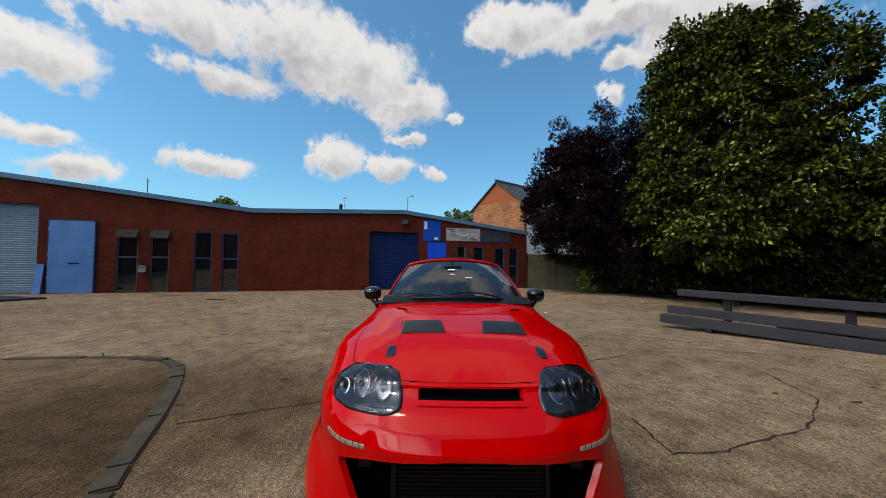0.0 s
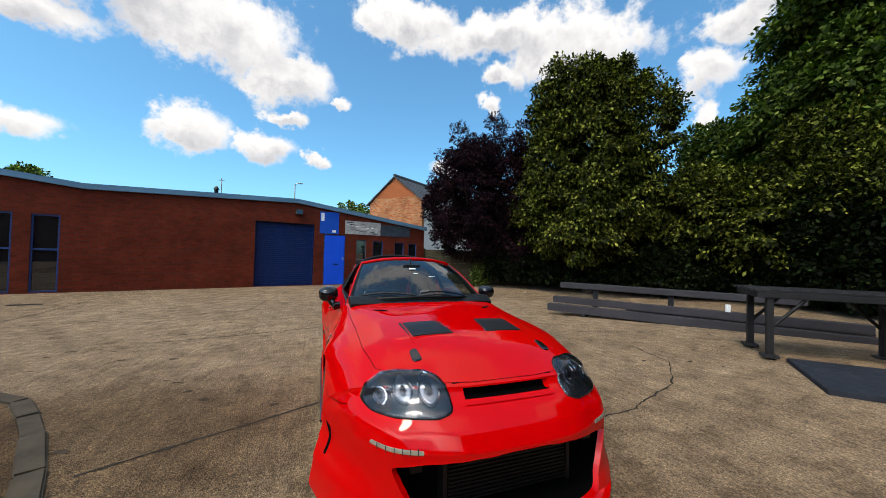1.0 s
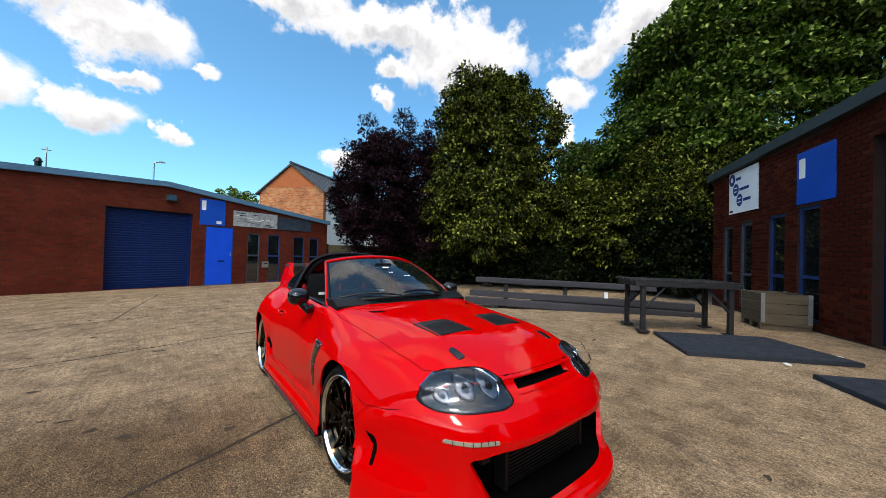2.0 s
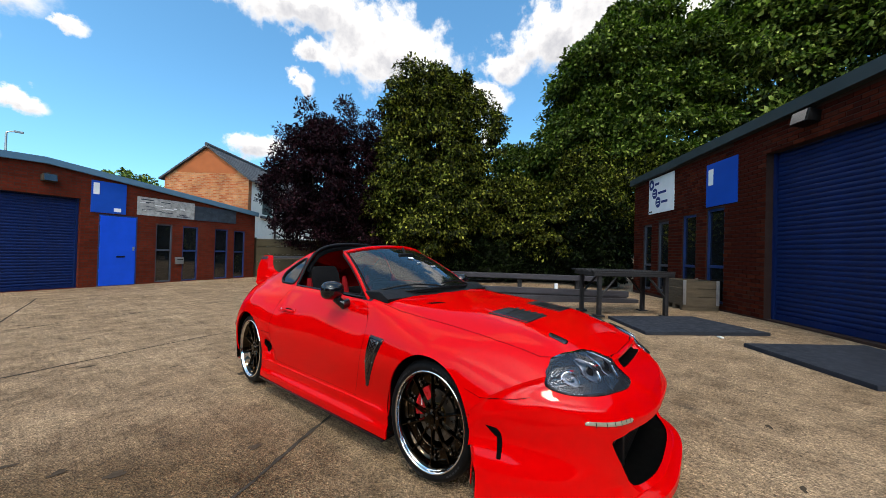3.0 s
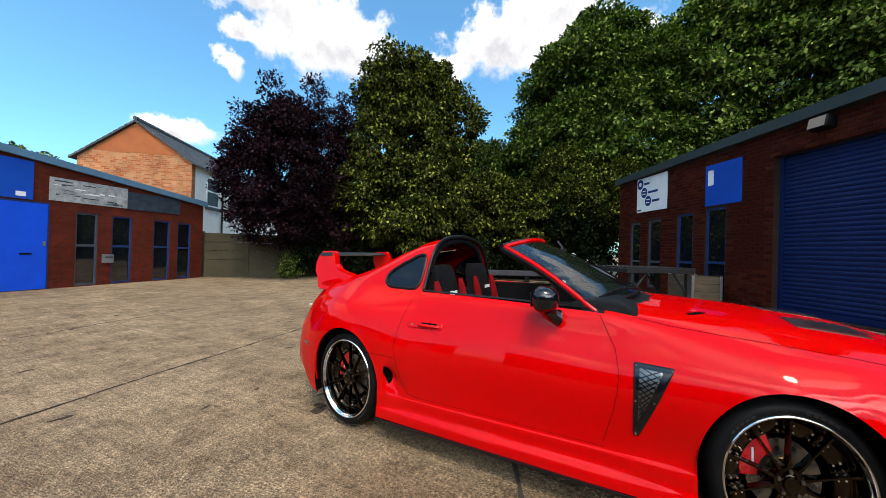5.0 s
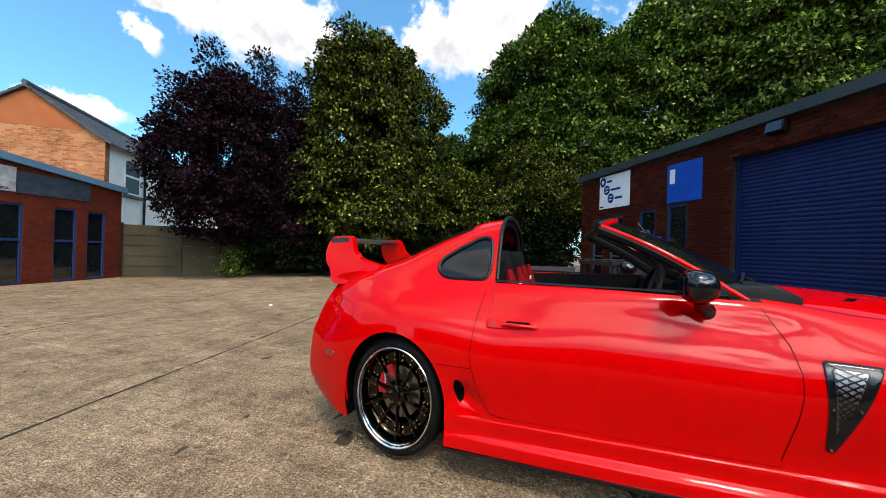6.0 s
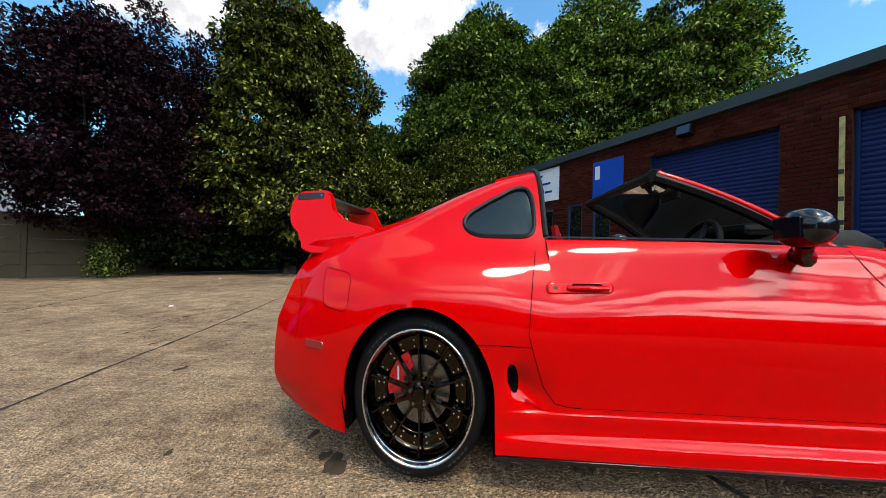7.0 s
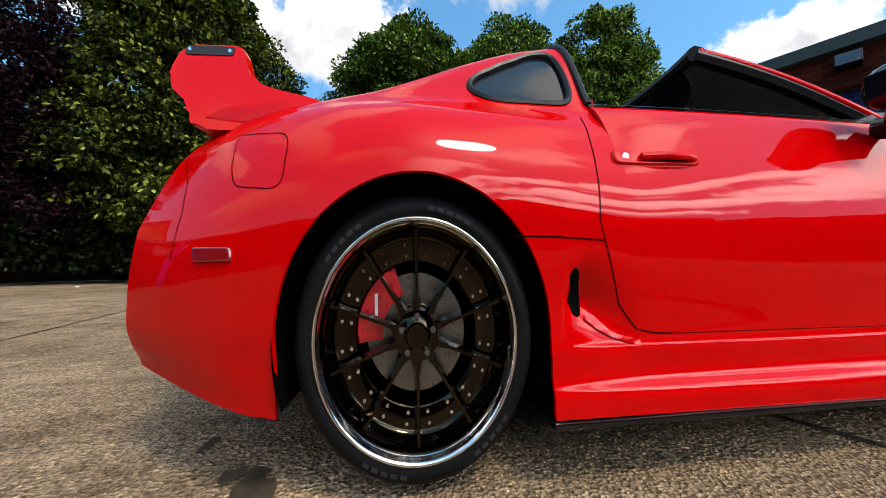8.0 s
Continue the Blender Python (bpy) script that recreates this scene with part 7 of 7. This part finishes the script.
for y, front in ((AXLES[0], True), (AXLES[1], False)):
    for s in (-1, 1):
        make_wheel(s * (0.868 if front else 0.878), y, s, front)
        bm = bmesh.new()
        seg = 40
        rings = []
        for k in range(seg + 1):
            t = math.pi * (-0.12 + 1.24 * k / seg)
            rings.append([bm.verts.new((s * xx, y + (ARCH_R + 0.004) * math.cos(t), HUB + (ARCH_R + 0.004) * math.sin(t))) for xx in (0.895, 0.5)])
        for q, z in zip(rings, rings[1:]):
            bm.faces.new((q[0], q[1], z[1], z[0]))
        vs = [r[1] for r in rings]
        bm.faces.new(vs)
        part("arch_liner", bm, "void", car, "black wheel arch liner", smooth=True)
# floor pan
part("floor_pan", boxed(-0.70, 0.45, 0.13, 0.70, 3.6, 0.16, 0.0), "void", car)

# ---------------------------------------------------------------- yard things


def on_ground(x, y):
    return gz(x, y)


def beam_stack():
    """Long painted steel box beams on bearers."""
    a, b = Vector((5.3, 6.5, 0)), Vector((7.6, 2.74, 0))
    L = (b - a).length
    rz = math.degrees(math.atan2(b.y - a.y, b.x - a.x))
    g = on_ground(6.5, 4.5) - 0.01
    label = "long grey painted steel beam lying on bearers"
    for (x0, x1, y0, z0, hh, ww) in ((0.0, L + 1.7, 0.0, 0.03, 0.16, 0.22), (0.1, L + 1.5, 0.16, 0.215, 0.14, 0.22), (0.25, L + 0.7, 0.30, 0.56, 0.12, 0.24), (1.9, L + 1.6, 0.52, 0.03, 0.18, 0.22)):
        ob = thing("steel_beam", label, "beam", a.x, a.y, g, rz, "steel beams beside the fence")
        bm = boxed(x0, y0, z0, x1, y0 + ww, z0 + hh, 0.012)
        part("profile", bm, "beam", ob)
        part("end_cap", boxed(x0 - 0.006, y0 + 0.015, z0 + 0.015, x0, y0 + ww - 0.015, z0 + hh - 0.015), "trestle", ob)
    for x in (0.9, 2.6, 4.3):
        ob = thing("bearer", "short dark timber bearer under the beams", "bearer", a.x, a.y, g, rz, "bearers under the beams")
        part("block", boxed(x, -0.02, -0.03, x + 0.12, 0.8, 0.03, 0.006), "trestle", ob)
        ob = thing("bearer", "short dark post holding the upper beam", "bearer", a.x, a.y, g, rz, "bearers under the beams")
        part("post", boxed(x + 0.2, 0.40, 0.0, x + 0.32, 0.52, 0.56, 0.006), "trestle", ob)
    ob = thing("paint_tin", "small white tin on the beam", "tin", a.x, a.y, g, rz)
    part("tin", tubed([(3.9, 0.24, 0.355), (3.9, 0.24, 0.485)], 0.05, 14), "white", ob)


beam_stack()


def trestle_table():
    ob = thing("trestle_table", "long dark grey steel trestle bench with braced legs", "bench", 5.40, 1.66, on_ground(6.1, 1.2), math.degrees(math.atan2(-1.21, 1.10)))
    # near edge runs along local x
    L, D, H = 1.65, 0.90, 0.80
    part("top", boxed(-0.1, 0.0, H - 0.07, L + 0.1, D, H, 0.008), "trestle", ob)
    for k in range(5):
        part("rail", boxed(-0.12, 0.02 + k * 0.235, H + 0.002, L + 0.12, 0.10 + k * 0.235, H + 0.03, 0.004), "trestle", ob)
    for x in (0.02, L - 0.10):
        for y in (0.03, D - 0.11):
            leg = part("leg", boxed(x, y, 0.03, x + 0.08, y + 0.08, H - 0.07, 0.006), "trestle", ob)
            part("foot", boxed(x - 0.05, y - 0.06, 0.0, x + 0.13, y + 0.14, 0.035, 0.006), "trestle", leg)
    for y in (0.07, D - 0.07):
        for x0, x1 in ((0.08, 0.45), (L - 0.08, L - 0.45)):
            part("brace", tubed([(x0, y, 0.36), (x1, y, H - 0.08)], 0.022, 6), "trestle", ob)


trestle_table()


def crate():
    ob = thing("crate", "weathered wooden pallet crate with steel corner straps", "crate", 7.72, 0.26, on_ground(7.9, 0.1), math.degrees(math.atan2(-0.72, 0.40)))
    W, D, H = 0.80, 0.85, 0.62
    for k in range(3):
        z = 0.12 + k * 0.165
        for y in (0.0, D - 0.02):
            part("board", boxed(0, y, z, W, y + 0.02, z + 0.155, 0.003), "wood", ob)
        for x in (0.0, W - 0.02):
            part("board", boxed(x, 0.022, z, x + 0.02, D - 0.022, z + 0.155, 0.003), "wood", ob)
    for x in (0.0, W - 0.07):
        for y in (-0.006, D):
            part("strap", boxed(x, y, 0.12, x + 0.07, y + 0.006, H - 0.005, 0.001), "galv", ob)
    for y in (0.02, D / 2 - 0.05, D - 0.12):
        part("skid", boxed(0.0, y, 0.0, W, y + 0.1, 0.09, 0.004), "wood", ob)
    part("deck", boxed(0.0, 0.0, 0.09, W, D, 0.118, 0.002), "wood", ob)


crate()


def sheet(label, pts, z=0.02):
    ob = thing("steel_sheet", label, "sheet", 0, 0, 0)
    bm = bmesh.new()
    lo = [bm.verts.new((x, y, gz(x, y) + 0.004)) for x, y in pts]
    hi = [bm.verts.new((x, y, gz(x, y) + z + 0.03)) for x, y in pts]
    bm.faces.new(hi), bm.faces.new(lo[::-1])
    n = len(pts)
    for k in range(n):
        bm.faces.new((lo[k], lo[(k + 1) % n], hi[(k + 1) % n], hi[k]))
    bmesh.ops.bevel(bm, geom=[e for e in bm.edges if all(v in hi for v in e.verts)], offset=0.006, segments=2, affect="EDGES")
    part("plate", bm, "plate", ob)
    return ob


sheet("dark blue-grey sheet lying flat on the concrete", [(4.40, 0.66), (5.55, -1.02), (6.5, 0.06), (5.52, 1.48)])
sheet("second dark blue-grey sheet lying flat on the concrete", [(4.48, -0.60), (3.22, -1.54), (4.1, -2.9), (5.4, -2.0)])
sheet("dark flat sheet lying before the pale shutter", [(-14.3, 11.3), (-15.0, 10.2), (-18.2, 10.6), (-17.6, 11.9)])
for x, y in ((5.9, -0.8), (4.9, -0.35), (8.6, 12.3), (3.4, 9.0)):
    ob = thing("litter", "scrap of pale paper on the ground", "litter", x, y, gz(x, y) + 0.004, 30)
    bm = boxed(-0.04, -0.03, 0, 0.05, 0.03, 0.02, 0.006)
    part("scrap", bm, "litter", ob)


def drain_plate(x, y, rz, label):
    ob = thing("drain_cover", label, "drain cover", x, y, gz(x, y), rz)
    part("frame", boxed(-0.35, -0.12, -0.02, 0.35, 0.12, 0.006, 0.003), "trestle", ob)
    for k in range(9):
        part("bar", boxed(-0.31 + k * 0.07, -0.10, 0.006, -0.28 + k * 0.07, 0.10, 0.012), "black_trim", ob)


drain_plate(-10.9, 12.6, 10, "dark iron drain cover in the concrete")
drain_plate(-8.4, 11.6, 10, "dark iron drain cover in the concrete")

# ---------------------------------------------------------------- bricks of the near unit, laid one by one


def lay_bricks():
    pitch_u, pitch_z, L, H, D = 0.225, 0.075, 0.213, 0.063, 0.012
    end = C_END
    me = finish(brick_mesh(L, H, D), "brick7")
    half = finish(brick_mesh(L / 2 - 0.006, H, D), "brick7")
    rest_v, rest_f = [], []
    count = 0

    def clear(u0, u1, z0, z1):
        return all(u1 <= h[0] or u0 >= h[1] or z1 <= h[2] or z0 >= h[3] for h in C_HOLES)

    rnd = random.Random(77)
    row = 0
    z = 0.2
    while z < 3.72:
        shift = 0.0 if row % 2 else pitch_u / 2
        u = -shift
        while u < 12.0:
            u0, u1 = max(u, 0.0), u + L
            top = float(np.interp(u0, [c[0] for c in C_ROOF], [c[1] for c in C_ROOF]))
            if z + H < top - 0.02:
                pieces = [(u0, u1)]
                for h in C_HOLES:
                    if h[2] < z + H and h[3] > z:
                        nxt = []
                        for a, b in pieces:
                            if b <= h[0] or a >= h[1]:
                                nxt.append((a, b))
                            else:
                                if h[0] - a > 0.03:
                                    nxt.append((a, h[0]))
                                if b - h[1] > 0.03:
                                    nxt.append((h[1], b))
                        pieces = nxt
                for a, b in pieces:
                    whole = abs((b - a) - L) < 1e-6
                    if whole and 8.18 < a and b < 9.0 and count < 200 or whole and 4.6 < a < 5.4 and count < 300 and z > 0.9:
                        count += 1
                        ob = new("brick", me)
                        ob.parent = C_WALL
                        ob.location = ((a + b) / 2 * S, -rnd.uniform(0, 0.003) * S, (z + H / 2) * SZ)
                    else:
                        k, c, d = len(rest_v), 0.004, D + rnd.uniform(-0.003, 0.002)
                        rest_v += [(a + c, -d, z + c), (b - c, -d, z + c), (b - c, -d, z + H - c), (a + c, -d, z + H - c), (a, 0, z), (b, 0, z), (b, 0, z + H), (a, 0, z + H)]
                        rest_f += [(k, k + 1, k + 2, k + 3)] + [(k + 4 + j, k + 4 + (j + 1) % 4, k + (j + 1) % 4, k + j) for j in range(4)]
            u += pitch_u
        z += pitch_z
        row += 1
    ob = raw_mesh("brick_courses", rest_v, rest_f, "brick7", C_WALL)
    tagged(ob, "courses of dark red brick", kind="stuff")


lay_bricks()
